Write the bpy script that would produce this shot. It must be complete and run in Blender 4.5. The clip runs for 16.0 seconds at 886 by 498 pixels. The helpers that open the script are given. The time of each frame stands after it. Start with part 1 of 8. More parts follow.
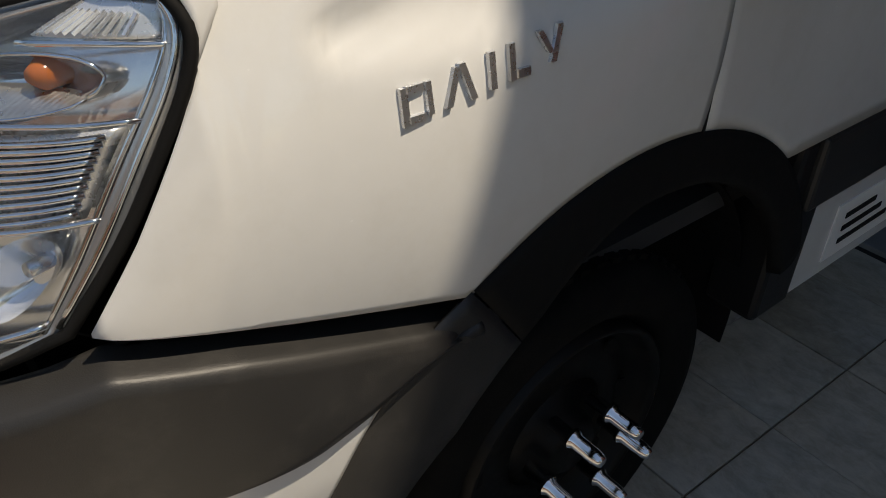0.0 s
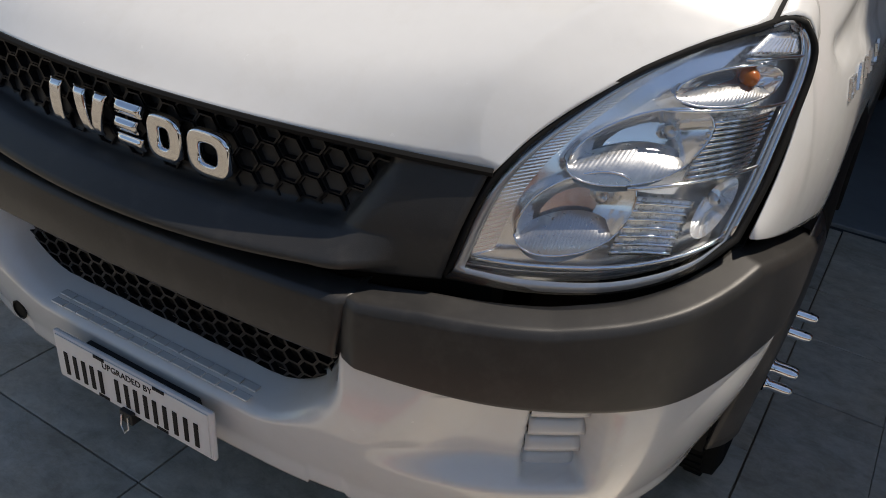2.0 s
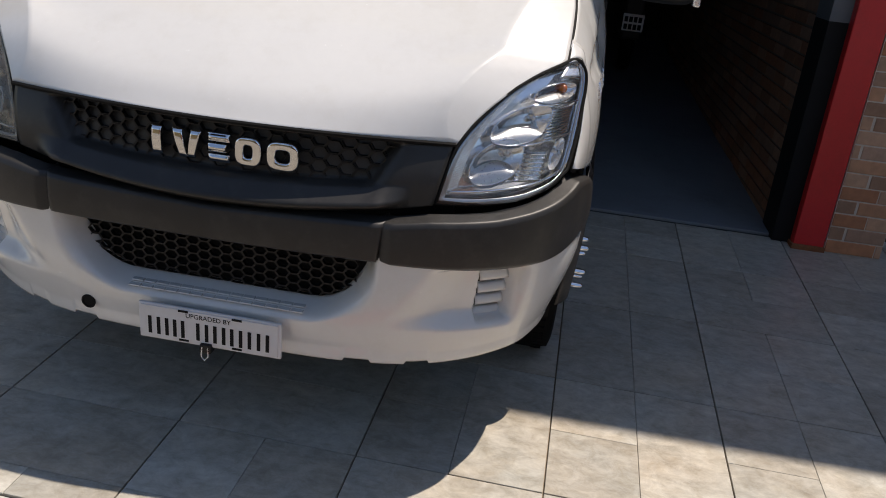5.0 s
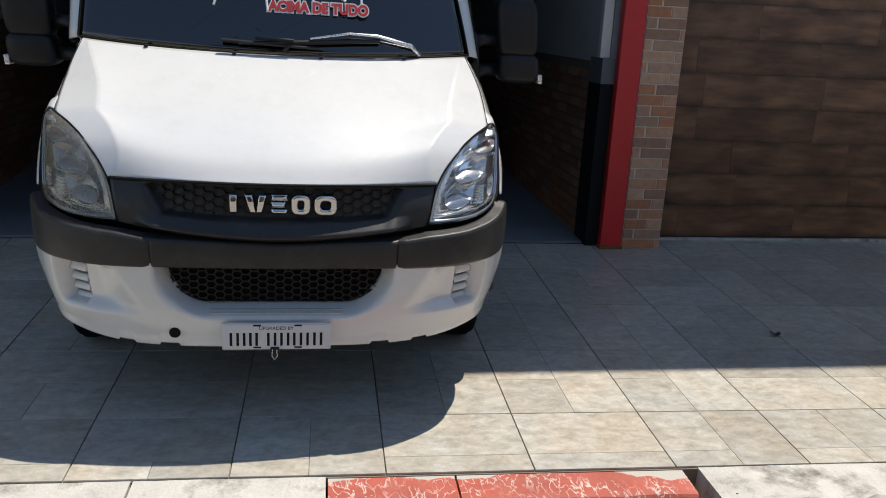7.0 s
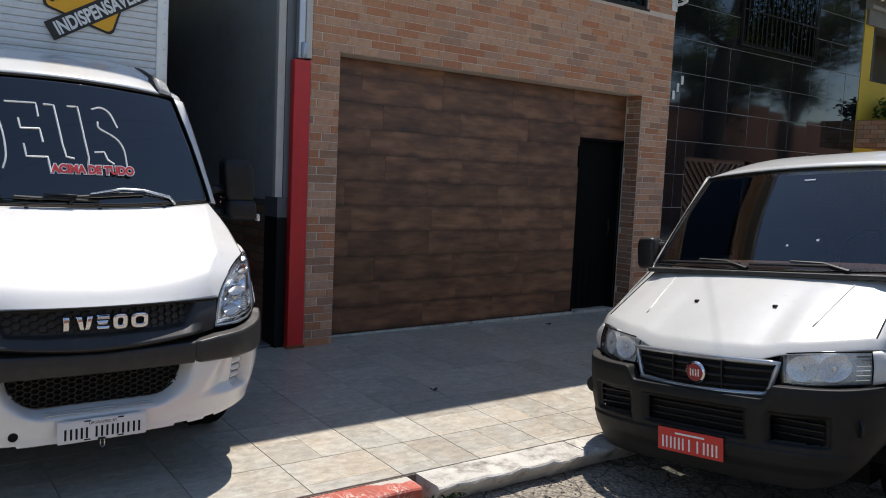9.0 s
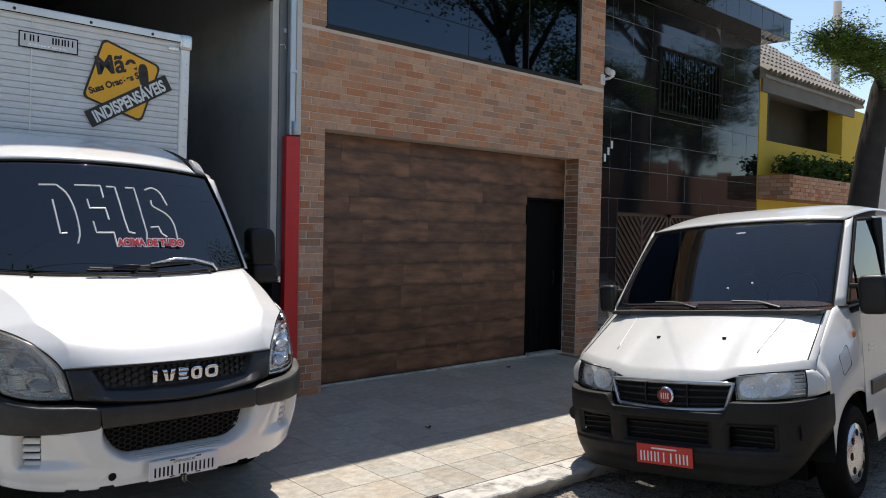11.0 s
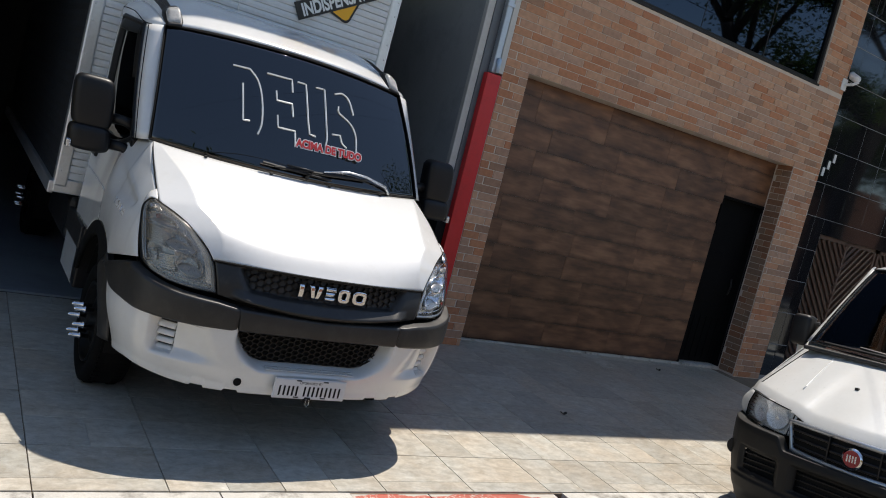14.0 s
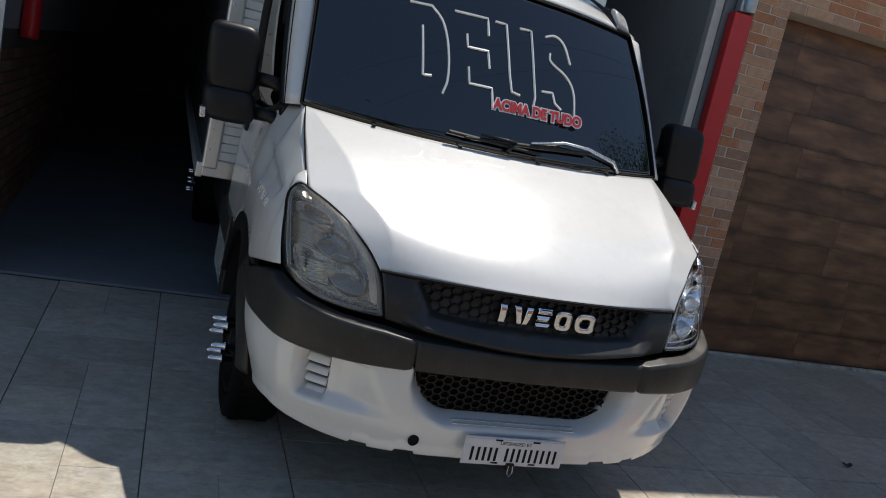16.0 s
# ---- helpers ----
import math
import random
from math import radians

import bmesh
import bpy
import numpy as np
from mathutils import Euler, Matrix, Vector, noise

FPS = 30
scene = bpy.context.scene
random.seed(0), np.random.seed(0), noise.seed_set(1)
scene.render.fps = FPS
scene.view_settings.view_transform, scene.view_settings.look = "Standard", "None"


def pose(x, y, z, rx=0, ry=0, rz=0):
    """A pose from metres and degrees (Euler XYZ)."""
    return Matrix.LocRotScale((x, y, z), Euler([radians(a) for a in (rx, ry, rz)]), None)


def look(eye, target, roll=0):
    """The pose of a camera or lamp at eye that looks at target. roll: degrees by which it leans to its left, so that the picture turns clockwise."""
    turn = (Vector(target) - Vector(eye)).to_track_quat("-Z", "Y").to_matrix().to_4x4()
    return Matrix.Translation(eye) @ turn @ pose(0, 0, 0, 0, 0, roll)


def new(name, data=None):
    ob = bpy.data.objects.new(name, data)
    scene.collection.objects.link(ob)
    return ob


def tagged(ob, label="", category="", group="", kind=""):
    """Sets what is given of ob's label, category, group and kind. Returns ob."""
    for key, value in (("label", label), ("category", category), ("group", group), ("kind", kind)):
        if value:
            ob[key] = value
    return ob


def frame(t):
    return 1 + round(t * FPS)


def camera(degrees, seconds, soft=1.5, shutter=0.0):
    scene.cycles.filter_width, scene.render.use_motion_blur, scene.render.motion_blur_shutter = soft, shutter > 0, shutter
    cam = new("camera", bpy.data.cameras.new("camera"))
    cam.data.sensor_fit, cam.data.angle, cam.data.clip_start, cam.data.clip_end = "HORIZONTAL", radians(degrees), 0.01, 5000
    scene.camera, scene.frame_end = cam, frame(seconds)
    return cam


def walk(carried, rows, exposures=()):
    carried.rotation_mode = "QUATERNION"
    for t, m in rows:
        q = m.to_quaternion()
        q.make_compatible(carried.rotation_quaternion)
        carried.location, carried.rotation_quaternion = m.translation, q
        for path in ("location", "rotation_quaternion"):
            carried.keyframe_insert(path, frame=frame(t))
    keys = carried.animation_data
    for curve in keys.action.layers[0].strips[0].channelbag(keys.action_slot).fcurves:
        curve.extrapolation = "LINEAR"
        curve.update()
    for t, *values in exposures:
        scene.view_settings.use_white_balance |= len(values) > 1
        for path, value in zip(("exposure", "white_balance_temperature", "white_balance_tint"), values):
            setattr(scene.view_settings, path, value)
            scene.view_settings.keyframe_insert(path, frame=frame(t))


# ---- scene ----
cam = camera(57.1, 16.0, soft=1.0)
PATH = [
    (0, (-1.100, -2.168, 1.252), (-2.350, -1.053, 0.158), 3.75),
    (0.5, (-1.321, -2.371, 1.234), (-2.365, -1.070, 0.131), 6.33),
    (1, (-1.371, -2.578, 1.210), (-2.271, -1.167, 0.114), 7.79),
    (1.5, (-1.425, -2.881, 1.241), (-2.249, -1.393, 0.188), 7.33),
    (2, (-1.578, -3.116, 1.275), (-2.396, -1.554, 0.331), 5.94),
    (2.5, (-1.581, -3.341, 1.306), (-2.349, -1.730, 0.404), 6.05),
    (3, (-1.543, -3.549, 1.337), (-2.256, -1.901, 0.456), 6.37),
    (3.5, (-1.629, -3.713, 1.350), (-2.297, -2.034, 0.495), 5.60),
    (4, (-1.678, -3.827, 1.377), (-2.305, -2.124, 0.536), 5.74),
    (4.5, (-1.723, -3.919, 1.376), (-2.185, -2.147, 0.570), 6.52),
    (4.7, (-1.734, -4.010, 1.375), (-2.087, -2.202, 0.597), 6.37),
    (6.8, (-2.339, -5.257, 1.498), (-2.080, -3.354, 0.940), 3.57),
    (7, (-2.472, -5.258, 1.476), (-2.136, -3.361, 0.940), 2.99),
    (7.5, (-2.711, -5.538, 1.531), (-2.223, -3.667, 1.021), 3.13),
    (8, (-2.974, -5.825, 1.550), (-2.219, -4.011, 1.178), 3.38),
    (8.5, (-3.288, -6.025, 1.572), (-2.249, -4.331, 1.346), 3.33),
    (8.7, (-3.424, -6.143, 1.580), (-2.292, -4.508, 1.368), 3.04),
    (10.8, (-4.581, -6.445, 1.618), (-3.200, -5.002, 1.516), 1.33),
    (11, (-4.633, -6.478, 1.636), (-3.244, -5.041, 1.583), 1.12),
    (11.5, (-4.680, -6.508, 1.655), (-3.302, -5.065, 1.796), 0.43),
    (12, (-4.690, -6.534, 1.673), (-3.367, -5.046, 1.860), 0.28),
    (12.5, (-4.621, -6.495, 1.649), (-3.353, -4.949, 1.706), 0.74),
    (13, (-4.498, -6.451, 1.609), (-3.265, -4.882, 1.476), 1.56),
    (13.5, (-4.426, -6.232, 1.569), (-3.253, -4.620, 1.398), 8.31),
    (14, (-4.414, -5.996, 1.588), (-3.311, -4.338, 1.388), 14.17),
    (14.5, (-4.270, -5.684, 1.525), (-3.330, -3.934, 1.298), 15.72),
    (15, (-4.147, -5.347, 1.507), (-3.297, -3.560, 1.217), 17.00),
    (15.5, (-4.061, -5.044, 1.511), (-3.246, -3.251, 1.168), 15.53),
    (16, (-3.944, -4.788, 1.484), (-3.238, -2.951, 1.127), 12.54),
]
EXPOSURES = [(0.0, 0.33, 8200, 10), (0.5, 0.60, 8100, 10), (1.0, 0.97, 8100, 11), (1.5, 0.92, 7750, 12), (2.0, 0.38, 7400, 12), (2.5, 0.24, 7600, 14), (3.0, 0.44, 7550, 15), (3.5, 0.47, 7500, 15), (4.5, 0.42, 7400, 15), (7.0, 0.58, 6950, 10), (8.5, 0.67, 6800, 12), (11.0, 0.74, 6950, 12), (11.5, 0.92, 6900, 10), (12.0, 1.02, 6900, 11), (12.5, 0.62, 6950, 13), (13.0, 0.75, 7000, 12), (14.0, 0.66, 7000, 11), (15.0, 0.52, 7000, 10), (16.0, 0.40, 6900, 10)]
walk(cam, [(t, look(eye, target, roll)) for t, eye, target, roll in PATH], EXPOSURES)


# ==== body ====
# ---- sky, sun ----
world = bpy.data.worlds.new("sky")
scene.world = world
world.use_nodes = True
wn = world.node_tree
sky = wn.nodes.new("ShaderNodeTexSky")
sky.sky_type = "NISHITA"
sky.sun_disc = False
SUN_WAY = Vector((0.3390, 0.2637, 1.0000)).normalized()      # towards the sun
sky.sun_elevation = math.asin(SUN_WAY.z)
sky.sun_rotation = math.atan2(SUN_WAY.x, SUN_WAY.y)
sky.air_density, sky.dust_density, sky.ozone_density = 1.0, 0.12, 1.6
wn.nodes["Background"].inputs["Strength"].default_value = 0.100
wn.links.new(sky.outputs["Color"], wn.nodes["Background"].inputs["Color"])
sun = new("sun", bpy.data.lights.new("sun", "SUN"))
sun.data.energy = 3.45
sun.data.angle = radians(0.53)
sun.data.color = (1.0, 0.965, 0.915)
sun.matrix_world = look(SUN_WAY * 30, (0, 0, 0))


# ---- materials ----
def shader(name):
    m = bpy.data.materials.new(name)
    m.use_nodes = True
    t = m.node_tree
    return m, t, t.nodes["Principled BSDF"]


def mat(name, base, rough=0.5, metal=0.0, vary=0.12, scale=6.0, fine=60.0, bump=0.0, coat=0.0, island=0.0, dirt=None, rough_vary=0.1, spec=0.5, piece=0.0, tint=(1, 1, 1)):
    """A painted, cast or mineral surface: two scales of noise on colour, roughness and relief, in metres."""
    m, t, b = shader(name)
    n, l = t.nodes, t.links
    co = n.new("ShaderNodeNewGeometry")
    big, small = n.new("ShaderNodeTexNoise"), n.new("ShaderNodeTexNoise")
    for tex, s, d in ((big, scale, 3), (small, fine, 4)):
        tex.inputs["Scale"].default_value = s
        tex.inputs["Detail"].default_value = d
        l.new(co.outputs["Position"], tex.inputs["Vector"])
    add = n.new("ShaderNodeMath")
    add.operation = "MULTIPLY_ADD"
    l.new(small.outputs["Fac"], add.inputs[0])
    add.inputs[1].default_value = 0.5
    l.new(big.outputs["Fac"], add.inputs[2])
    ramp = n.new("ShaderNodeMapRange")
    ramp.inputs["From Min"].default_value, ramp.inputs["From Max"].default_value = 0.45, 1.05
    ramp.inputs["To Min"].default_value, ramp.inputs["To Max"].default_value = 1 - vary, 1 + vary
    l.new(add.outputs[0], ramp.inputs["Value"])
    hsv = n.new("ShaderNodeHueSaturation")
    hsv.inputs["Color"].default_value = (*base, 1)
    l.new(ramp.outputs[0], hsv.inputs["Value"])
    out = hsv.outputs["Color"]
    if piece or island:
        rnd = n.new("ShaderNodeObjectInfo").outputs["Random"] if piece else co.outputs["Random Per Island"]
        k = piece or island
        mr = n.new("ShaderNodeMapRange")
        mr.inputs["To Min"].default_value, mr.inputs["To Max"].default_value = 1 - k, 1 + k
        l.new(rnd, mr.inputs["Value"])
        h2 = n.new("ShaderNodeHueSaturation")
        l.new(out, h2.inputs["Color"])
        l.new(mr.outputs[0], h2.inputs["Value"])
        out = h2.outputs["Color"]
    if dirt:
        col, amount, ds = dirt
        dn = n.new("ShaderNodeTexNoise")
        dn.inputs["Scale"].default_value, dn.inputs["Detail"].default_value, dn.inputs["Roughness"].default_value = ds, 6, 0.7
        l.new(co.outputs["Position"], dn.inputs["Vector"])
        dr = n.new("ShaderNodeMapRange")
        dr.inputs["From Min"].default_value, dr.inputs["From Max"].default_value = 0.5, 0.72
        dr.inputs["To Max"].default_value = amount
        l.new(dn.outputs["Fac"], dr.inputs["Value"])
        mix = n.new("ShaderNodeMix")
        mix.data_type = "RGBA"
        l.new(dr.outputs[0], mix.inputs["Factor"])
        l.new(out, mix.inputs["A"])
        mix.inputs["B"].default_value = (*col, 1)
        out = mix.outputs["Result"]
    l.new(out, b.inputs["Base Color"])
    rr = n.new("ShaderNodeMapRange")
    rr.inputs["To Min"].default_value, rr.inputs["To Max"].default_value = max(rough - rough_vary, 0.02), min(rough + rough_vary, 1)
    l.new(small.outputs["Fac"], rr.inputs["Value"])
    l.new(rr.outputs[0], b.inputs["Roughness"])
    b.inputs["Metallic"].default_value = metal
    b.inputs["Specular IOR Level"].default_value = spec
    b.inputs["Specular Tint"].default_value = (*tint, 1)
    if coat:
        b.inputs["Coat Weight"].default_value, b.inputs["Coat Roughness"].default_value = coat, 0.03
    if bump:
        bp = n.new("ShaderNodeBump")
        bp.inputs["Distance"].default_value = bump
        bp.inputs["Strength"].default_value = 0.6
        l.new(small.outputs["Fac"], bp.inputs["Height"])
        l.new(bp.outputs[0], b.inputs["Normal"])
    return m


def thin_glass(name, tint, gloss_rough=0.01, ior=1.5, mirror_tint=(1, 1, 1)):
    """A thin pane: see-through with a tint, and a mirror image by Fresnel."""
    m = bpy.data.materials.new(name)
    m.use_nodes = True
    n, l = m.node_tree.nodes, m.node_tree.links
    n.clear()
    out, mix, tr, gl, lw = (n.new(k) for k in ("ShaderNodeOutputMaterial", "ShaderNodeMixShader", "ShaderNodeBsdfTransparent", "ShaderNodeBsdfGlossy", "ShaderNodeLayerWeight"))
    tr.inputs["Color"].default_value = (*tint, 1)
    gl.inputs["Roughness"].default_value = gloss_rough
    gl.inputs["Color"].default_value = (*mirror_tint, 1)
    f0 = ((ior - 1) / (ior + 1)) ** 2
    pw, fr = n.new("ShaderNodeMath"), n.new("ShaderNodeMath")
    pw.operation, fr.operation = "POWER", "MULTIPLY_ADD"
    lw.inputs["Blend"].default_value = 0.5
    l.new(lw.outputs["Facing"], pw.inputs[0])
    pw.inputs[1].default_value = 5.0
    l.new(pw.outputs[0], fr.inputs[0])
    fr.inputs[1].default_value, fr.inputs[2].default_value = 1 - f0, f0
    l.new(fr.outputs[0], mix.inputs[0])
    l.new(tr.outputs[0], mix.inputs[1])
    l.new(gl.outputs[0], mix.inputs[2])
    l.new(mix.outputs[0], out.inputs[0])
    return m


WHITE = mat("white_paint", (0.72, 0.72, 0.705), 0.25, 0, 0.03, 2.5, 40, 0.0, coat=0.8, rough_vary=0.05, dirt=((0.55, 0.52, 0.46), 0.18, 9))
FIAT_WHITE = mat("aged_white_paint", (0.58, 0.585, 0.57), 0.3, 0, 0.04, 2.5, 40, 0.0, coat=0.7, rough_vary=0.06, dirt=((0.5, 0.48, 0.43), 0.2, 7))
PLASTIC = mat("grained_black_plastic", (0.025, 0.0242, 0.0235), 0.42, 0, 0.25, 8, 700, 0.0004, rough_vary=0.08, spec=0.45, dirt=((0.058, 0.054, 0.050), 0.5, 14))
BLACK = mat("black_plastic", (0.010, 0.010, 0.011), 0.42, 0, 0.2, 10, 200, 0.0, rough_vary=0.1, spec=0.35)
VAN_BLACK = mat("matt_black_bumper", (0.009, 0.009, 0.009), 0.55, 0, 0.2, 8, 300, 0.0003, spec=0.3, dirt=((0.025, 0.024, 0.022), 0.4, 10))
BEZEL = mat("clear_silver_bezel", (0.42, 0.44, 0.46), 0.16, 0.6, 0.02, 10, 60, rough_vary=0.03)
RUBBER = mat("tyre_rubber", (0.006, 0.0059, 0.0057), 0.85, 0, 0.25, 12, 160, 0.0006, spec=0.12, dirt=((0.016, 0.015, 0.013), 0.4, 10))
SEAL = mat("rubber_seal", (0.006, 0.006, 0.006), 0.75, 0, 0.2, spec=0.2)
CHROME = mat("chrome", (0.82, 0.83, 0.85), 0.07, 1.0, 0.03, 20, 90, rough_vary=0.03)
CLOUDED = mat("clouded_lamp_lens", (0.40, 0.39, 0.37), 0.2, 0, 0.3, 20, 90, coat=0.5, dirt=((0.7, 0.69, 0.66), 0.6, 30))
LAMP_SILVER = mat("aged_lamp_silver", (0.52, 0.52, 0.52), 0.30, 0.85, 0.08, 16, 120, rough_vary=0.1)
REFLECT = mat("vacuum_coated_reflector", (0.84, 0.85, 0.86), 0.28, 0.72, 0.06, 14, 120, rough_vary=0.10)
BOWL = mat("bright_bowl_reflector", (0.92, 0.93, 0.94), 0.14, 0.75, 0.05, 30, 160, rough_vary=0.06)
SATIN = mat("satin_silver", (0.68, 0.70, 0.73), 0.28, 0.9, 0.06, 14, 120)
ALU = mat("mill_aluminium", (0.72, 0.73, 0.74), 0.38, 0.85, 0.10, 3, 60, rough_vary=0.12, dirt=((0.4, 0.39, 0.36), 0.25, 5))
ALU_WHITE = mat("white_box_sheet", (0.74, 0.75, 0.74), 0.4, 0.1, 0.07, 2, 40, rough_vary=0.1, dirt=((0.45, 0.43, 0.4), 0.35, 4))
STEEL = mat("dark_steel", (0.05, 0.05, 0.052), 0.5, 0.7, 0.25, 8, 90)
RIM_BLACK = mat("black_wheel_paint", (0.005, 0.0048, 0.0047), 0.5, 0, 0.3, 9, 90, spec=0.2, dirt=((0.018, 0.0155, 0.012), 0.5, 12))
AMBER = mat("amber_bulb", (0.42, 0.12, 0.03), 0.2, 0, 0.1, 30, 90)
LENS = thin_glass("clear_headlamp_lens", (0.97, 0.98, 0.99))
def hazed_lens():
    """Clouded polycarbonate: half milky, half see-through, glossy."""
    m = mat("hazed_headlamp_lens", (0.25, 0.235, 0.21), 0.22, 0, 0.25, 9, 60, coat=0.5, dirt=((0.25, 0.235, 0.205), 0.6, 8))
    n, l = m.node_tree.nodes, m.node_tree.links
    mix, tr, tex, mr = n.new("ShaderNodeMixShader"), n.new("ShaderNodeBsdfTransparent"), n.new("ShaderNodeTexNoise"), n.new("ShaderNodeMapRange")
    tr.inputs["Color"].default_value = (0.80, 0.77, 0.72, 1)
    geo = n.new("ShaderNodeNewGeometry")
    tex.inputs["Scale"].default_value, tex.inputs["Detail"].default_value = 11, 4
    l.new(geo.outputs["Position"], tex.inputs["Vector"])
    mr.inputs["From Min"].default_value, mr.inputs["From Max"].default_value = 0.3, 0.7
    mr.inputs["To Min"].default_value, mr.inputs["To Max"].default_value = 0.20, 0.52
    l.new(tex.outputs["Fac"], mr.inputs["Value"])
    l.new(mr.outputs[0], mix.inputs[0])
    l.new(tr.outputs[0], mix.inputs[1])
    l.new(n["Principled BSDF"].outputs[0], mix.inputs[2])
    l.new(mix.outputs[0], n["Material Output"].inputs["Surface"])
    return m


HAZE_LENS = hazed_lens()
SCREEN = thin_glass("tinted_windscreen", (0.035, 0.04, 0.055), ior=1.9)
SIDE_GLASS = thin_glass("smoked_side_glass", (0.12, 0.13, 0.14))
CAR_GLASS = thin_glass("tinted_car_glass", (0.68, 0.71, 0.71), ior=1.7)
ENAMEL_RED = mat("dark_red_enamel", (0.30, 0.03, 0.035), 0.3, 0, 0.1, 30, 90)
# the blue of the mirrored sky is put into the pane's reflection colour
BLACK_GLASS = thin_glass("dark_mirrored_glazing", (0.02, 0.025, 0.04), gloss_rough=0.02, ior=1.75, mirror_tint=(0.62, 0.78, 1.0))
MIRROR = mat("mirror", (0.9, 0.9, 0.9), 0.02, 1.0, 0.0)
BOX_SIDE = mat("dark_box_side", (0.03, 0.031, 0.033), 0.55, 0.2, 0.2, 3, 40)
STICKER_WHITE = mat("white_vinyl", (0.82, 0.82, 0.80), 0.4, 0, 0.03)
STICKER_RED = mat("red_vinyl", (0.62, 0.05, 0.05), 0.4, 0, 0.05)
STICKER_ORANGE = mat("orange_vinyl", (0.92, 0.45, 0.02), 0.4, 0, 0.05)
STICKER_BLACK = mat("black_vinyl", (0.015, 0.015, 0.015), 0.4, 0, 0.1)
PLATE_WHITE = mat("white_plate", (0.66, 0.66, 0.67), 0.35, 0, 0.05, 9, 90)
PLATE_RED = mat("red_plate", (0.60, 0.04, 0.03), 0.35, 0, 0.05, 9, 90)
INK = mat("printed_ink", (0.008, 0.008, 0.009), 0.6, 0, 0.1, spec=0.15)
INTERIOR = mat("dark_cab_trim", (0.03, 0.03, 0.032), 0.8, 0, 0.2)
RED_PAINT = mat("red_enamel", (0.66, 0.024, 0.028), 0.35, 0, 0.08, 4, 80, bump=0.0006, dirt=((0.42, 0.02, 0.02), 0.4, 6))
GREY_WALL = mat("grey_wall_paint", (0.40, 0.41, 0.41), 0.7, 0, 0.08, 2, 50, 0.001, dirt=((0.2, 0.2, 0.2), 0.4, 3))
PALE_WALL = mat("pale_render", (0.62, 0.60, 0.56), 0.8, 0, 0.08, 2, 50, 0.001, dirt=((0.4, 0.38, 0.34), 0.4, 2))
BLACK_PAINT = mat("black_wall_paint", (0.012, 0.012, 0.012), 0.8, 0, 0.2, 4, 50, 0.001, spec=0.2)
GARAGE_FLOOR = mat("painted_concrete", (0.19, 0.21, 0.23), 0.45, 0, 0.14, 2, 30, 0.0008, dirt=((0.12, 0.12, 0.12), 0.6, 3))
# the dimness of interiors is put into this dark wall and backing colour
GARAGE_DARK = mat("dim_interior_wall", (0.12, 0.115, 0.11), 0.8, 0, 0.2, 2, 30)
MORTAR = mat("pale_mortar", (0.66, 0.56, 0.47), 0.9, 0, 0.1, 8, 120, 0.001)
TILE_GROUT = mat("tile_grout", (0.22, 0.175, 0.125), 0.9, 0, 0.2, 8, 120, 0.001)
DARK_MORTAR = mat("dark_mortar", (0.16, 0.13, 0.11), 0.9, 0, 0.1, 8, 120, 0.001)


def asphalt_material():
    """Old street surface: pale stones in a worn dark binder, crazed by cracks, with dust over it."""
    m = mat("worn_asphalt", (0.24, 0.212, 0.172), 0.9, 0, 0.25, 7, 130, 0.0, dirt=((0.36, 0.32, 0.26), 0.7, 12))
    n, l = m.node_tree.nodes, m.node_tree.links
    b, geo = n["Principled BSDF"], n.new("ShaderNodeNewGeometry")
    stone, crack, warp, lift = n.new("ShaderNodeTexVoronoi"), n.new("ShaderNodeTexVoronoi"), n.new("ShaderNodeTexNoise"), n.new("ShaderNodeVectorMath")
    stone.inputs["Scale"].default_value = 42
    l.new(geo.outputs["Position"], stone.inputs["Vector"])
    warp.inputs["Scale"].default_value, warp.inputs["Detail"].default_value = 3.0, 5
    l.new(geo.outputs["Position"], warp.inputs["Vector"])
    lift.operation = "MULTIPLY_ADD"
    l.new(warp.outputs["Color"], lift.inputs[0])
    lift.inputs[1].default_value = (0.5, 0.5, 0.5)
    l.new(geo.outputs["Position"], lift.inputs[2])
    crack.feature = "DISTANCE_TO_EDGE"
    crack.inputs["Scale"].default_value = 3.2
    l.new(lift.outputs[0], crack.inputs["Vector"])
    tone, gap, mul = n.new("ShaderNodeMapRange"), n.new("ShaderNodeMapRange"), n.new("ShaderNodeMath")
    tone.inputs["From Min"].default_value, tone.inputs["From Max"].default_value = 0.25, 0.85
    tone.inputs["To Min"].default_value, tone.inputs["To Max"].default_value = 1.30, 0.55
    l.new(stone.outputs["Distance"], tone.inputs["Value"])
    gap.inputs["From Max"].default_value = 0.035
    gap.inputs["To Min"].default_value = 0.25
    l.new(crack.outputs["Distance"], gap.inputs["Value"])
    mul.operation = "MULTIPLY"
    l.new(tone.outputs[0], mul.inputs[0])
    l.new(gap.outputs[0], mul.inputs[1])
    hsv = n.new("ShaderNodeHueSaturation")
    l.new(b.inputs["Base Color"].links[0].from_socket, hsv.inputs["Color"])
    l.new(mul.outputs[0], hsv.inputs["Value"])
    l.new(hsv.outputs["Color"], b.inputs["Base Color"])
    bp = n.new("ShaderNodeBump")
    bp.inputs["Distance"].default_value, bp.inputs["Strength"].default_value = 0.012, 0.8
    l.new(mul.outputs[0], bp.inputs["Height"])
    l.new(bp.outputs[0], b.inputs["Normal"])
    return m


ASPHALT = asphalt_material()



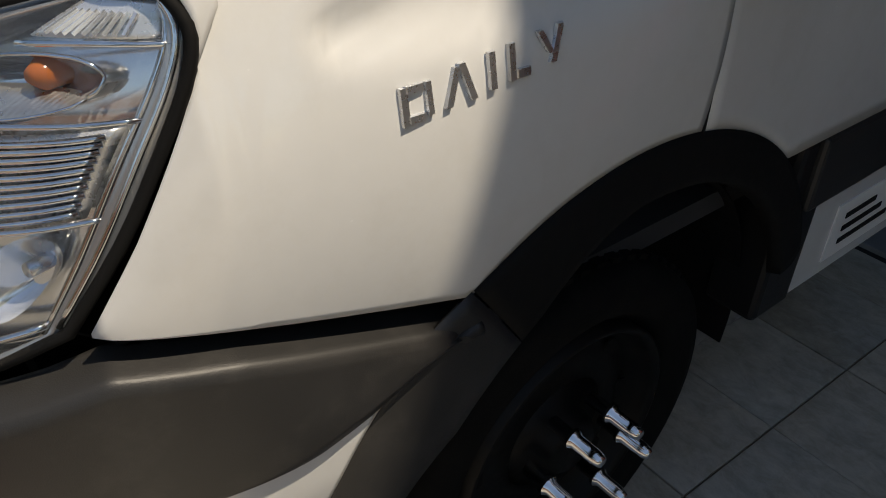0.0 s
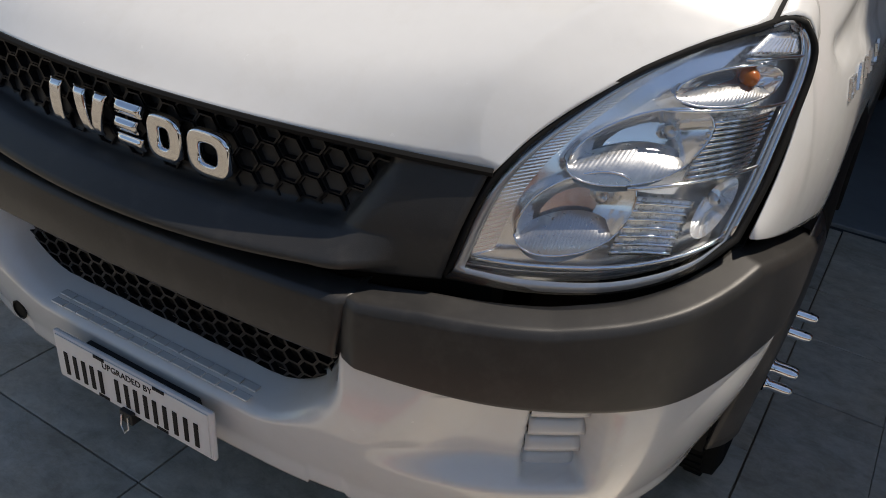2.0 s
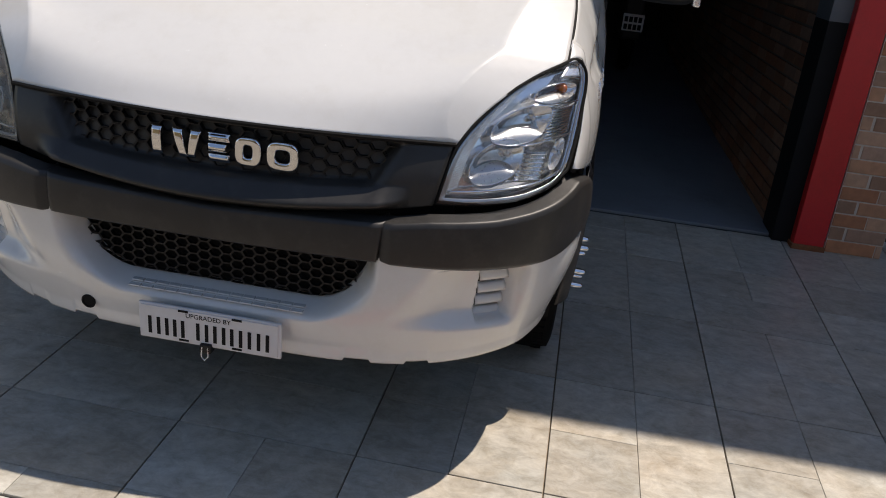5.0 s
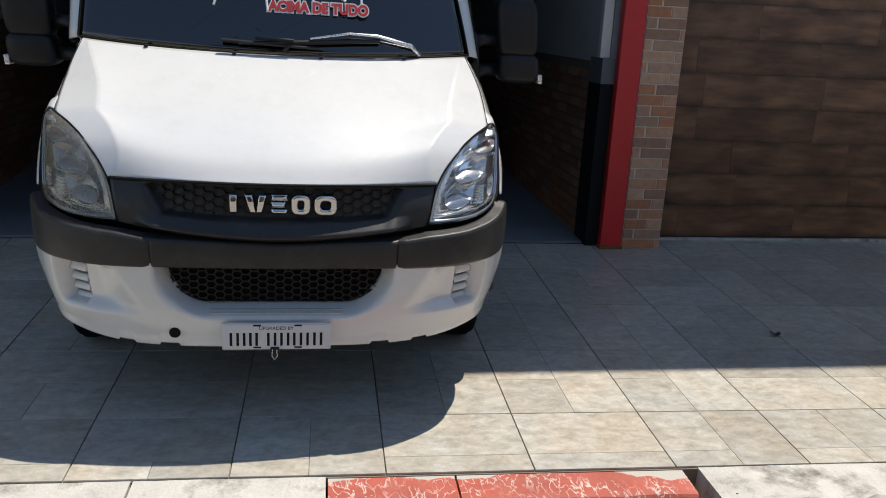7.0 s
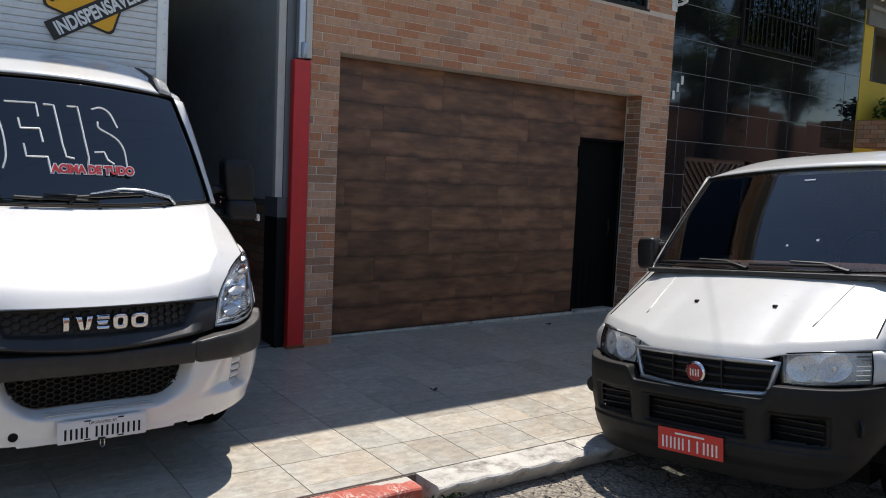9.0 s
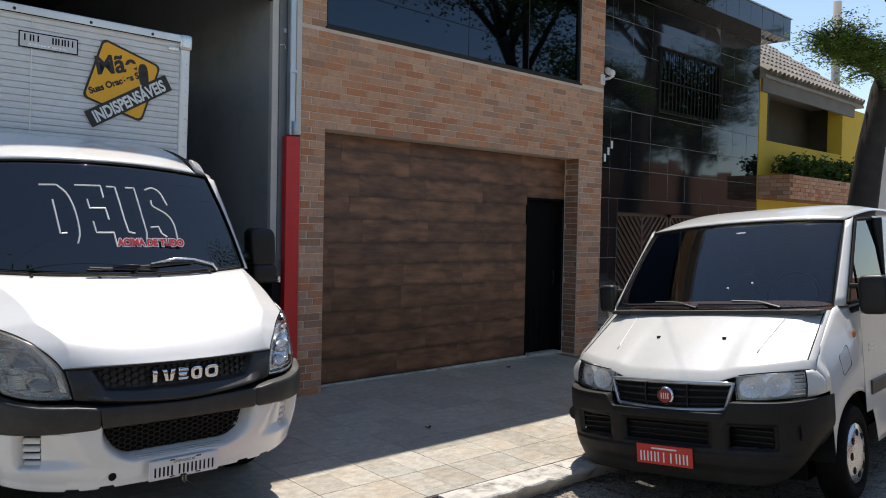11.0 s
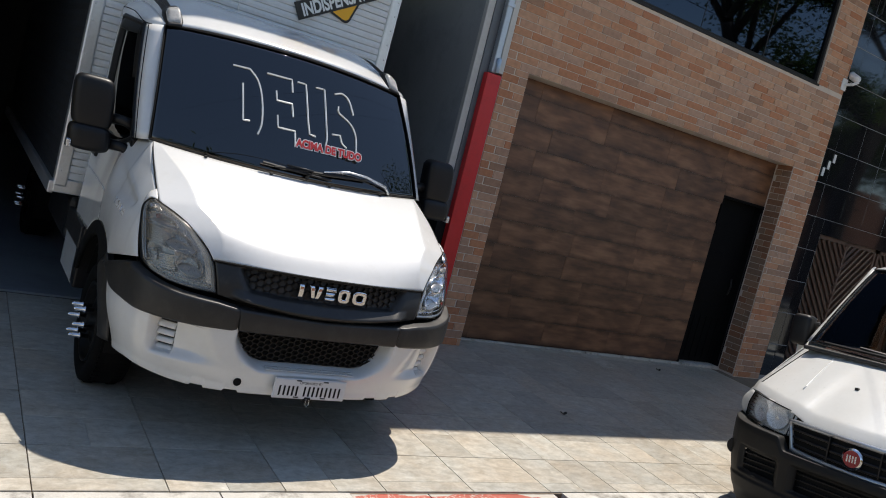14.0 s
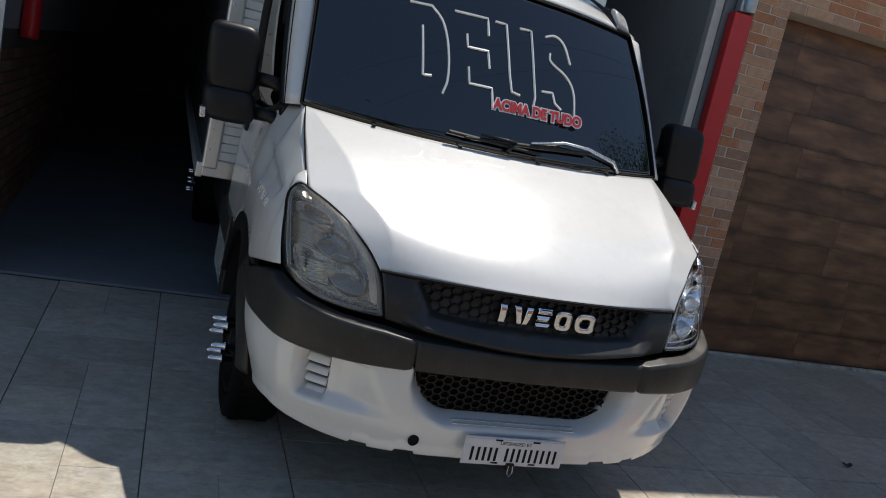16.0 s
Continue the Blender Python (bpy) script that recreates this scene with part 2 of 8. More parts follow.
def flaking_red():
    """Old red paint, scratched through to the pale cement in thin wandering lines."""
    m = mat("flaking_red_kerb_paint", (0.42, 0.085, 0.055), 0.7, 0, 0.25, 7, 80, 0.002, dirt=((0.30, 0.12, 0.09), 0.6, 14))
    n, l = m.node_tree.nodes, m.node_tree.links
    geo, b = n.new("ShaderNodeTexCoord"), n["Principled BSDF"]
    mp = n.new("ShaderNodeMapping")
    mp.inputs["Rotation"].default_value = (0.3, 0.5, 0.45)
    mp.inputs["Scale"].default_value = (1.0, 0.45, 1.0)
    l.new(geo.outputs["Object"], mp.inputs["Vector"])
    line, patch = n.new("ShaderNodeTexNoise"), n.new("ShaderNodeTexNoise")
    line.inputs["Scale"].default_value, line.inputs["Detail"].default_value, line.inputs["Distortion"].default_value = 30, 5, 0.6
    patch.inputs["Scale"].default_value, patch.inputs["Detail"].default_value = 6, 4
    l.new(mp.outputs[0], line.inputs["Vector"])
    l.new(geo.outputs["Object"], patch.inputs["Vector"])
    ramp = n.new("ShaderNodeValToRGB")
    e = ramp.color_ramp.elements
    e[0].position, e[0].color = 0.474, (0, 0, 0, 1)
    e[1].position, e[1].color = 0.526, (0, 0, 0, 1)
    for p, v in ((0.488, 0.85), (0.510, 0.85)):
        k = e.new(p)
        k.color = (v, v, v, 1)
    l.new(line.outputs["Fac"], ramp.inputs["Fac"])
    mr = n.new("ShaderNodeMapRange")
    mr.inputs["From Min"].default_value, mr.inputs["From Max"].default_value = 0.38, 0.56
    l.new(patch.outputs["Fac"], mr.inputs["Value"])
    mul = n.new("ShaderNodeMath")
    mul.operation = "MULTIPLY"
    l.new(ramp.outputs["Color"], mul.inputs[0])
    l.new(mr.outputs[0], mul.inputs[1])
    mix = n.new("ShaderNodeMix")
    mix.data_type = "RGBA"
    old = b.inputs["Base Color"].links[0].from_socket
    l.new(mul.outputs[0], mix.inputs["Factor"])
    l.new(old, mix.inputs["A"])
    mix.inputs["B"].default_value = (0.60, 0.52, 0.46, 1)
    # cement smeared over the paint along the inner edge
    sep, smear, at, edge, cover = n.new("ShaderNodeSeparateXYZ"), n.new("ShaderNodeTexNoise"), n.new("ShaderNodeMath"), n.new("ShaderNodeMapRange"), n.new("ShaderNodeMix")
    smear.inputs["Scale"].default_value, smear.inputs["Detail"].default_value = 4.5, 5
    l.new(geo.outputs["Object"], sep.inputs[0])
    l.new(geo.outputs["Object"], smear.inputs["Vector"])
    at.operation = "MULTIPLY_ADD"
    l.new(smear.outputs["Fac"], at.inputs[0])
    at.inputs[1].default_value = 0.45
    l.new(sep.outputs["Y"], at.inputs[2])
    edge.inputs["From Min"].default_value, edge.inputs["From Max"].default_value = -2.526, -2.520
    l.new(at.outputs[0], edge.inputs["Value"])
    cover.data_type = "RGBA"
    l.new(edge.outputs[0], cover.inputs["Factor"])
    l.new(mix.outputs["Result"], cover.inputs["A"])
    cover.inputs["B"].default_value = (0.46, 0.425, 0.375, 1)
    l.new(cover.outputs["Result"], b.inputs["Base Color"])
    return m


KERB_RED = flaking_red()
KERB_WHITE = mat("weathered_kerb_cement", (0.52, 0.50, 0.455), 0.85, 0, 0.2, 5, 80, 0.005, dirt=((0.13, 0.115, 0.095), 0.95, 7))
GALV = mat("galvanised_sheet", (0.55, 0.58, 0.62), 0.4, 0.8, 0.12, 3, 40, rough_vary=0.12)
GUTTER_BLUE = mat("pale_blue_gutter_paint", (0.46, 0.58, 0.70), 0.4, 0.1, 0.08, 3, 40)
SHUTTER = mat("grey_shutter_steel", (0.20, 0.23, 0.26), 0.42, 0.5, 0.15, 2, 30, dirt=((0.10, 0.10, 0.10), 0.5, 4))
IRON = mat("dark_wrought_iron", (0.018, 0.015, 0.013), 0.5, 0.3, 0.2, 9, 90)
GATE_BROWN = mat("brown_gate_paint", (0.075, 0.033, 0.021), 0.45, 0, 0.2, 9, 90)
# specular tint carries the sky's blue into the tile reflections
BLACK_TILE = mat("polished_black_tile", (0.010, 0.010, 0.012), 0.05, 0, 0.2, 3, 60, rough_vary=0.03, spec=0.75, tint=(0.70, 0.85, 1.0))
YELLOW = mat("yellow_wall_paint", (0.72, 0.50, 0.05), 0.75, 0, 0.08, 3, 60, 0.001, dirt=((0.5, 0.36, 0.06), 0.3, 3))
CLAY = mat("old_roof_tile", (0.35, 0.32, 0.285), 0.85, 0, 0.2, 4, 60, 0.002, island=0.25)
JOINT = mat("pale_tile_joint", (0.30, 0.31, 0.31), 0.9, 0, 0.1)
PLASTER = mat("dusty_grey_plaster", (0.30, 0.29, 0.27), 0.85, 0, 0.12, 2, 40, 0.001)
BARK = mat("tree_bark", (0.042, 0.034, 0.028), 0.9, 0, 0.35, 6, 70, 0.006)
CABLE = mat("cable_sheath", (0.012, 0.012, 0.012), 0.6, 0, 0.1)
CAMERA_WHITE = mat("white_plastic_housing", (0.75, 0.75, 0.74), 0.4, 0, 0.04)
EARTH = mat("garden_earth", (0.10, 0.075, 0.05), 0.95, 0, 0.3, 8, 90, 0.003)


def leaf_material(name, base):
    m, t, b = shader(name)
    n, l = t.nodes, t.links
    geo = n.new("ShaderNodeNewGeometry")
    ramp = n.new("ShaderNodeValToRGB")
    ramp.color_ramp.elements[0].color = (base[0] * 0.5, base[1] * 0.6, base[2] * 0.6, 1)
    ramp.color_ramp.elements[1].color = (base[0] * 1.7, base[1] * 1.35, base[2] * 1.1, 1)
    l.new(geo.outputs["Random Per Island"], ramp.inputs["Fac"])
    l.new(ramp.outputs["Color"], b.inputs["Base Color"])
    b.inputs["Roughness"].default_value = 0.5
    tl, add = n.new("ShaderNodeBsdfTranslucent"), n.new("ShaderNodeMixShader")
    l.new(ramp.outputs["Color"], tl.inputs["Color"])
    add.inputs[0].default_value = 0.5
    l.new(b.outputs[0], add.inputs[1])
    l.new(tl.outputs[0], add.inputs[2])
    l.new(add.outputs[0], n["Material Output"].inputs["Surface"])
    return m


FAR_LEAF = leaf_material("dark_tree_leaf", (0.05, 0.085, 0.02))
LEAF = leaf_material("tree_leaf", (0.13, 0.24, 0.04))
SHRUB_LEAF = leaf_material("shrub_leaf", (0.05, 0.11, 0.02))


def brick_material(name, palette, rough=0.8):
    """Brick: each piece takes its own clay colour; mottling and pores over it."""
    m, t, b = shader(name)
    n, l = t.nodes, t.links
    geo, info = n.new("ShaderNodeNewGeometry"), n.new("ShaderNodeObjectInfo")
    pick = n.new("ShaderNodeMath")
    pick.operation = "ADD"
    l.new(info.outputs["Random"], pick.inputs[0])
    l.new(geo.outputs["Random Per Island"], pick.inputs[1])
    wrap = n.new("ShaderNodeMath")
    wrap.operation = "FRACT"
    l.new(pick.outputs[0], wrap.inputs[0])
    ramp = n.new("ShaderNodeValToRGB")
    ramp.color_ramp.interpolation = "CONSTANT"
    els = ramp.color_ramp.elements
    while len(els) < len(palette):
        els.new(0.5)
    for i, (e, c) in enumerate(zip(els, palette)):
        e.position, e.color = i / len(palette), (*c, 1)
    l.new(wrap.outputs[0], ramp.inputs["Fac"])
    tex = n.new("ShaderNodeTexNoise")
    tex.inputs["Scale"].default_value, tex.inputs["Detail"].default_value = 22, 6
    l.new(geo.outputs["Position"], tex.inputs["Vector"])
    mr = n.new("ShaderNodeMapRange")
    mr.inputs["From Min"].default_value, mr.inputs["From Max"].default_value = 0.3, 0.7
    mr.inputs["To Min"].default_value, mr.inputs["To Max"].default_value = 0.88, 1.12
    l.new(tex.outputs["Fac"], mr.inputs["Value"])
    hsv = n.new("ShaderNodeHueSaturation")
    hsv.inputs["Saturation"].default_value = 1.05
    l.new(ramp.outputs["Color"], hsv.inputs["Color"])
    l.new(mr.outputs[0], hsv.inputs["Value"])
    l.new(hsv.outputs["Color"], b.inputs["Base Color"])
    b.inputs["Roughness"].default_value = rough
    fine = n.new("ShaderNodeTexNoise")
    fine.inputs["Scale"].default_value, fine.inputs["Detail"].default_value = 130, 4
    l.new(geo.outputs["Position"], fine.inputs["Vector"])
    bp = n.new("ShaderNodeBump")
    bp.inputs["Distance"].default_value, bp.inputs["Strength"].default_value = 0.002, 0.6
    l.new(fine.outputs["Fac"], bp.inputs["Height"])
    l.new(bp.outputs[0], b.inputs["Normal"])
    return m


BRICK = brick_material("brick_face", [(0.466, 0.208, 0.115), (0.536, 0.309, 0.202), (0.513, 0.320, 0.224), (0.560, 0.298, 0.180), (0.466, 0.287, 0.196), (0.583, 0.354, 0.235), (0.513, 0.236, 0.131), (0.361, 0.208, 0.137), (0.548, 0.320, 0.207), (0.525, 0.269, 0.158), (0.420, 0.253, 0.174), (0.571, 0.337, 0.218)])
DARK_BRICK = brick_material("dark_brick_face", [(0.30, 0.14, 0.08), (0.24, 0.12, 0.07), (0.34, 0.20, 0.13), (0.26, 0.16, 0.11)])


def plank_material():
    m, t, b = shader("wood_look_plank")
    n, l = t.nodes, t.links
    geo, info = n.new("ShaderNodeNewGeometry"), n.new("ShaderNodeObjectInfo")
    shift = n.new("ShaderNodeVectorMath")
    shift.operation = "MULTIPLY_ADD"
    comb = n.new("ShaderNodeCombineXYZ")
    for k in ("X", "Y", "Z"):
        l.new(info.outputs["Random"], comb.inputs[k])
    l.new(comb.outputs[0], shift.inputs[0])
    shift.inputs[1].default_value = (7.0, 3.0, 5.0)
    l.new(geo.outputs["Position"], shift.inputs[2])
    mp = n.new("ShaderNodeMapping")
    mp.inputs["Scale"].default_value = (1.6, 1.0, 12.0)
    l.new(shift.outputs[0], mp.inputs["Vector"])
    grain, cloud = n.new("ShaderNodeTexNoise"), n.new("ShaderNodeTexNoise")
    grain.inputs["Scale"].default_value, grain.inputs["Detail"].default_value, grain.inputs["Distortion"].default_value = 2.2, 7, 0.6
    cloud.inputs["Scale"].default_value, cloud.inputs["Detail"].default_value = 3.0, 3
    l.new(mp.outputs[0], grain.inputs["Vector"])
    mp2 = n.new("ShaderNodeMapping")
    mp2.inputs["Scale"].default_value = (1.0, 1.0, 3.0)
    l.new(shift.outputs[0], mp2.inputs["Vector"])
    l.new(mp2.outputs[0], cloud.inputs["Vector"])
    mixf = n.new("ShaderNodeMath")
    mixf.operation = "MULTIPLY_ADD"
    l.new(grain.outputs["Fac"], mixf.inputs[0])
    mixf.inputs[1].default_value = 0.45
    l.new(cloud.outputs["Fac"], mixf.inputs[2])
    # the printed boards darken in uneven scallops along both long edges
    own, sep, away, wave, edge = (n.new(k) for k in ("ShaderNodeTexCoord", "ShaderNodeSeparateXYZ", "ShaderNodeMath", "ShaderNodeMath", "ShaderNodeMapRange"))
    l.new(own.outputs["Object"], sep.inputs[0])
    mid_z = n.new("ShaderNodeMath")
    mid_z.operation, mid_z.inputs[1].default_value = "SUBTRACT", 0.119
    l.new(sep.outputs["Z"], mid_z.inputs[0])
    away.operation = "ABSOLUTE"
    l.new(mid_z.outputs[0], away.inputs[0])
    wave.operation, wave.inputs[1].default_value = "MULTIPLY_ADD", 0.16
    scallop = n.new("ShaderNodeTexNoise")
    scallop.inputs["Scale"].default_value, scallop.inputs["Detail"].default_value = 4.5, 3
    l.new(shift.outputs[0], scallop.inputs["Vector"])
    l.new(scallop.outputs["Fac"], wave.inputs[0])
    l.new(away.outputs[0], wave.inputs[2])
    edge.inputs["From Min"].default_value, edge.inputs["From Max"].default_value = 0.155, 0.215
    edge.inputs["To Min"].default_value, edge.inputs["To Max"].default_value = 1.0, 0.42
    l.new(wave.outputs[0], edge.inputs["Value"])
    ramp = n.new("ShaderNodeValToRGB")
    e = ramp.color_ramp.elements
    e[0].position, e[0].color = 0.34, (0.088, 0.043, 0.027, 1)
    e[1].position, e[1].color = 0.68, (0.265, 0.135, 0.077, 1)
    mid = e.new(0.5)
    mid.color = (0.165, 0.080, 0.045, 1)
    half = n.new("ShaderNodeMath")
    half.operation = "MULTIPLY"
    half.inputs[1].default_value = 0.70
    l.new(mixf.outputs[0], half.inputs[0])
    l.new(half.outputs[0], ramp.inputs["Fac"])
    mr = n.new("ShaderNodeMapRange")
    mr.inputs["To Min"].default_value, mr.inputs["To Max"].default_value = 0.88, 1.22
    l.new(info.outputs["Random"], mr.inputs["Value"])
    dim = n.new("ShaderNodeMath")
    dim.operation = "MULTIPLY"
    l.new(mr.outputs[0], dim.inputs[0])
    l.new(edge.outputs[0], dim.inputs[1])
    hsv = n.new("ShaderNodeHueSaturation")
    hsv.inputs["Saturation"].default_value = 1.06
    l.new(ramp.outputs["Color"], hsv.inputs["Color"])
    l.new(dim.outputs[0], hsv.inputs["Value"])
    l.new(hsv.outputs["Color"], b.inputs["Base Color"])
    b.inputs["Roughness"].default_value = 0.42
    bp = n.new("ShaderNodeBump")
    bp.inputs["Distance"].default_value, bp.inputs["Strength"].default_value = 0.001, 0.3
    l.new(grain.outputs["Fac"], bp.inputs["Height"])
    l.new(bp.outputs[0], b.inputs["Normal"])
    return m


PLANK = plank_material()


def paving_material():
    m, t, b = shader("stone_look_tile")
    n, l = t.nodes, t.links
    geo, info = n.new("ShaderNodeNewGeometry"), n.new("ShaderNodeObjectInfo")
    rnd = n.new("ShaderNodeMath")
    rnd.operation = "ADD"
    l.new(info.outputs["Random"], rnd.inputs[0])
    l.new(geo.outputs["Random Per Island"], rnd.inputs[1])
    fr = n.new("ShaderNodeMath")
    fr.operation = "FRACT"
    l.new(rnd.outputs[0], fr.inputs[0])
    comb = n.new("ShaderNodeCombineXYZ")
    for k in ("X", "Y", "Z"):
        l.new(fr.outputs[0], comb.inputs[k])
    shift = n.new("ShaderNodeVectorMath")
    shift.operation = "MULTIPLY_ADD"
    l.new(comb.outputs[0], shift.inputs[0])
    shift.inputs[1].default_value = (9, 13, 5)
    l.new(geo.outputs["Position"], shift.inputs[2])
    vein, cloud, grit = (n.new("ShaderNodeTexNoise") for _ in range(3))
    mp = n.new("ShaderNodeMapping")
    mp.inputs["Rotation"].default_value = (0, 0, 0.6)
    mp.inputs["Scale"].default_value = (1.0, 1.9, 1.0)
    l.new(shift.outputs[0], mp.inputs["Vector"])
    vein.inputs["Scale"].default_value, vein.inputs["Detail"].default_value, vein.inputs["Distortion"].default_value = 10, 14, 0.35
    vein.inputs["Roughness"].default_value = 0.74
    cloud.inputs["Scale"].default_value, cloud.inputs["Detail"].default_value = 2.6, 8
    grit.inputs["Scale"].default_value, grit.inputs["Detail"].default_value = 140, 3
    l.new(mp.outputs[0], vein.inputs["Vector"])
    l.new(shift.outputs[0], cloud.inputs["Vector"])
    l.new(geo.outputs["Position"], grit.inputs["Vector"])
    ramp = n.new("ShaderNodeValToRGB")
    e = ramp.color_ramp.elements
    e[0].position, e[0].color = 0.30, (0.335, 0.318, 0.278, 1)
    e[1].position, e[1].color = 0.72, (0.64, 0.61, 0.54, 1)
    mid = e.new(0.5)
    mid.color = (0.49, 0.465, 0.415, 1)
    l.new(vein.outputs["Fac"], ramp.inputs["Fac"])
    tone = n.new("ShaderNodeMix")
    tone.data_type = "RGBA"
    tone.blend_type = "MULTIPLY"
    cr = n.new("ShaderNodeValToRGB")
    cr.color_ramp.elements[0].position, cr.color_ramp.elements[0].color = 0.34, (0.97, 0.875, 0.765, 1)
    cr.color_ramp.elements[1].position, cr.color_ramp.elements[1].color = 0.66, (0.96, 1.02, 1.05, 1)
    l.new(cloud.outputs["Fac"], cr.inputs["Fac"])
    tone.inputs["Factor"].default_value = 0.6
    l.new(ramp.outputs["Color"], tone.inputs["A"])
    l.new(cr.outputs["Color"], tone.inputs["B"])
    mr = n.new("ShaderNodeMapRange")
    mr.inputs["To Min"].default_value, mr.inputs["To Max"].default_value = 0.84, 1.10
    l.new(fr.outputs[0], mr.inputs["Value"])
    hsv = n.new("ShaderNodeHueSaturation")
    stain, sr, sm = n.new("ShaderNodeTexNoise"), n.new("ShaderNodeMapRange"), n.new("ShaderNodeMix")
    stain.inputs["Scale"].default_value, stain.inputs["Detail"].default_value, stain.inputs["Roughness"].default_value = 17, 9, 0.72
    stain.inputs["Distortion"].default_value = 0.8
    l.new(shift.outputs[0], stain.inputs["Vector"])
    sr.inputs["From Min"].default_value, sr.inputs["From Max"].default_value = 0.40, 0.66
    sr.inputs["To Max"].default_value = 0.62
    l.new(stain.outputs["Fac"], sr.inputs["Value"])
    sm.data_type, sm.blend_type = "RGBA", "MULTIPLY"
    l.new(sr.outputs[0], sm.inputs["Factor"])
    l.new(tone.outputs["Result"], sm.inputs["A"])
    sm.inputs["B"].default_value = (0.66, 0.61, 0.53, 1)
    l.new(sm.outputs["Result"], hsv.inputs["Color"])
    l.new(mr.outputs[0], hsv.inputs["Value"])
    l.new(hsv.outputs["Color"], b.inputs["Base Color"])
    rr = n.new("ShaderNodeMapRange")
    rr.inputs["To Min"].default_value, rr.inputs["To Max"].default_value = 0.24, 0.46
    l.new(vein.outputs["Fac"], rr.inputs["Value"])
    l.new(rr.outputs[0], b.inputs["Roughness"])
    bp = n.new("ShaderNodeBump")
    bp.inputs["Distance"].default_value, bp.inputs["Strength"].default_value = 0.0024, 0.5
    addh = n.new("ShaderNodeMath")
    addh.operation = "MULTIPLY_ADD"
    l.new(grit.outputs["Fac"], addh.inputs[0])
    addh.inputs[1].default_value = 0.25
    l.new(vein.outputs["Fac"], addh.inputs[2])
    l.new(addh.outputs[0], bp.inputs["Height"])
    l.new(bp.outputs[0], b.inputs["Normal"])
    return m


PAVER = paving_material()


# ---- building helpers ----
# the pavement and the street fall away from the house fronts and run slightly askew to them
SLOPE = Matrix.Rotation(radians(2.506), 4, Vector((2.02, 0.26, -1.46)))
FLOOR_TILT = SLOPE @ Matrix.Rotation(radians(1.46), 4, "Z")


def mesh_of(bm, name):
    me = bpy.data.meshes.new(name)
    bm.normal_update()
    bm.to_mesh(me)
    bm.free()
    return me


def part(name, bm, material, parent=None, label="", smooth=False, m=None):
    """Links a bmesh (or a mesh) as one mesh object under a thing or a part."""
    me = bm if isinstance(bm, bpy.types.Mesh) else mesh_of(bm, name)
    ob = new(name, me)
    if not me.materials:
        me.materials.append(material)
    if smooth:
        me.polygons.foreach_set("use_smooth", [True] * len(me.polygons))
    if parent is not None:
        ob.parent = parent
    if m is not None:
        ob.matrix_basis = m
    if label:
        ob["label"] = label
    return ob


def thing(name, label, category, m=None, group="", kind=""):
    ob = new(name)
    ob.empty_display_size = 0.1
    if m is not None:
        ob.matrix_basis = m
    return tagged(ob, label, category, group, kind)


def add_box(bm, lo, hi, bevel=0.0, m=None):
    vs = [bm.verts.new((x, y, z)) for x in (lo[0], hi[0]) for y in (lo[1], hi[1]) for z in (lo[2], hi[2])]
    fs = [bm.faces.new([vs[i] for i in f]) for f in ((0, 1, 3, 2), (4, 6, 7, 5), (0, 4, 5, 1), (2, 3, 7, 6), (0, 2, 6, 4), (1, 5, 7, 3))]
    if bevel:
        es = list({e for f in fs for e in f.edges})
        r = bmesh.ops.bevel(bm, geom=es, offset=bevel, segments=2, profile=0.5, affect="EDGES", clamp_overlap=True)
        vs = list({v for f in r["faces"] for v in f.verts} | {v for v in vs if v.is_valid})
    if m is not None:
        bmesh.ops.transform(bm, matrix=m, verts=[v for v in vs if v.is_valid])
    return bm


def box(lo, hi, bevel=0.0, m=None):
    return add_box(bmesh.new(), lo, hi, bevel, m)


def add_tube(bm, pts, r, seg=8, caps=True):
    """A round bar through points; r is one radius or one for each point."""
    pts = [Vector(p) for p in pts]
    rs = r if isinstance(r, (list, tuple)) else [r] * len(pts)
    rings, side = [], None
    for i, p in enumerate(pts):
        d = (pts[min(i + 1, len(pts) - 1)] - pts[max(i - 1, 0)]).normalized()
        if side is None:
            side = d.orthogonal().normalized()
        side = (side - d * side.dot(d)).normalized()
        up = d.cross(side)
        rings.append([bm.verts.new(p + rs[i] * (math.cos(a) * side + math.sin(a) * up)) for a in (2 * math.pi * k / seg for k in range(seg))])
    for a, b in zip(rings, rings[1:]):
        for k in range(seg):
            bm.faces.new((a[k], a[(k + 1) % seg], b[(k + 1) % seg], b[k]))
    if caps:
        bm.faces.new(rings[0][::-1])
        bm.faces.new(rings[-1])
    return bm


def rounded(c, h, e=0.45, nu=28, nv=18, taper=0.0):
    """A cushion-shaped solid about c with half sizes h; e is small for boxy, 1 for an egg."""
    def pw(v):
        return math.copysign(abs(v) ** e, v)
    bm = bmesh.new()
    rings = []
    for j in range(1, nv):
        b = -math.pi / 2 + math.pi * j / nv
        k = 1 - taper * (pw(math.sin(b)) * 0.5 + 0.5)
        rings.append([bm.verts.new((c[0] + h[0] * k * pw(math.cos(b)) * pw(math.cos(a)), c[1] + h[1] * k * pw(math.cos(b)) * pw(math.sin(a)), c[2] + h[2] * pw(math.sin(b)))) for a in (2 * math.pi * i / nu for i in range(nu))])
    for p, q in zip(rings, rings[1:]):
        for i in range(nu):
            bm.faces.new((p[i], p[(i + 1) % nu], q[(i + 1) % nu], q[i]))
    bm.faces.new(rings[0][::-1])
    bm.faces.new(rings[-1])
    return bm


def tube(pts, r, seg=8):
    return add_tube(bmesh.new(), pts, r, seg)


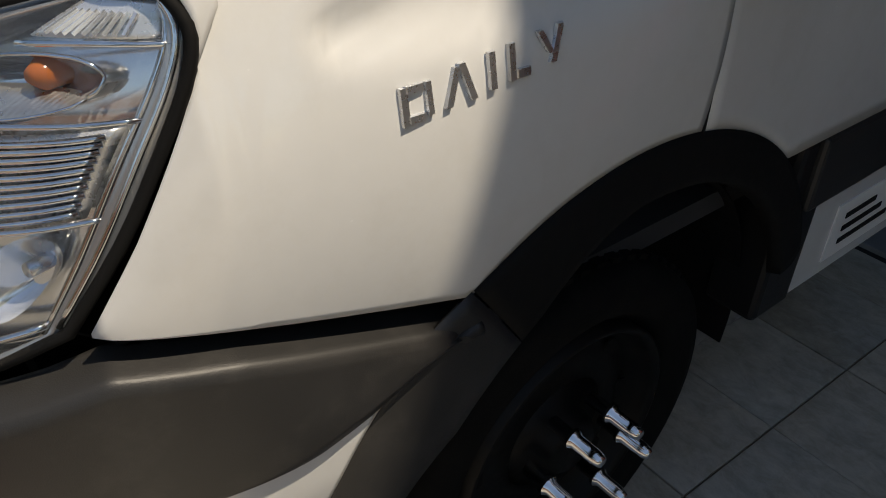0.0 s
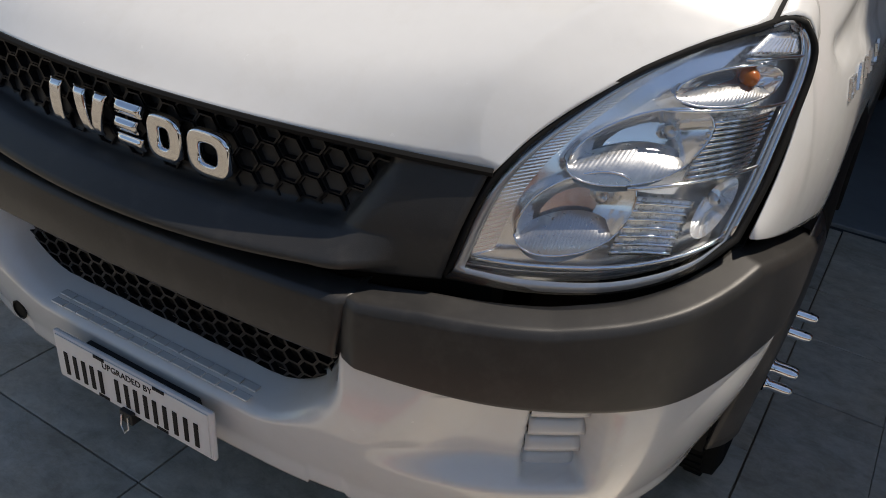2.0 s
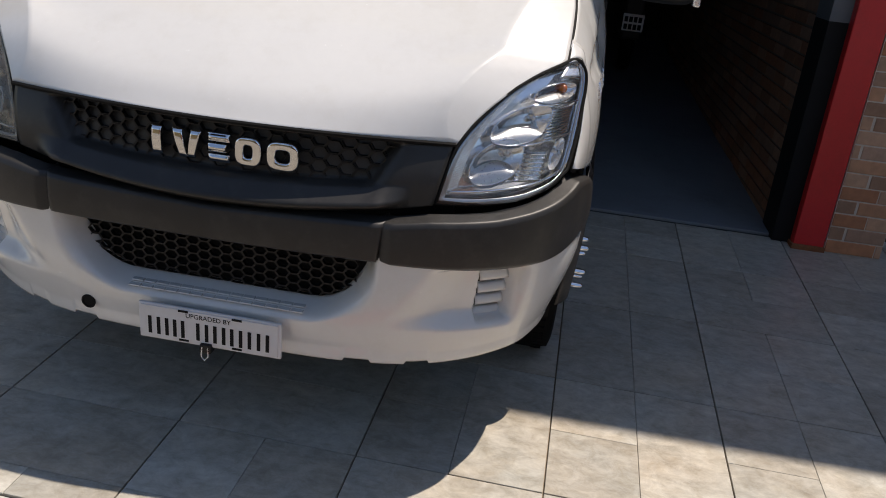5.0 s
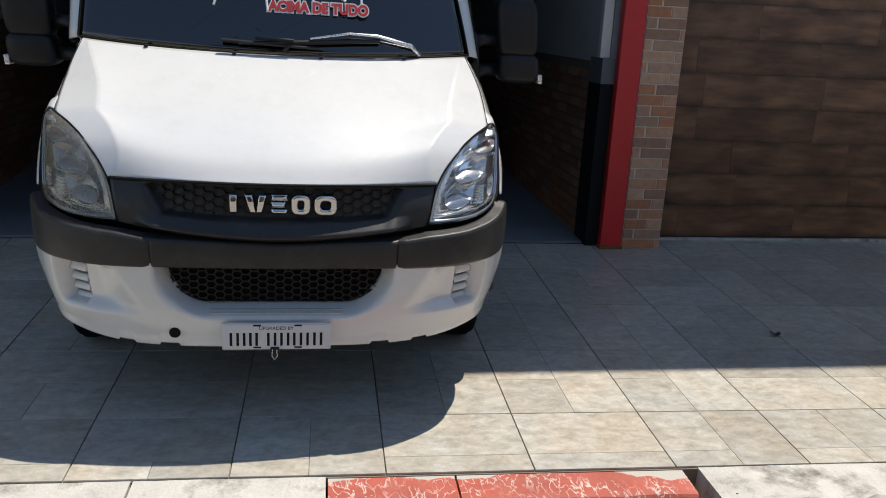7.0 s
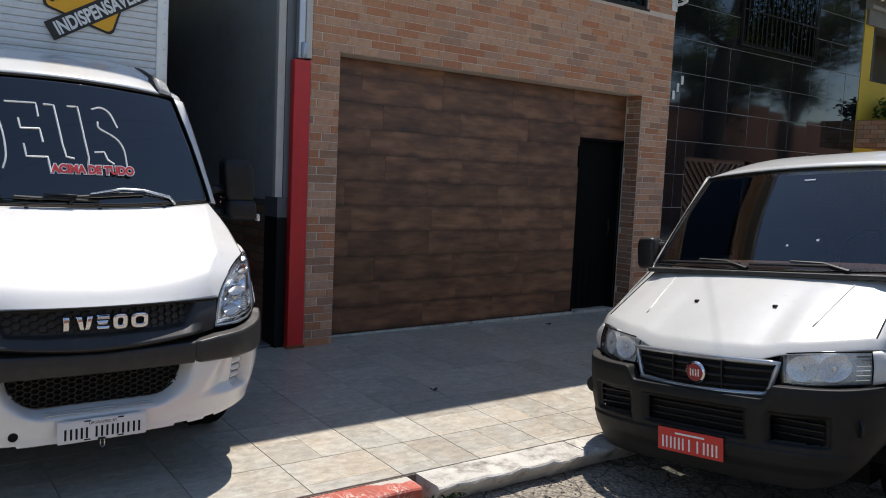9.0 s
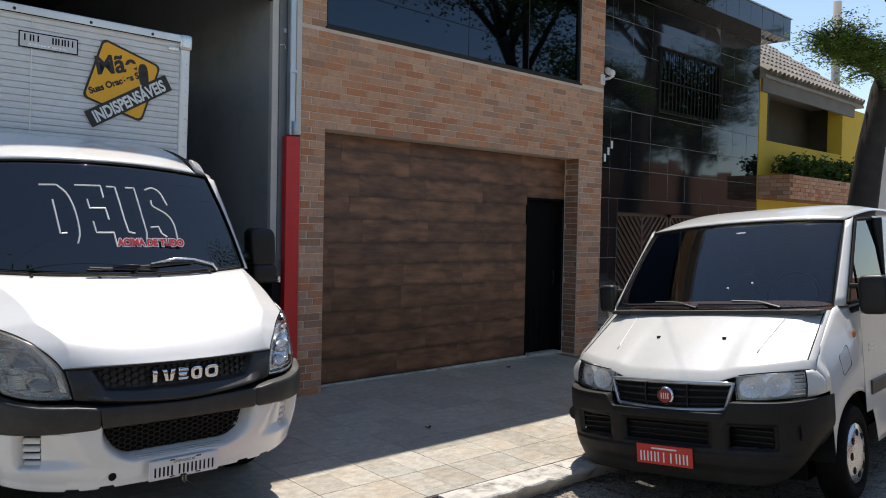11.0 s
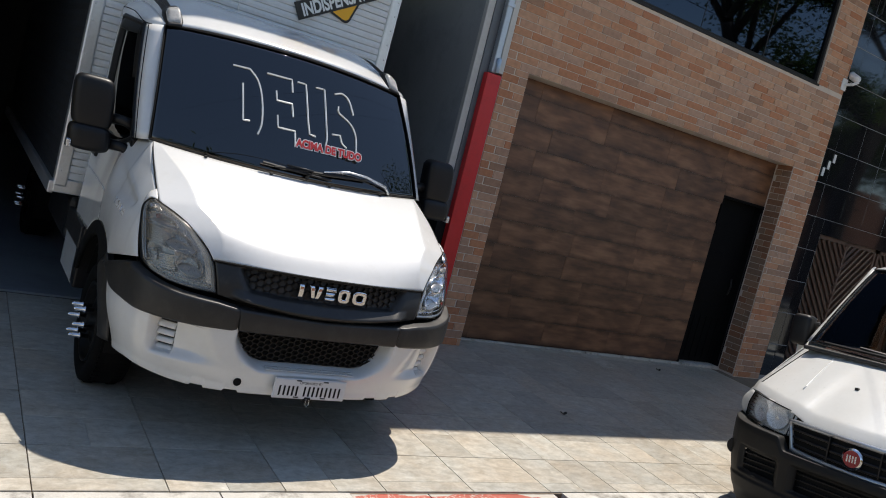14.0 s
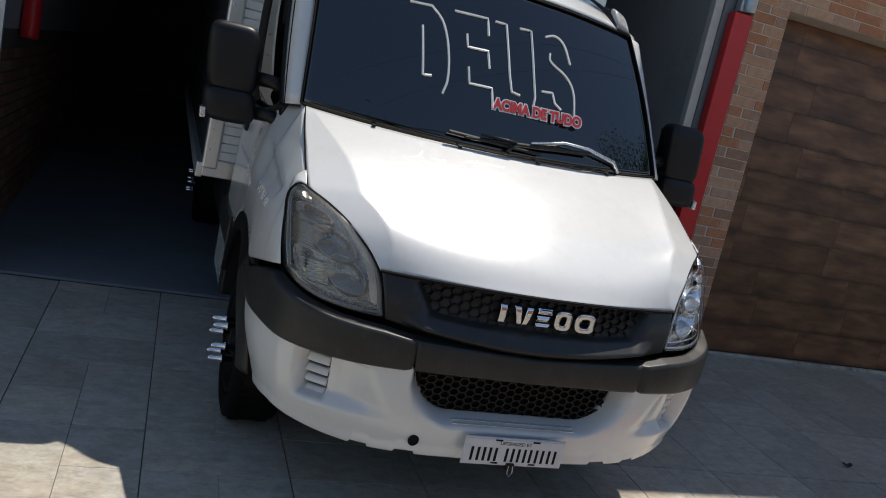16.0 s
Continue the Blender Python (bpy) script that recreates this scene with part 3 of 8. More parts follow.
def add_lathe(bm, profile, seg=32, m=None, closed=False):
    """Turns a profile of (radius, height) about z."""
    rings = []
    for r, h in profile:
        ring = [bm.verts.new((r * math.cos(2 * math.pi * k / seg), r * math.sin(2 * math.pi * k / seg), h)) for k in range(seg)]
        rings.append(ring)
    pairs = list(zip(rings, rings[1:])) + ([(rings[-1], rings[0])] if closed else [])
    for a, b in pairs:
        for k in range(seg):
            bm.faces.new((a[k], a[(k + 1) % seg], b[(k + 1) % seg], b[k]))
    if not closed:
        for ring, flip in ((rings[0], True), (rings[-1], False)):
            bm.faces.new(ring[::-1] if flip else ring)
    if m is not None:
        bmesh.ops.transform(bm, matrix=m, verts=[v for ring in rings for v in ring])
    return bm


def lathe(profile, seg=32, m=None, closed=False):
    return add_lathe(bmesh.new(), profile, seg, m, closed)


def sheet(fn, nu, nv, thick=0.0, keep=None, flip=False):
    """A skin fn(u, v), u and v from 0 to 1, with its thickness laid behind it."""
    bm = bmesh.new()
    g = [[bm.verts.new(fn(i / nu, j / nv)) for j in range(nv + 1)] for i in range(nu + 1)]
    for i in range(nu):
        for j in range(nv):
            if keep is None or keep((i + 0.5) / nu, (j + 0.5) / nv):
                q = (g[i][j], g[i + 1][j], g[i + 1][j + 1], g[i][j + 1])
                bm.faces.new(q[::-1] if flip else q)
    loose = [v for v in bm.verts if not v.link_faces]
    bmesh.ops.delete(bm, geom=loose, context="VERTS")
    if thick:
        bm.normal_update()
        skin = list(bm.faces)
        low = {v: bm.verts.new(v.co - v.normal * thick) for v in list(bm.verts)}
        rim = [e for e in bm.edges if len(e.link_faces) == 1]
        for f in skin:
            bm.faces.new([low[v] for v in reversed(f.verts)])
        for e in rim:
            a, b = e.verts
            f = e.link_faces[0]
            vs = list(f.verts)
            if vs[(vs.index(a) + 1) % len(vs)] is b:
                a, b = b, a
            bm.faces.new((a, b, low[b], low[a]))
    return bm


def spline(pts, t):
    """A smooth curve through points at t from 0 to 1, evenly by point."""
    n = len(pts) - 1
    x = min(max(t, 0.0), 1.0) * n
    i = min(int(x), n - 1)
    f = x - i
    p = [np.array(pts[min(max(k, 0), n)], float) for k in (i - 1, i, i + 1, i + 2)]
    if i == 0:
        p[0] = 2 * p[1] - p[2]
    if i == n - 1:
        p[3] = 2 * p[2] - p[1]
    return 0.5 * (2 * p[1] + (p[2] - p[0]) * f + (2 * p[0] - 5 * p[1] + 4 * p[2] - p[3]) * f * f + (3 * p[1] - p[0] - 3 * p[2] + p[3]) * f ** 3)


def coons(bottom, top, first, last):
    """A patch between four curves: bottom and top run along u, first (u = 0) and last (u = 1) along v."""
    def fn(u, v):
        b, t, a, z = spline(bottom, u), spline(top, u), spline(first, v), spline(last, v)
        c00, c10, c01, c11 = (np.array(p, float) for p in (bottom[0], bottom[-1], top[0], top[-1]))
        return (1 - v) * b + v * t + (1 - u) * a + u * z - ((1 - u) * (1 - v) * c00 + u * (1 - v) * c10 + (1 - u) * v * c01 + u * v * c11)
    return fn


def smooth(a, b, x):
    t = min(max((x - a) / (b - a), 0.0), 1.0)
    return t * t * (3 - 2 * t)


def lettering(name, text, size, material, parent, m, depth=0.0008, label="", align="CENTER", bold=0.0):
    cu = bpy.data.curves.new(name, "FONT")
    cu.body, cu.size, cu.extrude, cu.offset = text, size, depth, bold
    cu.align_x = align
    tmp = new("tmp_text", cu)
    me = bpy.data.meshes.new_from_object(tmp.evaluated_get(bpy.context.evaluated_depsgraph_get()))
    bpy.data.objects.remove(tmp)
    me.materials.clear()
    return part(name, me, material, parent, label, m=m)

def strokes(kind, w, h, t):
    """Plain bars (x0, z0, x1, z1) that fill a w by h field: a pair of uprights or one post."""
    if kind == "pair":
        return [(0, 0, t, h), (w - t, 0, w, h)]
    return [((w - t) / 2, 0, (w + t) / 2, h)]


# ---- large structure ----
def structure(name, label="", category="", m=None):
    return thing(name, label or name.replace("_", " "), category or name.split("_")[0], m, kind="structure")


def prism(outline, x0, x1):
    """A bar along x with a (y, z) outline."""
    bm = bmesh.new()
    a = [bm.verts.new((x0, y, z)) for y, z in outline]
    b = [bm.verts.new((x1, y, z)) for y, z in outline]
    n = len(outline)
    for i in range(n):
        bm.faces.new((a[i], a[(i + 1) % n], b[(i + 1) % n], b[i]))
    bm.faces.new(a[::-1])
    bm.faces.new(b)
    bmesh.ops.recalc_face_normals(bm, faces=bm.faces)
    return bm


def single(name, bm, material, label, category, kind="structure", smooth=False, m=None):
    return tagged(part(name, bm, material, smooth=smooth, m=m), label, category, kind=kind)


single("ground", sheet(lambda u, v: (-200 + 400 * u, -200 + 400 * v, -0.95), 4, 4), ASPHALT, "plain ground that carries the street to the horizon", "ground")


def road_z(y):
    if y > -5.0:
        return -0.20 + (-2.85 - y) * 0.123 + 0.085 * max(0.0, min(1.0, (y + 3.5) / 0.6)) ** 2
    return 0.064 + 0.02 * math.sin(min((-5.0 - y) / 3.0, 2.0)) - 0.028 * max(-8.0 - y, 0)


def road_skin(u, v):
    y = -2.80 - 8.4 * v
    x = -30 + 70 * u
    return (x, y, road_z(y) + 0.008 * noise.noise((x * 1.3, y * 2.1, 0.0)))


single("road", sheet(road_skin, 220, 42, 0.2, flip=True), ASPHALT, "worn grey asphalt street with a steep camber", "road", smooth=True, m=SLOPE)
FAR_OCHRE = mat("ochre_garden_wall", (0.26, 0.19, 0.09), 0.85, 0, 0.2, 2, 40)
FAR_GREY = mat("grey_house_wall", (0.11, 0.11, 0.11), 0.85, 0, 0.2, 2, 40)
FAR_BROWN = mat("brown_house_wall", (0.25, 0.115, 0.07), 0.85, 0, 0.2, 2, 40)
single("far_pavement", prism([(-11.0, -0.95), (-11.0, -0.33), (-14.0, -0.31), (-14.0, -0.95)], -30, 40), PLASTER, "plain pavement across the street", "pavement")
# unseen fronts added to bounce sunlight back and to fill the tile reflections
for k, (x0, x1, h, m) in enumerate(((-30, -12, 3.4, PALE_WALL), (-12, -3, 3.4, FAR_OCHRE), (-3, 7, 3.0, FAR_BROWN), (7, 13, 3.6, FAR_BROWN), (13, 19, 4.6, FAR_GREY), (19, 25, 4.7, FAR_BROWN), (25, 31, 5.3, FAR_BROWN), (31, 38, 4.9, FAR_BROWN), (38, 60, 5.2, FAR_BROWN))):
    single("wall_across_street_%d" % (k + 1), box((x0, -16, -0.9), (x1, -14, h - 0.35)), m, "plain unseen house front across the street, added for bounce and reflections", "wall")

# the pavement bed; its tiles are laid at the end
pavement = structure("pavement", "beige stone-look ceramic paving tiles in mixed sizes", "pavement", SLOPE)
part("bed", box((-30, -2.745, -0.3), (30, 0.9, -0.009)), TILE_GROUT, pavement)
part("far_paving", box((4.6, -2.74, -0.009), (30, 0.9, -0.002)), KERB_WHITE, pavement)

# the garage
floor = structure("floor", "grey painted concrete garage floor", "floor", FLOOR_TILT)
part("slab", box((-4.9, 0.125, -0.3), (-0.34, 11.0, 0.012), 0.004), GARAGE_FLOOR, floor)
part("door_track", box((-4.9, 0.085, -0.3), (-0.34, 0.125, -0.004)), STEEL, floor, "dark steel threshold groove")

wall_east = structure("wall_east", "garage side wall, grey paint over a brick dado", "wall")
part("render", box((-0.508, 0.10, 1.27), (-0.25, 11.0, 4.75)), GREY_WALL, wall_east)
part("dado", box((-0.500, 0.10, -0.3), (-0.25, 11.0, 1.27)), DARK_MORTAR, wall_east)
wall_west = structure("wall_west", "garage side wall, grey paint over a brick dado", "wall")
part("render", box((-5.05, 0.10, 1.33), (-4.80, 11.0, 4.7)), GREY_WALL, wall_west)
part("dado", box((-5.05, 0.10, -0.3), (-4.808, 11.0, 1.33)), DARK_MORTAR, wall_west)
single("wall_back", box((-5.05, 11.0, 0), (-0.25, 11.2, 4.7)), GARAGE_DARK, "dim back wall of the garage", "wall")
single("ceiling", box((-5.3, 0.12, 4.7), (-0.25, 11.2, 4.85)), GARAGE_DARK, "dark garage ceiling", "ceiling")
single("wall_above_shutter", box((-7.0, 0.02, 4.34), (-0.266, 0.12, 6.42)), PALE_WALL, "pale rendered wall above the garage door", "wall")
STAINED_OCHRE = mat("stained_ochre_paint", (0.36, 0.225, 0.05), 0.85, 0, 0.3, 3, 30, 0.003, dirt=((0.085, 0.095, 0.075), 0.9, 2.4))
single("wall_left_of_garage", box((-12.0, 0.0, -0.1), (-5.05, 0.25, 6.42)), STAINED_OCHRE, "ochre street wall with dark damp stains", "wall")

# the door jamb: post, guide, downpipe
jamb = structure("door_jamb", "red painted steel post with a dark jamb behind it", "door jamb")
part("red_post", box((-0.425, -0.008, 0.0), (-0.272, 0.06, 2.461), 0.006), RED_PAINT, jamb, "red enamel over steel")
part("rust_foot", box((-0.435, -0.025, -0.02), (-0.266, 0.06, 0.026), 0.004), mat("rust", (0.22, 0.08, 0.03), 0.9, 0, 0.3, 30, 120, 0.002), jamb, "rusted base plate")
part("black_jamb", box((-0.516, 0.062, -0.05), (-0.36, 0.30, 1.13)), BLACK_PAINT, jamb)
part("grey_jamb", box((-0.516, 0.062, 1.13), (-0.36, 0.30, 1.30)), mat("dark_grey_paint", (0.12, 0.13, 0.14), 0.6), jamb)
part("guide_rail", box((-0.530, 0.085, 1.30), (-0.462, 0.14, 4.08), 0.004), PALE_WALL, jamb)
part("guide_lip", box((-0.470, 0.06, 3.84), (-0.452, 0.085, 4.09), 0.002), PALE_WALL, jamb)
part("jamb_face", box((-0.462, 0.070, 1.30), (-0.36, 0.30, 4.1)), mat("slate_grey_paint", (0.17, 0.185, 0.20), 0.55, 0, 0.12, 3, 40), jamb)
part("latch", box((-0.425, 0.052, 3.42), (-0.400, 0.070, 3.46), 0.003), GALV, jamb)
part("latch", tube([(-0.465, 0.06, 3.30), (-0.42, 0.055, 3.31), (-0.405, 0.06, 3.27)], 0.006, 6), GALV, jamb)
part("guide_rail", box((-4.80, 0.05, 0.0), (-4.72, 0.085, 4.0), 0.004), GALV, jamb)
downpipe = thing("downpipe", "grey metal rainwater downpipe above the red post", "downpipe")
part("pipe", box((-0.392, -0.004, 2.470), (-0.326, 0.055, 4.06), 0.010), GALV, downpipe)
part("shoe", tube([(-0.345, -0.018, 2.475), (-0.345, -0.018, 2.60)], 0.020, 10), GUTTER_BLUE, downpipe, smooth=True)
part("flashing", box((-0.326, -0.010, 2.480), (-0.268, 0.05, 4.16), 0.004), PALE_WALL, downpipe, "pale cement strip beside the pipe")
part("upper_pipe", box((-0.245, -0.065, 4.50), (-0.165, -0.01, 5.60), 0.008), GUTTER_BLUE, downpipe, "pale blue upper pipe")
part("bracket", box((-0.40, -0.016, 3.05), (-0.32, 0.03, 3.08), 0.003), GALV, downpipe)
part("bracket", box((-0.40, -0.016, 3.75), (-0.32, 0.03, 3.78), 0.003), GALV, downpipe)

# the rolled shutter: one slat is one part
shutter = structure("roller_shutter", "grey steel roller shutter, rolled up above the opening", "shutter")
slat_me = mesh_of(prism([(0.10, 0.0), (0.085, 0.012), (0.078, 0.03), (0.085, 0.05), (0.10, 0.062), (0.112, 0.062), (0.112, 0.0)], -4.75, -0.532), "slat")
for k in range(10):
    part("slat", slat_me, SHUTTER, shutter, m=pose(0, 0, 3.735 + 0.066 * k))
part("bottom_bar", box((-4.75, 0.07, 3.695), (-0.532, 0.115, 3.735), 0.004), STEEL, shutter)
part("lintel_band", box((-5.0, 0.045, 4.28), (-0.266, 0.12, 4.338)), GREY_WALL, shutter)

truss = structure("awning_truss", "pale steel lattice beam carrying the gutter", "truss")
part("chord", tube([(-5.3, -0.18, 4.045), (-0.45, -0.18, 4.045)], 0.028, 8), GALV, truss)
part("chord", tube([(-5.3, -0.20, 4.285), (-0.45, -0.20, 4.285)], 0.022, 8), GALV, truss)
for k in range(8):
    x = -5.26 + 0.6 * k
    part("brace", tube([(x, -0.18, 4.055), (x + 0.30, -0.20, 4.275)], 0.013, 6), GALV, truss)
    part("brace", tube([(x + 0.30, -0.20, 4.275), (x + 0.60, -0.18, 4.055)], 0.013, 6), GALV, truss)
part("corner_post", box((-0.385, -0.20, 4.00), (-0.335, 0.06, 4.30), 0.005), GALV, truss)
gutter = structure("gutter_garage", "pale blue sheet gutter under the garage roof edge", "gutter")
part("trough", prism([(-0.10, 4.27), (-0.27, 4.27), (-0.31, 4.31), (-0.31, 4.405), (-0.29, 4.405), (-0.28, 4.32), (-0.26, 4.29), (-0.10, 4.29)], -7.0, -0.205), GUTTER_BLUE, gutter)
bm = bmesh.new()
for k in range(34):
    x = -6.95 + 0.19 * k
    add_tube(bm, [(x, -0.30, 4.405), (x, 0.10, 4.48)], 0.045, 8)
part("roof_edge", bm, CLAY, gutter, "row of roof tile ends")
flood = thing("floodlight", "small white floodlight above the gutter", "floodlight")
part("housing", box((-0.46, -0.13, 4.50), (-0.30, -0.02, 4.60), 0.012), CAMERA_WHITE, flood)
part("glass", box((-0.472, -0.12, 4.51), (-0.46, -0.03, 4.59), 0.003), BLACK, flood)
part("bracket", box((-0.40, -0.04, 4.53), (-0.36, 0.03, 4.57), 0.003), STEEL, flood)

# brick house front: a mortar backing with its openings, bricks are laid at the end
house = structure("wall_brick", "house front faced with mottled orange and beige bricks", "wall")
L, R = 0.013, 4.090      # both openings share their sides
part("backing", box((-0.265, 0.0005, -0.1), (L, 0.40, 5.72)), MORTAR, house)
part("backing", box((R, 0.0005, -0.1), (4.595, 0.40, 5.72)), MORTAR, house)
part("backing", box((L, 0.0005, 2.567), (R, 0.40, 3.55)), MORTAR, house)
part("backing", box((L, 0.0005, 5.185), (R, 0.40, 5.72)), MORTAR, house)
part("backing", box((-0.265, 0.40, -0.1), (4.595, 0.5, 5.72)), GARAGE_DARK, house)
part("eave_gutter", prism([(0.0, 5.72), (-0.20, 5.66), (-0.26, 5.585), (-0.36, 5.585), (-0.40, 5.615), (-0.40, 5.69), (-0.37, 5.69), (0.0, 5.76)], -0.5, 4.60), GALV, house, "grey sheet metal eave gutter")
part("roof", box((-0.5, -0.05, 5.762), (4.6, 6, 5.83)), CLAY, house)

window_1 = structure("window_1", "wide dark mirrored window in slim black frames", "window")
part("window_frame", box((L, 0.02, 3.55), (R, 0.09, 3.585), 0.004), IRON, window_1)
part("window_frame", box((L, 0.02, 5.150), (R, 0.09, 5.185), 0.004), IRON, window_1)
for x, w, y in ((L, 0.032, 0.02), (2.020, 0.006, 0.048), (3.066, 0.014, 0.046), (R - 0.032, 0.032, 0.02)):
    part("mullion", box((x, y, 3.585), (x + w, 0.062, 5.15), 0.002), IRON, window_1)
for x0, x1 in ((L + 0.032, 2.020), (2.026, 3.066), (3.080, R - 0.032)):
    part("pane", box((x0, 0.052, 3.585), (x1, 0.058, 5.15)), BLACK_GLASS, window_1)
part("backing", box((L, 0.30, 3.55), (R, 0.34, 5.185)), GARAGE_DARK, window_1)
part("window_sill", box((L - 0.01, -0.012, 3.53), (R + 0.01, 0.05, 3.552), 0.003), IRON, window_1)

# garage door clad in wood-look boards; the boards are laid at the end
DEEP = 0.235             # how far the door lies behind the bricks
PED = 3.325              # where the pedestrian door begins
door_1 = structure("door_1", "wide garage door clad in dark wood-look planks", "door")
part("panel", box((L, DEEP + 0.017, 0.02), (PED, DEEP + 0.05, 2.567)), GATE_BROWN, door_1)
part("panel", box((PED, DEEP + 0.017, 2.042), (R, DEEP + 0.05, 2.567)), GATE_BROWN, door_1)
part("sill", box((L, DEEP - 0.02, -0.1), (R, 0.40, 0.022), 0.006), KERB_WHITE, door_1, "low pale cement sill")
door_2 = structure("door_2", "open dark metal pedestrian door beside the planks", "door")
# one near-black colour for the frame, leaf, plate and ribs
DOOR_BLACK = mat("matt_black_door_paint", (0.004, 0.004, 0.0042), 0.75, 0, 0.25, 6, 60, spec=0.12)
part("frame", box((PED, DEEP - 0.004, 0.022), (PED + 0.03, DEEP + 0.06, 2.040), 0.003), DOOR_BLACK, door_2)
part("frame", box((R - 0.03, DEEP - 0.004, 0.022), (R, DEEP + 0.16, 2.040), 0.003), DOOR_BLACK, door_2)
part("frame", box((PED + 0.03, DEEP - 0.004, 2.012), (R - 0.03, DEEP + 0.06, 2.040), 0.003), DOOR_BLACK, door_2)
leaf = part("leaf", box((PED + 0.03, DEEP + 0.10, 0.03), (R - 0.03, DEEP + 0.13, 2.04), 0.004), DOOR_BLACK, door_2)
part("lock_plate", box((PED + 0.07, DEEP + 0.088, 0.78), (PED + 0.40, DEEP + 0.101, 1.38), 0.004), DOOR_BLACK, leaf)
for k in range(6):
    part("rib", box((PED + 0.08 + 0.11 * k, DEEP + 0.090, 0.08), (PED + 0.095 + 0.11 * k, DEEP + 0.101, 0.60), 0.002), DOOR_BLACK, leaf)
part("handle", tube([(R - 0.10, DEEP + 0.09, 0.9), (R - 0.10, DEEP + 0.07, 1.0), (R - 0.10, DEEP + 0.09, 1.1)], 0.010, 8), BLACK, leaf)
part("edge", box((R - 0.040, DEEP - 0.008, 0.10), (R - 0.034, DEEP, 1.95), 0.002), STEEL, door_2, "worn bright door edge")

# black tiled house
dark_house = structure("wall_black", "house front clad in polished black tiles", "wall")
part("backing", box((4.60, 0.0045, 1.94), (9.25, 0.4, 5.1)), JOINT, dark_house)
part("backing", box((4.60, 0.0045, -0.3), (4.99, 0.4, 1.94)), JOINT, dark_house)
part("backing", box((7.90, 0.0045, -0.3), (9.25, 0.4, 1.94)), JOINT, dark_house)
part("backing", box((4.99, 1.6, -0.3), (7.90, 1.7, 1.94)), GARAGE_DARK, dark_house)
part("roof_slab", box((4.60, 0.4, 4.80), (9.25, 8.0, 5.1)), DARK_MORTAR, dark_house)
part("side_wall", box((9.15, 0.4, -0.3), (9.25, 8.0, 4.8)), DARK_MORTAR, dark_house)
slab = part("parapet", box((4.51, -0.50, 4.93), (9.28, 0.4, 5.285), 0.004), BLACK_TILE, dark_house, "overhanging black tiled parapet")
part("coping", box((4.49, -0.52, 5.285), (9.30, 0.4, 5.305), 0.003), GALV, slab)
for k in range(12):
    part("joint", box((4.60 + 0.40 * k, -0.502, 4.935), (4.603 + 0.40 * k, -0.499, 5.28)), DARK_MORTAR, slab)
barred = structure("window_2", "barred window in the black tiled front", "window")
part("recess", box((5.965, -0.014, 3.39), (7.855, 0.009, 4.355)), BLACK_PAINT, barred)
part("pane", box((6.02, -0.022, 3.45), (7.80, -0.017, 4.295)), BLACK_GLASS, barred)
for z in (3.39, 3.85, 4.34):
    part("rail", box((5.95, -0.034, z), (7.87, -0.022, z + 0.015)), IRON, barred)
for k in range(18):
    x = 5.975 + 0.110 * k
    part("bar", tube([(x, -0.036, 3.39), (x, -0.036, 4.355)], 0.0065, 6), IRON, barred)
gate = structure("gate", "dark brown gate of slanting slats", "gate")
for x0, x1 in ((4.99, 6.42), (6.46, 7.90)):
    for a, b in (((x0, 0.05, -0.02), (x0 + 0.05, 0.09, 1.90)), ((x1 - 0.05, 0.05, -0.02), (x1, 0.09, 1.90)), ((x0, 0.05, 1.85), (x1, 0.09, 1.90)), ((x0, 0.05, -0.02), (x1, 0.09, 0.04))):
        part("gate_frame", box(a, b, 0.003), GATE_BROWN, gate)
    mid = (x0 + x1) / 2
    part("gate_frame", box((mid - 0.02, 0.05, -0.02), (mid + 0.02, 0.09, 1.90), 0.003), GATE_BROWN, gate)
    for side in (-1, 1):
        for k in range(-5, 17):
            z = 0.12 * k
            w = (x1 - x0) / 2 - 0.06
            za, zb = z, z + w
            ca, cb = max(za, 0.04), min(zb, 1.85)
            if cb - ca < 0.05:
                continue
            xa, xb = mid + side * (0.02 + (ca - za)), mid + side * (0.02 + (cb - za))
            part("slat", tube([(xa, 0.07, ca), (xb, 0.07, cb)], 0.022, 4), GATE_BROWN, gate)

# yellow house beyond
yellow = structure("yellow_house", "yellow painted house with a roofed balcony", "house")
part("wall", box((9.28, 0.0, -0.3), (15.2, 0.3, 3.05)), YELLOW, yellow)
part("wall", box((9.58, 0.02, 3.05), (13.1, 0.3, 3.30)), YELLOW, yellow)
part("pillar", box((9.28, 0.003, 3.05), (9.58, 0.3, 4.42)), YELLOW, yellow)
part("pillar", box((13.1, 0.003, 3.05), (13.65, 0.3, 4.42)), YELLOW, yellow)
part("wall", box((13.65, 0.006, 3.05), (15.2, 0.3, 4.3)), YELLOW, yellow)
# olive plaster with the shade of the balcony recess put into its colour
RECESS_SHADE = mat("shaded_recess_plaster", (0.13, 0.12, 0.095), 0.9, 0, 0.15, 3, 40)
part("balcony_back", box((9.58, 0.9, 2.55), (15.2, 1.1, 4.5)), RECESS_SHADE, yellow)
part("balcony_side", box((13.7, 0.3, 2.55), (13.9, 0.9, 4.5)), RECESS_SHADE, yellow)
part("balcony_floor", box((9.58, 0.3, 2.90), (13.1, 1.5, 3.05)), PLASTER, yellow)
part("fascia", box((9.30, -0.04, 4.13), (13.65, 0.02, 4.40), 0.006), mat("weathered_fascia", (0.19, 0.185, 0.175), 0.8, 0, 0.15, 3, 40), yellow, "weathered grey fascia board")
part("balcony_post", box((9.63, 0.02, 3.30), (9.69, 0.08, 4.13), 0.004), IRON, yellow)
bm = bmesh.new()
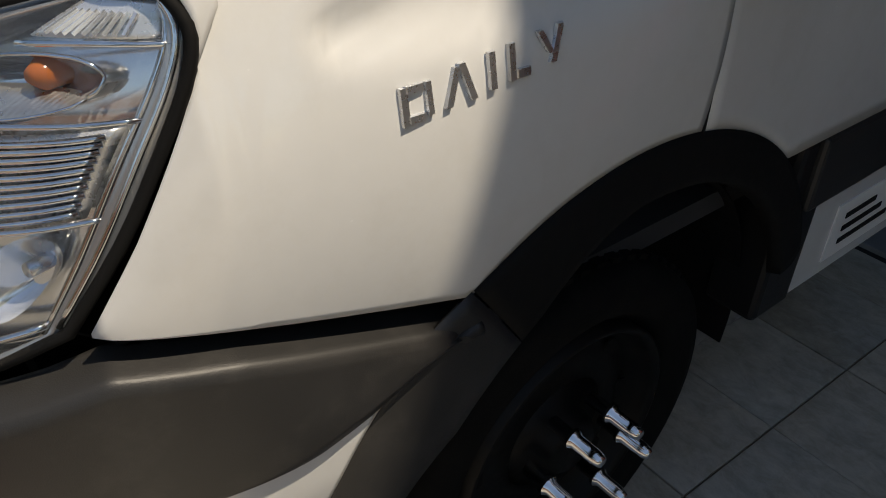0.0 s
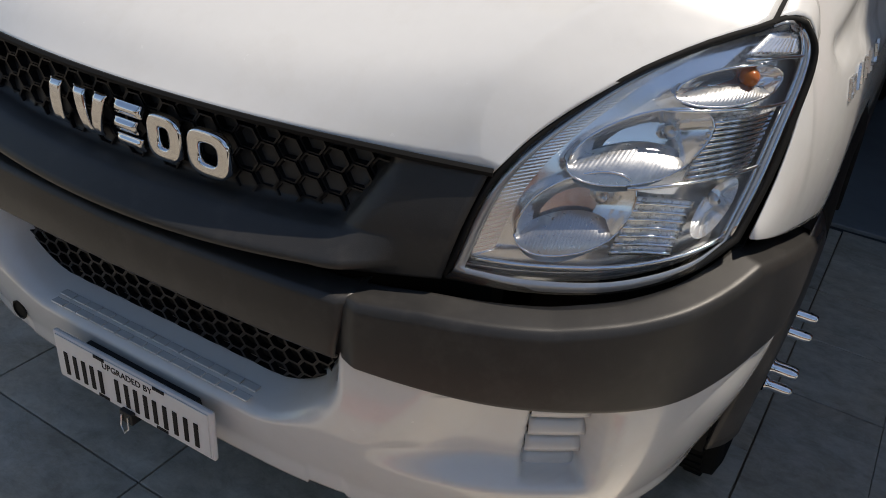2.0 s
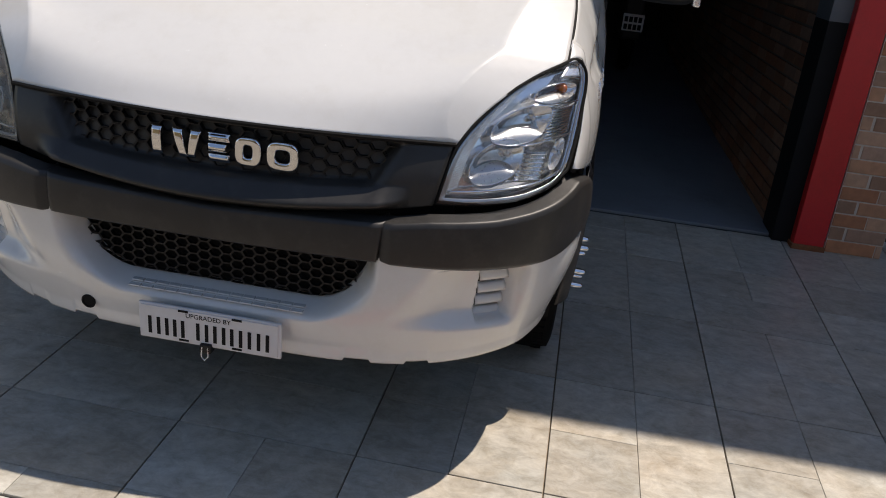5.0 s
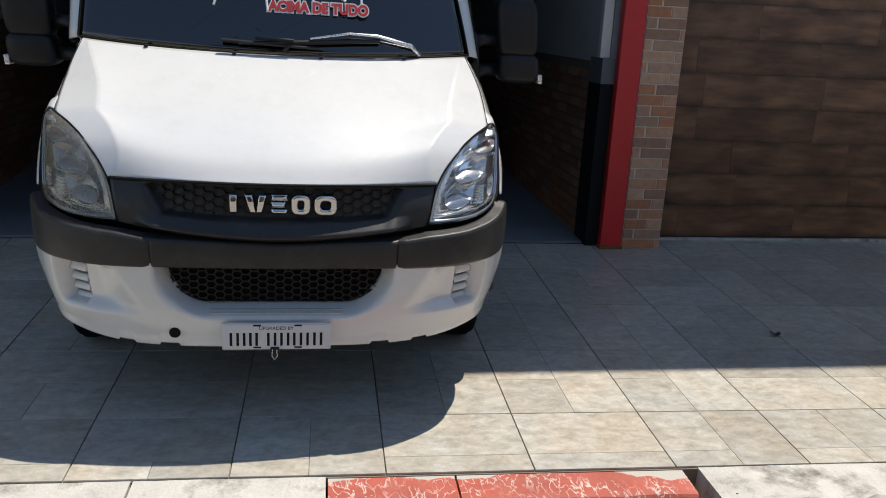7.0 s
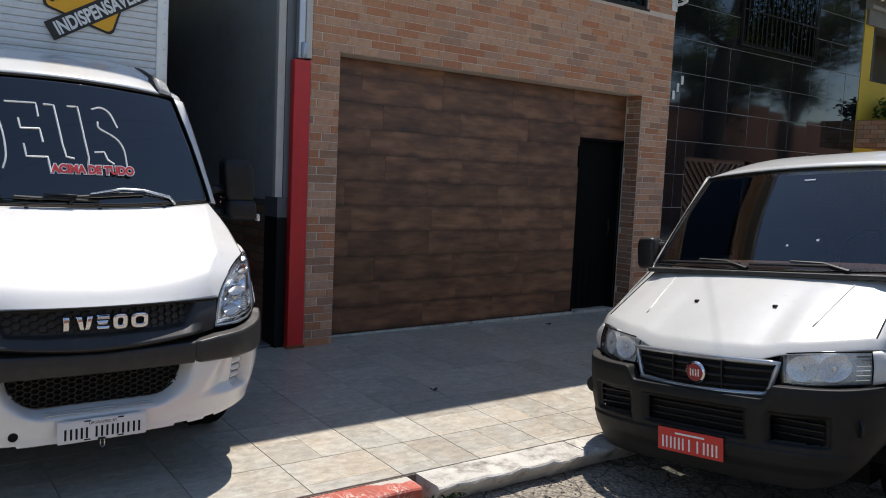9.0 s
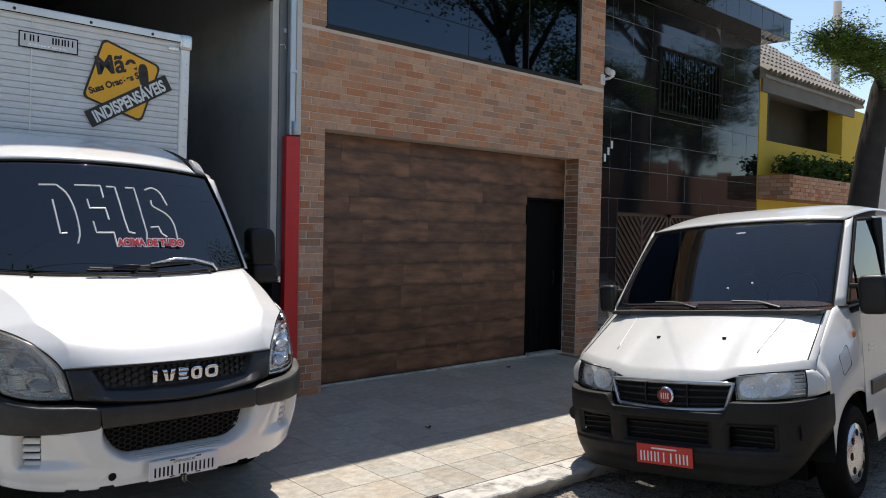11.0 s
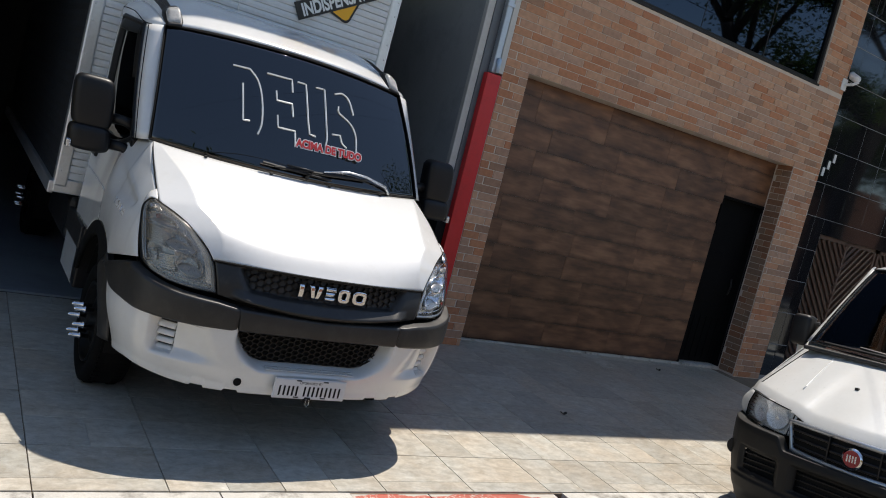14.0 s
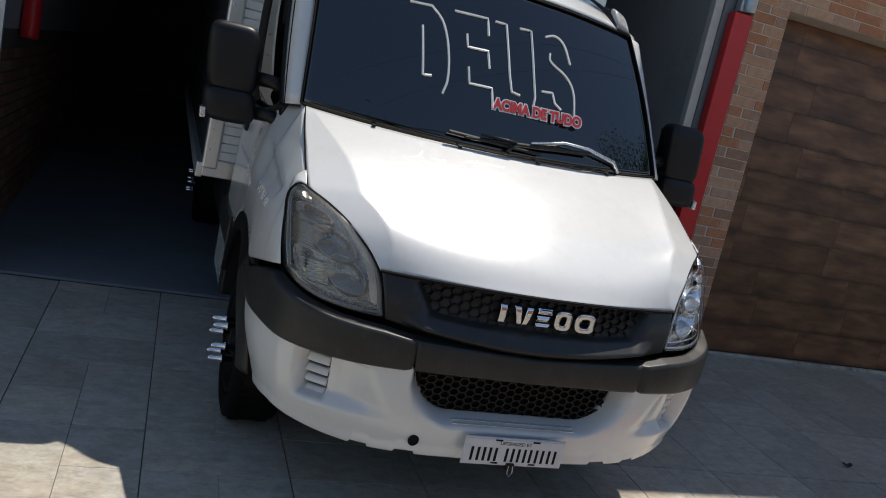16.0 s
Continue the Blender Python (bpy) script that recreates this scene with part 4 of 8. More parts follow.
for i in range(26):
    for j in range(11):
        x, y, z = 9.34 + 0.18 * i, -0.12 + 0.32 * j, 4.42 + 0.225 * j
        add_tube(bm, [(x, y, z + 0.02), (x, y + 0.36, z + 0.255)], [0.095, 0.080], 7, caps=False)
tiles = part("roof", bm, CLAY, yellow, "grey weathered roof tiles")
part("roof_deck", prism([(-0.10, 4.36), (-0.10, 4.41), (3.5, 6.92), (3.5, 4.36)], 9.26, 14.0), PLASTER, yellow)
planter = structure("planter", "brick planter with green shrubs below the balcony", "planter")
part("trough", box((9.28, -0.56, 2.24), (13.3, -0.005, 2.66)), DARK_BRICK, planter)
bm = bmesh.new()
for i in range(6):
    for k in range(19):
        x = 9.28 + 0.22 * k + (0.11 if i % 2 else 0)
        add_box(bm, (x, -0.572, 2.245 + 0.069 * i), (min(x + 0.21, 13.3), -0.555, 2.306 + 0.069 * i))
    for k in range(3):
        y = -0.56 + 0.22 * k - (0.11 if i % 2 else 0)
        add_box(bm, (9.268, max(y, -0.57), 2.245 + 0.069 * i), (9.285, min(y + 0.21, -0.006), 2.306 + 0.069 * i))
tagged(part("bricks", bm, BRICK, planter), kind="stuff")
part("soil", box((9.33, -0.52, 2.63), (13.25, -0.06, 2.665)), EARTH, planter)
single("far_houses", box((15.2, 0.2, -0.5), (40, 1.5, 3.7)), PALE_WALL, "plain house fronts further along the street", "wall")


def leaves(rng, centres, count, size, spread):
    bm = bmesh.new()
    for _ in range(count):
        c = centres[rng.randrange(len(centres))]
        p = Vector(c) + Vector((rng.gauss(0, spread), rng.gauss(0, spread), rng.gauss(0, spread * 0.7)))
        a = Vector((rng.uniform(-1, 1), rng.uniform(-1, 1), rng.uniform(-0.6, 0.6))).normalized()
        b = a.cross(Vector((rng.uniform(-1, 1), rng.uniform(-1, 1), rng.uniform(-1, 1)))).normalized()
        s = size * rng.uniform(0.6, 1.3)
        vs = [bm.verts.new(p + a * s * i + b * s * j) for i, j in ((-1, 0), (-0.2, 0.42), (1, 0), (-0.2, -0.42))]
        bm.faces.new(vs)
    return bm


def tree(base, height, crown, seed, count, size, label, lean=(0, 0), trunk_r=0.2, spread=0.42):
    """A tapered trunk with forked limbs and a loose crown of small leaves at the twig ends."""
    rng = random.Random(seed)
    t = thing("tree", label, "tree", pose(*base), group="street trees")
    ends = []
    bm = bmesh.new()
    top = Vector((lean[0], lean[1], height * 0.55))
    add_tube(bm, [(0, 0, -0.1), (lean[0] * 0.2, lean[1] * 0.2, height * 0.2), (lean[0] * 0.5, lean[1] * 0.5, height * 0.38), top], [trunk_r * 1.25, trunk_r, trunk_r * 0.85, trunk_r * 0.65], 12)
    for k in range(9):
        ang = k * 2.4 + rng.uniform(-0.3, 0.3)
        start = Vector((lean[0] * (0.6 + 0.05 * k), lean[1] * (0.6 + 0.05 * k), height * (0.40 + 0.02 * k)))
        reach = crown * rng.uniform(0.6, 1.0)
        end = start + Vector((math.cos(ang) * reach, math.sin(ang) * reach, height * rng.uniform(0.12, 0.5)))
        mid = start.lerp(end, 0.5) + Vector((0, 0, height * 0.05))
        add_tube(bm, [start, mid, end], [trunk_r * 0.5, trunk_r * 0.28, trunk_r * 0.08], 7)
        for q in range(6):
            f = rng.uniform(0.45, 1.0)
            s = start.lerp(end, f) + Vector((0, 0, height * 0.05 * (1 - abs(2 * f - 1))))
            e = s + Vector((rng.uniform(-1, 1), rng.uniform(-1, 1), rng.uniform(-0.25, 0.55))) * crown * 0.34
            add_tube(bm, [s, s.lerp(e, 0.5) + Vector((0, 0, 0.06)), e], [trunk_r * 0.14, trunk_r * 0.09, trunk_r * 0.03], 5)
            ends += [e, s.lerp(e, 0.6)]
    part("trunk", bm, BARK, t, smooth=True)
    tagged(part("crown", leaves(rng, ends, count, size, spread), FAR_LEAF, t), kind="stuff")
    return t


def near_tree():
    """The street tree beside the yellow house: leaning trunk, one low feathery bough, a wide crown overhead."""
    rng = random.Random(5)
    t = thing("tree", "street tree with a dark leaning trunk and feathery green crown", "tree", SLOPE, group="street trees")
    bm = bmesh.new()
    add_tube(bm, [(8.40, -1.75, -0.1), (8.40, -1.75, 1.2), (8.45, -1.75, 2.2), (8.58, -1.75, 2.95), (8.92, -1.75, 3.95), (9.35, -1.80, 4.75), (9.7, -1.9, 5.6), (9.8, -2.0, 6.5)], [0.29, 0.235, 0.215, 0.20, 0.18, 0.16, 0.12, 0.07], 14)
    fans = []

    def bough(pts, r, side, fan_r, n):
        pts = [Vector(p) for p in pts]
        add_tube(bm, pts, [r * (1 - 0.85 * i / (len(pts) - 1)) for i in range(len(pts))], 8)
        for _ in range(n):
            k = rng.uniform(0.25, 1.0) * (len(pts) - 1.001)
            s = pts[int(k)].lerp(pts[int(k) + 1], k % 1)
            e = s + Vector((rng.uniform(-1, 0.7), rng.uniform(-1, 1), rng.uniform(-0.15, 0.65))) * side
            add_tube(bm, [s, s.lerp(e, 0.5) + Vector((0, 0, 0.05)), e], [0.018, 0.012, 0.004], 5)
            for f in (0.45, 0.75, 1.0):
                fans.append((s.lerp(e, f) + Vector((rng.gauss(0, 0.06), rng.gauss(0, 0.06), rng.gauss(0, 0.05))), fan_r))
    bough([(8.95, -1.75, 4.0), (8.5, -1.8, 4.12), (8.0, -1.75, 4.28), (7.5, -1.72, 4.34), (7.05, -1.70, 4.30)], 0.06, 0.50, 0.20, 120)
    for k, (x, y, z) in enumerate(((5.5, -1.6, 5.75), (6.3, -2.4, 5.85), (6.1, -1.9, 6.7), (7.4, -1.1, 6.2), (7.8, -3.1, 6.6), (7.2, -1.7, 7.7), (8.4, -1.7, 6.8), (8.8, -3.6, 7.0), (11.4, -1.0, 6.8), (11.6, -2.9, 6.9), (9.0, -1.6, 8.2), (7.2, -2.2, 7.7))):
        a = Vector((9.45 + 0.03 * k, -1.83 - 0.015 * k, 5.0 + 0.13 * k))
        b = Vector((x, y, z))
        bough([a, a.lerp(b, 0.35) + Vector((0, 0, 0.35)), a.lerp(b, 0.7) + Vector((0, 0, 0.25)), b], 0.055, 0.80, 0.27, 46)
    lf = bmesh.new()
    for c, r in fans:
        tilt = Vector((rng.gauss(0, 0.3), rng.gauss(0, 0.3), 1)).normalized()
        for _ in range(46):
            ang, d = rng.uniform(0, 2 * math.pi), r * math.sqrt(rng.random())
            flat = Vector((math.cos(ang), math.sin(ang), 0)) * d
            p = c + flat - tilt * (flat.dot(tilt)) + Vector((0, 0, rng.gauss(0, 0.035)))
            a = Vector((rng.uniform(-1, 1), rng.uniform(-1, 1), rng.uniform(-0.4, 0.4))).normalized()
            b = a.cross(tilt + Vector((rng.gauss(0, 0.4), rng.gauss(0, 0.4), 0))).normalized()
            s = rng.uniform(0.016, 0.031)
            lf.faces.new([lf.verts.new(p + a * s * i + b * s * j) for i, j in ((-1, 0), (-0.1, 0.45), (1, 0), (-0.1, -0.45))])
    part("trunk", bm, BARK, t, smooth=True)
    tagged(part("crown", lf, LEAF, t), kind="stuff")


near_tree()
pole = thing("utility_pole", "slim grey concrete utility pole behind the roofs", "pole")
part("shaft", tube([(19.3, 2.5, -0.9), (19.3, 2.5, 8.2)], [0.16, 0.11], 12), PLASTER, pole, smooth=True)
tree((27.2, -11.5, -0.45), 10.5, 2.4, 8, 8000, 0.13, "tall narrow street tree across the road with a dark crown", (-0.3, 0.3), 0.28, 0.5)
tree((19.1, -11.6, -0.45), 15.0, 4.4, 8, 12000, 0.10, "tall street tree across the road leaning over with a wide crown", (-4.0, 0.3), 0.26, 0.6)
tree((22.6, -11.5, -0.45), 8.0, 1.7, 31, 6000, 0.13, "slender street tree across the road", (-0.2, 0.2), 0.2, 0.45)
tree((-3.5, -13.0, -0.45), 8.0, 3.4, 12, 7000, 0.13, "round street tree across the road", (0.2, 0), 0.2, 0.5)
rng = random.Random(3)
shrub = thing("shrubs", "low green leafy shrubs growing in the brick planter", "shrub", kind="stuff")
part("foliage", leaves(rng, [(9.75 + 0.17 * k + rng.uniform(-0.05, 0.05), -0.30, 2.71 + rng.uniform(0, 0.28)) for k in range(20)], 2600, 0.055, 0.10), SHRUB_LEAF, shrub)

# overhead cables and small things on the fronts
cables = thing("overhead_cables", "black overhead service cables tied to the eave", "cable")
for a, b, sag in (((4.66, -0.15, 5.54), (20.6, 0.06, 8.80), 0.12), ((4.64, -0.15, 5.58), (-4.6, -12.0, 9.0), 0.1), ((4.62, -0.15, 5.58), (-9.2, -12.0, 9.0), 0.1)):
    pts = [Vector(a).lerp(Vector(b), i / 14) - Vector((0, 0, sag * math.sin(math.pi * i / 14))) for i in range(15)]
    part("cable", tube(pts, 0.009 if b[1] > 0 else 0.0028, 5), CABLE, cables)
loop = [(4.68 + 0.10 * math.cos(a) * (1 - 0.04 * a), -0.14 + 0.02 * math.sin(2 * a), 5.50 + 0.09 * math.sin(a)) for a in (0.5 * k for k in range(26))]
part("coil", tube(loop, 0.007, 5), CABLE, cables)
part("drop", tube([(4.66, -0.10, 5.50), (4.60, -0.05, 5.2), (4.585, -0.03, 4.92), (4.80, -0.03, 4.88), (4.84, -0.03, 4.75), (4.84, -0.03, 4.60)], 0.007, 5), CABLE, cables)
for z in (9.5, 9.0, 8.4):
    part("cable", tube([(-30 + 5 * i, -12.2, z - 0.25 * math.sin(math.pi * (i % 7) / 7)) for i in range(15)], 0.012, 5), CABLE, cables)
cctv = thing("security_camera", "white wall-mounted security camera on the brick corner", "camera")
part("bracket", box((4.50, -0.02, 3.60), (4.60, -0.006, 3.74), 0.006), CAMERA_WHITE, cctv)
part("arm", tube([(4.56, -0.01, 3.67), (4.58, -0.10, 3.68), (4.62, -0.14, 3.72)], 0.018, 8), CAMERA_WHITE, cctv)
body = part("body", lathe([(0.03, 0), (0.045, 0.02), (0.045, 0.15), (0.05, 0.17), (0.02, 0.17)], 16, look((4.60, -0.14, 3.74), (4.22, -1.0, 3.32))), CAMERA_WHITE, cctv, smooth=True)
number = thing("house_number", "pale house number on the black tiles, drawn as bars", "house number")
for k in range(3):
    part("bar", box((4.63 + 0.078 * k, -0.010, 2.575 + 0.095 * k), (4.675 + 0.078 * k, -0.002, 2.68 + 0.095 * k), 0.003), CAMERA_WHITE, number)

# ---- the white delivery truck ----
TRUCK = SLOPE @ pose(-2.515, -2.36, 0, 0, 0, 1.2)
truck = thing("delivery_truck", "white light truck with black bumper and aluminium cargo box", "truck", TRUCK)

PLAN = [(0, -0.040), (0.2, -0.038), (0.425, -0.028), (0.60, 0.004), (0.73, 0.060), (0.845, 0.152), (0.905, 0.265), (0.936, 0.385), (0.949, 0.52), (0.958, 0.68)]
_pl = np.array([spline(PLAN, k / 240) for k in range(241)])
_ps = np.concatenate([[0], np.cumsum(np.hypot(*np.diff(_pl, axis=0).T))])


def plan_at(s):
    """Point and outward normal of the bumper's plan line at arc length s from the middle."""
    x, y = np.interp(s, _ps, _pl[:, 0]), np.interp(s, _ps, _pl[:, 1])
    x2, y2 = np.interp(s + 0.01, _ps, _pl[:, 0]), np.interp(s + 0.01, _ps, _pl[:, 1])
    x1, y1 = np.interp(s - 0.01, _ps, _pl[:, 0]), np.interp(s - 0.01, _ps, _pl[:, 1])
    if s < 0.01:
        return x, y, 0.0, -1.0
    d = math.hypot(x2 - x1, y2 - y1) or 1
    return x, y, (y2 - y1) / d, -(x2 - x1) / d


def s_of_y(y):
    k = 120
    return float(np.interp(y, _pl[k:, 1], _ps[k:]))


def s_of_x(x):
    return float(np.interp(x, _pl[:, 0], _ps))


ARCH = (0.96, 0.36)


def arch_front(z, r):
    return ARCH[0] - math.sqrt(max(r * r - (z - ARCH[1]) ** 2, 0.0))


def side_sheet(fn, s, nu, nv, thick=0.003, keep=None):
    return sheet(lambda u, v: (lambda p: (s * p[0], p[1], p[2]))(fn(u, v)), nu, nv, thick, keep, flip=s < 0)


def bumper_fn(u, v):
    xm = 0.95 * u
    notch = 0.012 * (smooth(0.285, 0.29, xm) - smooth(0.345, 0.35, xm) + smooth(0.425, 0.43, xm) - smooth(0.48, 0.485, xm))
    zb = notch + float(np.interp(xm, (0, 0.45, 0.60, 0.72, 0.82, 0.95), (0.322, 0.326, 0.342, 0.362, 0.372, 0.360)))
    z = zb + (0.668 + 0.020 * smooth(0.90, 1.0, u) - zb) * v
    s = u * s_of_y(arch_front(z, 0.535))
    x, y, nx, ny = plan_at(s)
    inset = (0.045 + 0.03 * smooth(0.25, 0.80, x) - 0.050 * smooth(0.87, 0.94, x) * smooth(0.44, 0.60, z)) * (max(0.66 - z, 0) / 0.33) ** 2
    w = 0.405 + 0.040 * smooth(0.46, 0.60, z)
    hole = smooth(0, 1, (w - x) / (0.115 - 0.06 * smooth(0.50, 0.64, z))) * smooth(0, 1, (z - 0.440 - 0.05 * smooth(0.25, 0.42, x)) / 0.066) * 0.130
    scoop = 0.050 * smooth(0.46 + 0.6 * (z - 0.47), 0.66 + 0.2 * (z - 0.47), x) * (1 - smooth(0.792, 0.825, x)) * smooth(0.445, 0.50, z) * (1 - smooth(0.628, 0.645, z))
    lip = 0.006 * smooth(0.045, 0.0, z - zb)
    pocket = 0.026 * smooth(0.717, 0.725, x) * (1 - smooth(0.798, 0.806, x)) * smooth(0.462, 0.470, z) * (1 - smooth(0.620, 0.628, z))
    d = inset + hole + scoop + pocket - lip - 0.009 * smooth(0.88, 0.93, x) * smooth(0.50, 0.62, z)
    return (x - nx * d, y - ny * d, z)


def both_sides(fn):
    """Carries a right-hand skin across the middle to the other side."""
    def whole(u, v):
        t = 2 * u - 1
        p = fn(abs(t), v)
        return (math.copysign(p[0], t), p[1], p[2])
    return whole


bumper = part("bumper", sheet(both_sides(bumper_fn), 380, 84, 0.004), WHITE, truck, "white lower bumper with scooped corners", smooth=True)

TOPS = [(s_of_x(0.0), 0.748), (s_of_x(0.44), 0.762), (s_of_x(0.56), 0.778), (s_of_x(0.72), 0.786), (s_of_x(0.80), 0.798), (s_of_y(0.24), 0.828), (s_of_y(0.29), 0.843), (s_of_y(0.40), 0.820), (s_of_y(0.53), 0.782), (s_of_y(0.67), 0.742)]
LOWS = [(s_of_x(0.0), 0.646), (s_of_x(0.42), 0.648), (s_of_x(0.65), 0.642), (s_of_x(0.80), 0.640), (s_of_y(0.22), 0.640), (s_of_y(0.36), 0.647), (s_of_y(0.46), 0.658), (s_of_y(0.52), 0.676), (s_of_y(0.58), 0.712), (s_of_y(0.67), 0.742)]


def band_fn(s0, s1, out, end=0, shoulder=0.014):
    """end: -1 chamfers the start of the strip, 1 its finish."""
    def fn(u, v):
        s = s0 + (s1 - s0) * u + (0.024 * (v - 0.5) * (1 - u) if end < 0 else 0.024 * (v - 0.5) * u if end > 0 else 0)
        x, y, nx, ny = plan_at(s)
        zl, zt = np.interp(s, *zip(*LOWS)), np.interp(s, *zip(*TOPS))
        k = v / 0.72
        if k <= 1:
            z, d = zl + (zt - shoulder - zl) * k, out + 0.004 * math.sin(math.pi * k)
        else:
            q = (k - 1) / 0.389
            z = zt - shoulder + shoulder * (0.62 * min(q / 0.22, 1.0) + 0.38 * max((q - 0.22) / 0.78, 0.0))
            d = out - 0.007 * min(q / 0.22, 1.0) - 0.045 * max((q - 0.22) / 0.78, 0.0)
        if k < 0.08:
            d -= 0.012 * (1 - k / 0.08)
        if end < 0:
            zc = np.interp(s, (s_of_y(0.36), s_of_y(0.66)), (0.655, 0.748))
            f = smooth(s_of_y(0.33), s_of_y(0.50), s)
            d += f * (0.10 * min(zt - z, max(zt - zc, 0.0)) - 0.34 * max(zc - z, 0.0))
            d -= 0.018 * max(1 - (s - s0) / 0.034, 0)
        elif end > 0:
            d -= 0.008 * max(1 - (s1 - s) / 0.012, 0)
        return (x + nx * d, y + ny * d, z)
    return fn


band = part("bumper_band", sheet(both_sides(band_fn(0, s_of_x(0.448), 0.006, 1)), 120, 40, 0.005), PLASTIC, truck, "grained black plastic bumper band", smooth=True)
part("scuff", box((-0.03, -0.022, 0.738), (0.05, -0.006, 0.7425), 0.001), SATIN, band, "worn pale scuff")
for s in (1, -1):
    corner = part("bumper_corner", side_sheet(band_fn(s_of_x(0.436), s_of_y(0.67), 0.011, -1, 0.018), s, 150, 44, 0.006), PLASTIC, truck, "grained black plastic bumper corner", smooth=True)
    # arch strip round the wheel opening
    def flare(u, v):
        a = radians(3 + 159 * u)
        ro = 0.538 - 0.026 * smooth(0.20, 0.38, u)
        ri = float(np.interp(u, (0.0, 0.07, 0.21, 0.36, 0.52), (0.44, 0.43, 0.384, 0.39, 0.43)))
        r = ri + (ro - ri) * v
        y, z = ARCH[0] - r * math.cos(a), ARCH[1] + r * math.sin(a)
        base = np.interp(y, (0.38, 0.45, 0.53, 0.67, 1.5), (0.912, 0.938, 0.950, 0.958, 0.965))
        low = 0.07 * max(0.60 - z, 0) * smooth(0.75, 0.5, y)
        return (base - low + 0.020 * (1 - v) * (1 - 0.6 * smooth(0.30, 0.50, u)) - 0.02 * max(1 - v / 0.12, 0) + 0.006 * math.sin(math.pi * v), y, z)
    part("bumper_end", side_sheet(lambda u, v: flare(0.325 * u, v), s, 22, 8, 0.004), PLASTIC, truck, "black plastic bumper end before the wheel", smooth=True)
    part("arch_flare", side_sheet(lambda u, v: flare(0.327 + 0.673 * u, v), s, 40, 8, 0.004), SEAL, truck, "black rubber wheel arch strip", smooth=True)
    part("wheel_house", side_sheet(lambda u, v: (0.50 + 0.40 * v, ARCH[0] - 0.43 * math.cos(radians(-10 + 200 * u)), ARCH[1] + 0.43 * math.sin(radians(-10 + 200 * u))), s, 28, 2, 0.003), SEAL, truck)
    # fog vent: dark well and four white louvres, following the scooped corner
    def in_vent(x, z, deep):
        px, py, nx, ny = plan_at(s_of_x(x))
        d = 0.075 * (max(0.66 - z, 0) / 0.33) ** 2 + deep
        return (px - nx * d, py - ny * d, z)
    vent = part("vent", side_sheet(lambda u, v: in_vent(0.719 + 0.085 * u, 0.465 + 0.160 * v, 0.071), s, 6, 6, 0.003), BLACK, bumper, "vent with white louvres")
    for k in range(4):
        z = 0.466 + 0.0395 * k
        part("louvre", side_sheet(lambda u, v: in_vent(0.722 + 0.079 * u, z + 0.028 * v, 0.050 + 0.017 * v * v), s, 8, 4, 0.003), WHITE, vent, smooth=True)


def honeycomb(x0, x1, z0, z1, w, h, ymap, inside, bar=0.16, depth=0.012, floor=lambda x: 0.0):
    """A hexagon mesh: each cell is a ring of six bars with depth."""
    bm = bmesh.new()
    row = 0
    z = z0
    shape = [(math.cos(a), math.sin(a)) for a in (radians(60 * k) for k in range(6))]
    while z <= z1:
        x = x0 + (0.75 * w if row % 2 else 0)
        while x <= x1:
            if inside(x, z):
                rings = []
                for k, dy in ((1.0, 0), (1 - bar, 0), (1 - bar, depth), (1.0, depth)):
                    rings.append([bm.verts.new((x + 0.5 * w * k * c, ymap(x, z) + dy, max(z + 0.577 * h * k * sn, floor(x + 0.5 * w * k * c)))) for c, sn in shape])
                for a, b in zip(rings, rings[1:]):
                    for i in range(6):
                        bm.faces.new((a[i], a[(i + 1) % 6], b[(i + 1) % 6], b[i]))
            x += 1.5 * w
        row += 1
        z += 0.5 * h
    bmesh.ops.recalc_face_normals(bm, faces=bm.faces)
    return bm


# lower grille and tread step
lower = part("lower_grille", box((-0.40, 0.068, 0.485), (0.40, 0.080, 0.66)), SEAL, truck, "black honeycomb lower grille")
part("mesh", honeycomb(-0.40, 0.40, 0.488, 0.66, 0.042, 0.027, lambda x, z: 0.050, lambda x, z: abs(x) < 0.375, floor=lambda x: 0.487 + 0.05 * smooth(0.25, 0.42, abs(x)) + 3.0 * max(abs(x) - 0.30, 0) ** 2), BLACK, lower)
for k in range(14):
    for j in range(2):
        x = -0.245 + 0.0352 * k
        part("tread_block", box((x, -0.012 + 0.021 * j, 0.461 + 0.006 * j), (x + 0.032, 0.004 + 0.021 * j, 0.4645 + 0.006 * j), 0.0012), WHITE, bumper)
part("tow_hole", lathe([(0.001, 0), (0.020, 0.0), (0.021, 0.003), (0.017, 0.004), (0.016, 0.001), (0.001, 0.001)], 20, pose(-0.372, -0.001, 0.384, 90, 0, 0)), SEAL, bumper, "open towing eye hole")

# upper grille panel
def grille_fn(u, v):
    t = 2 * u - 1
    top = np.array((0.588 * t, 0.008 + 0.082 * t * t, 0.945))
    bot = np.array((0.558 * t, -0.028 + 0.070 * t * t, 0.748 + 0.050 * t * t))
    p = bot * (1 - v) + top * v
    x = abs(p[0])
    edge = 0.475 - 0.10 * (1 - v)
    well = smooth(edge, edge - 0.03, x) * smooth(0.34, 0.40, v) * (1 - smooth(0.955, 0.985, v))
    lip = (min(v / 0.10, 1.0) if v < 0.15 else max(1 - (v - 0.15) / 0.22, 0)) * min(max((0.50 - x) / 0.07, 0), 1)
    p[1] += 0.040 * well - 0.034 * lip - 0.012 * smooth(edge - 0.01, edge + 0.03, x) * math.sin(math.pi * v)
    return p


grille = part("grille", sheet(grille_fn, 96, 40, 0.004), PLASTIC, truck, "black plastic radiator grille with honeycomb mesh", smooth=True)
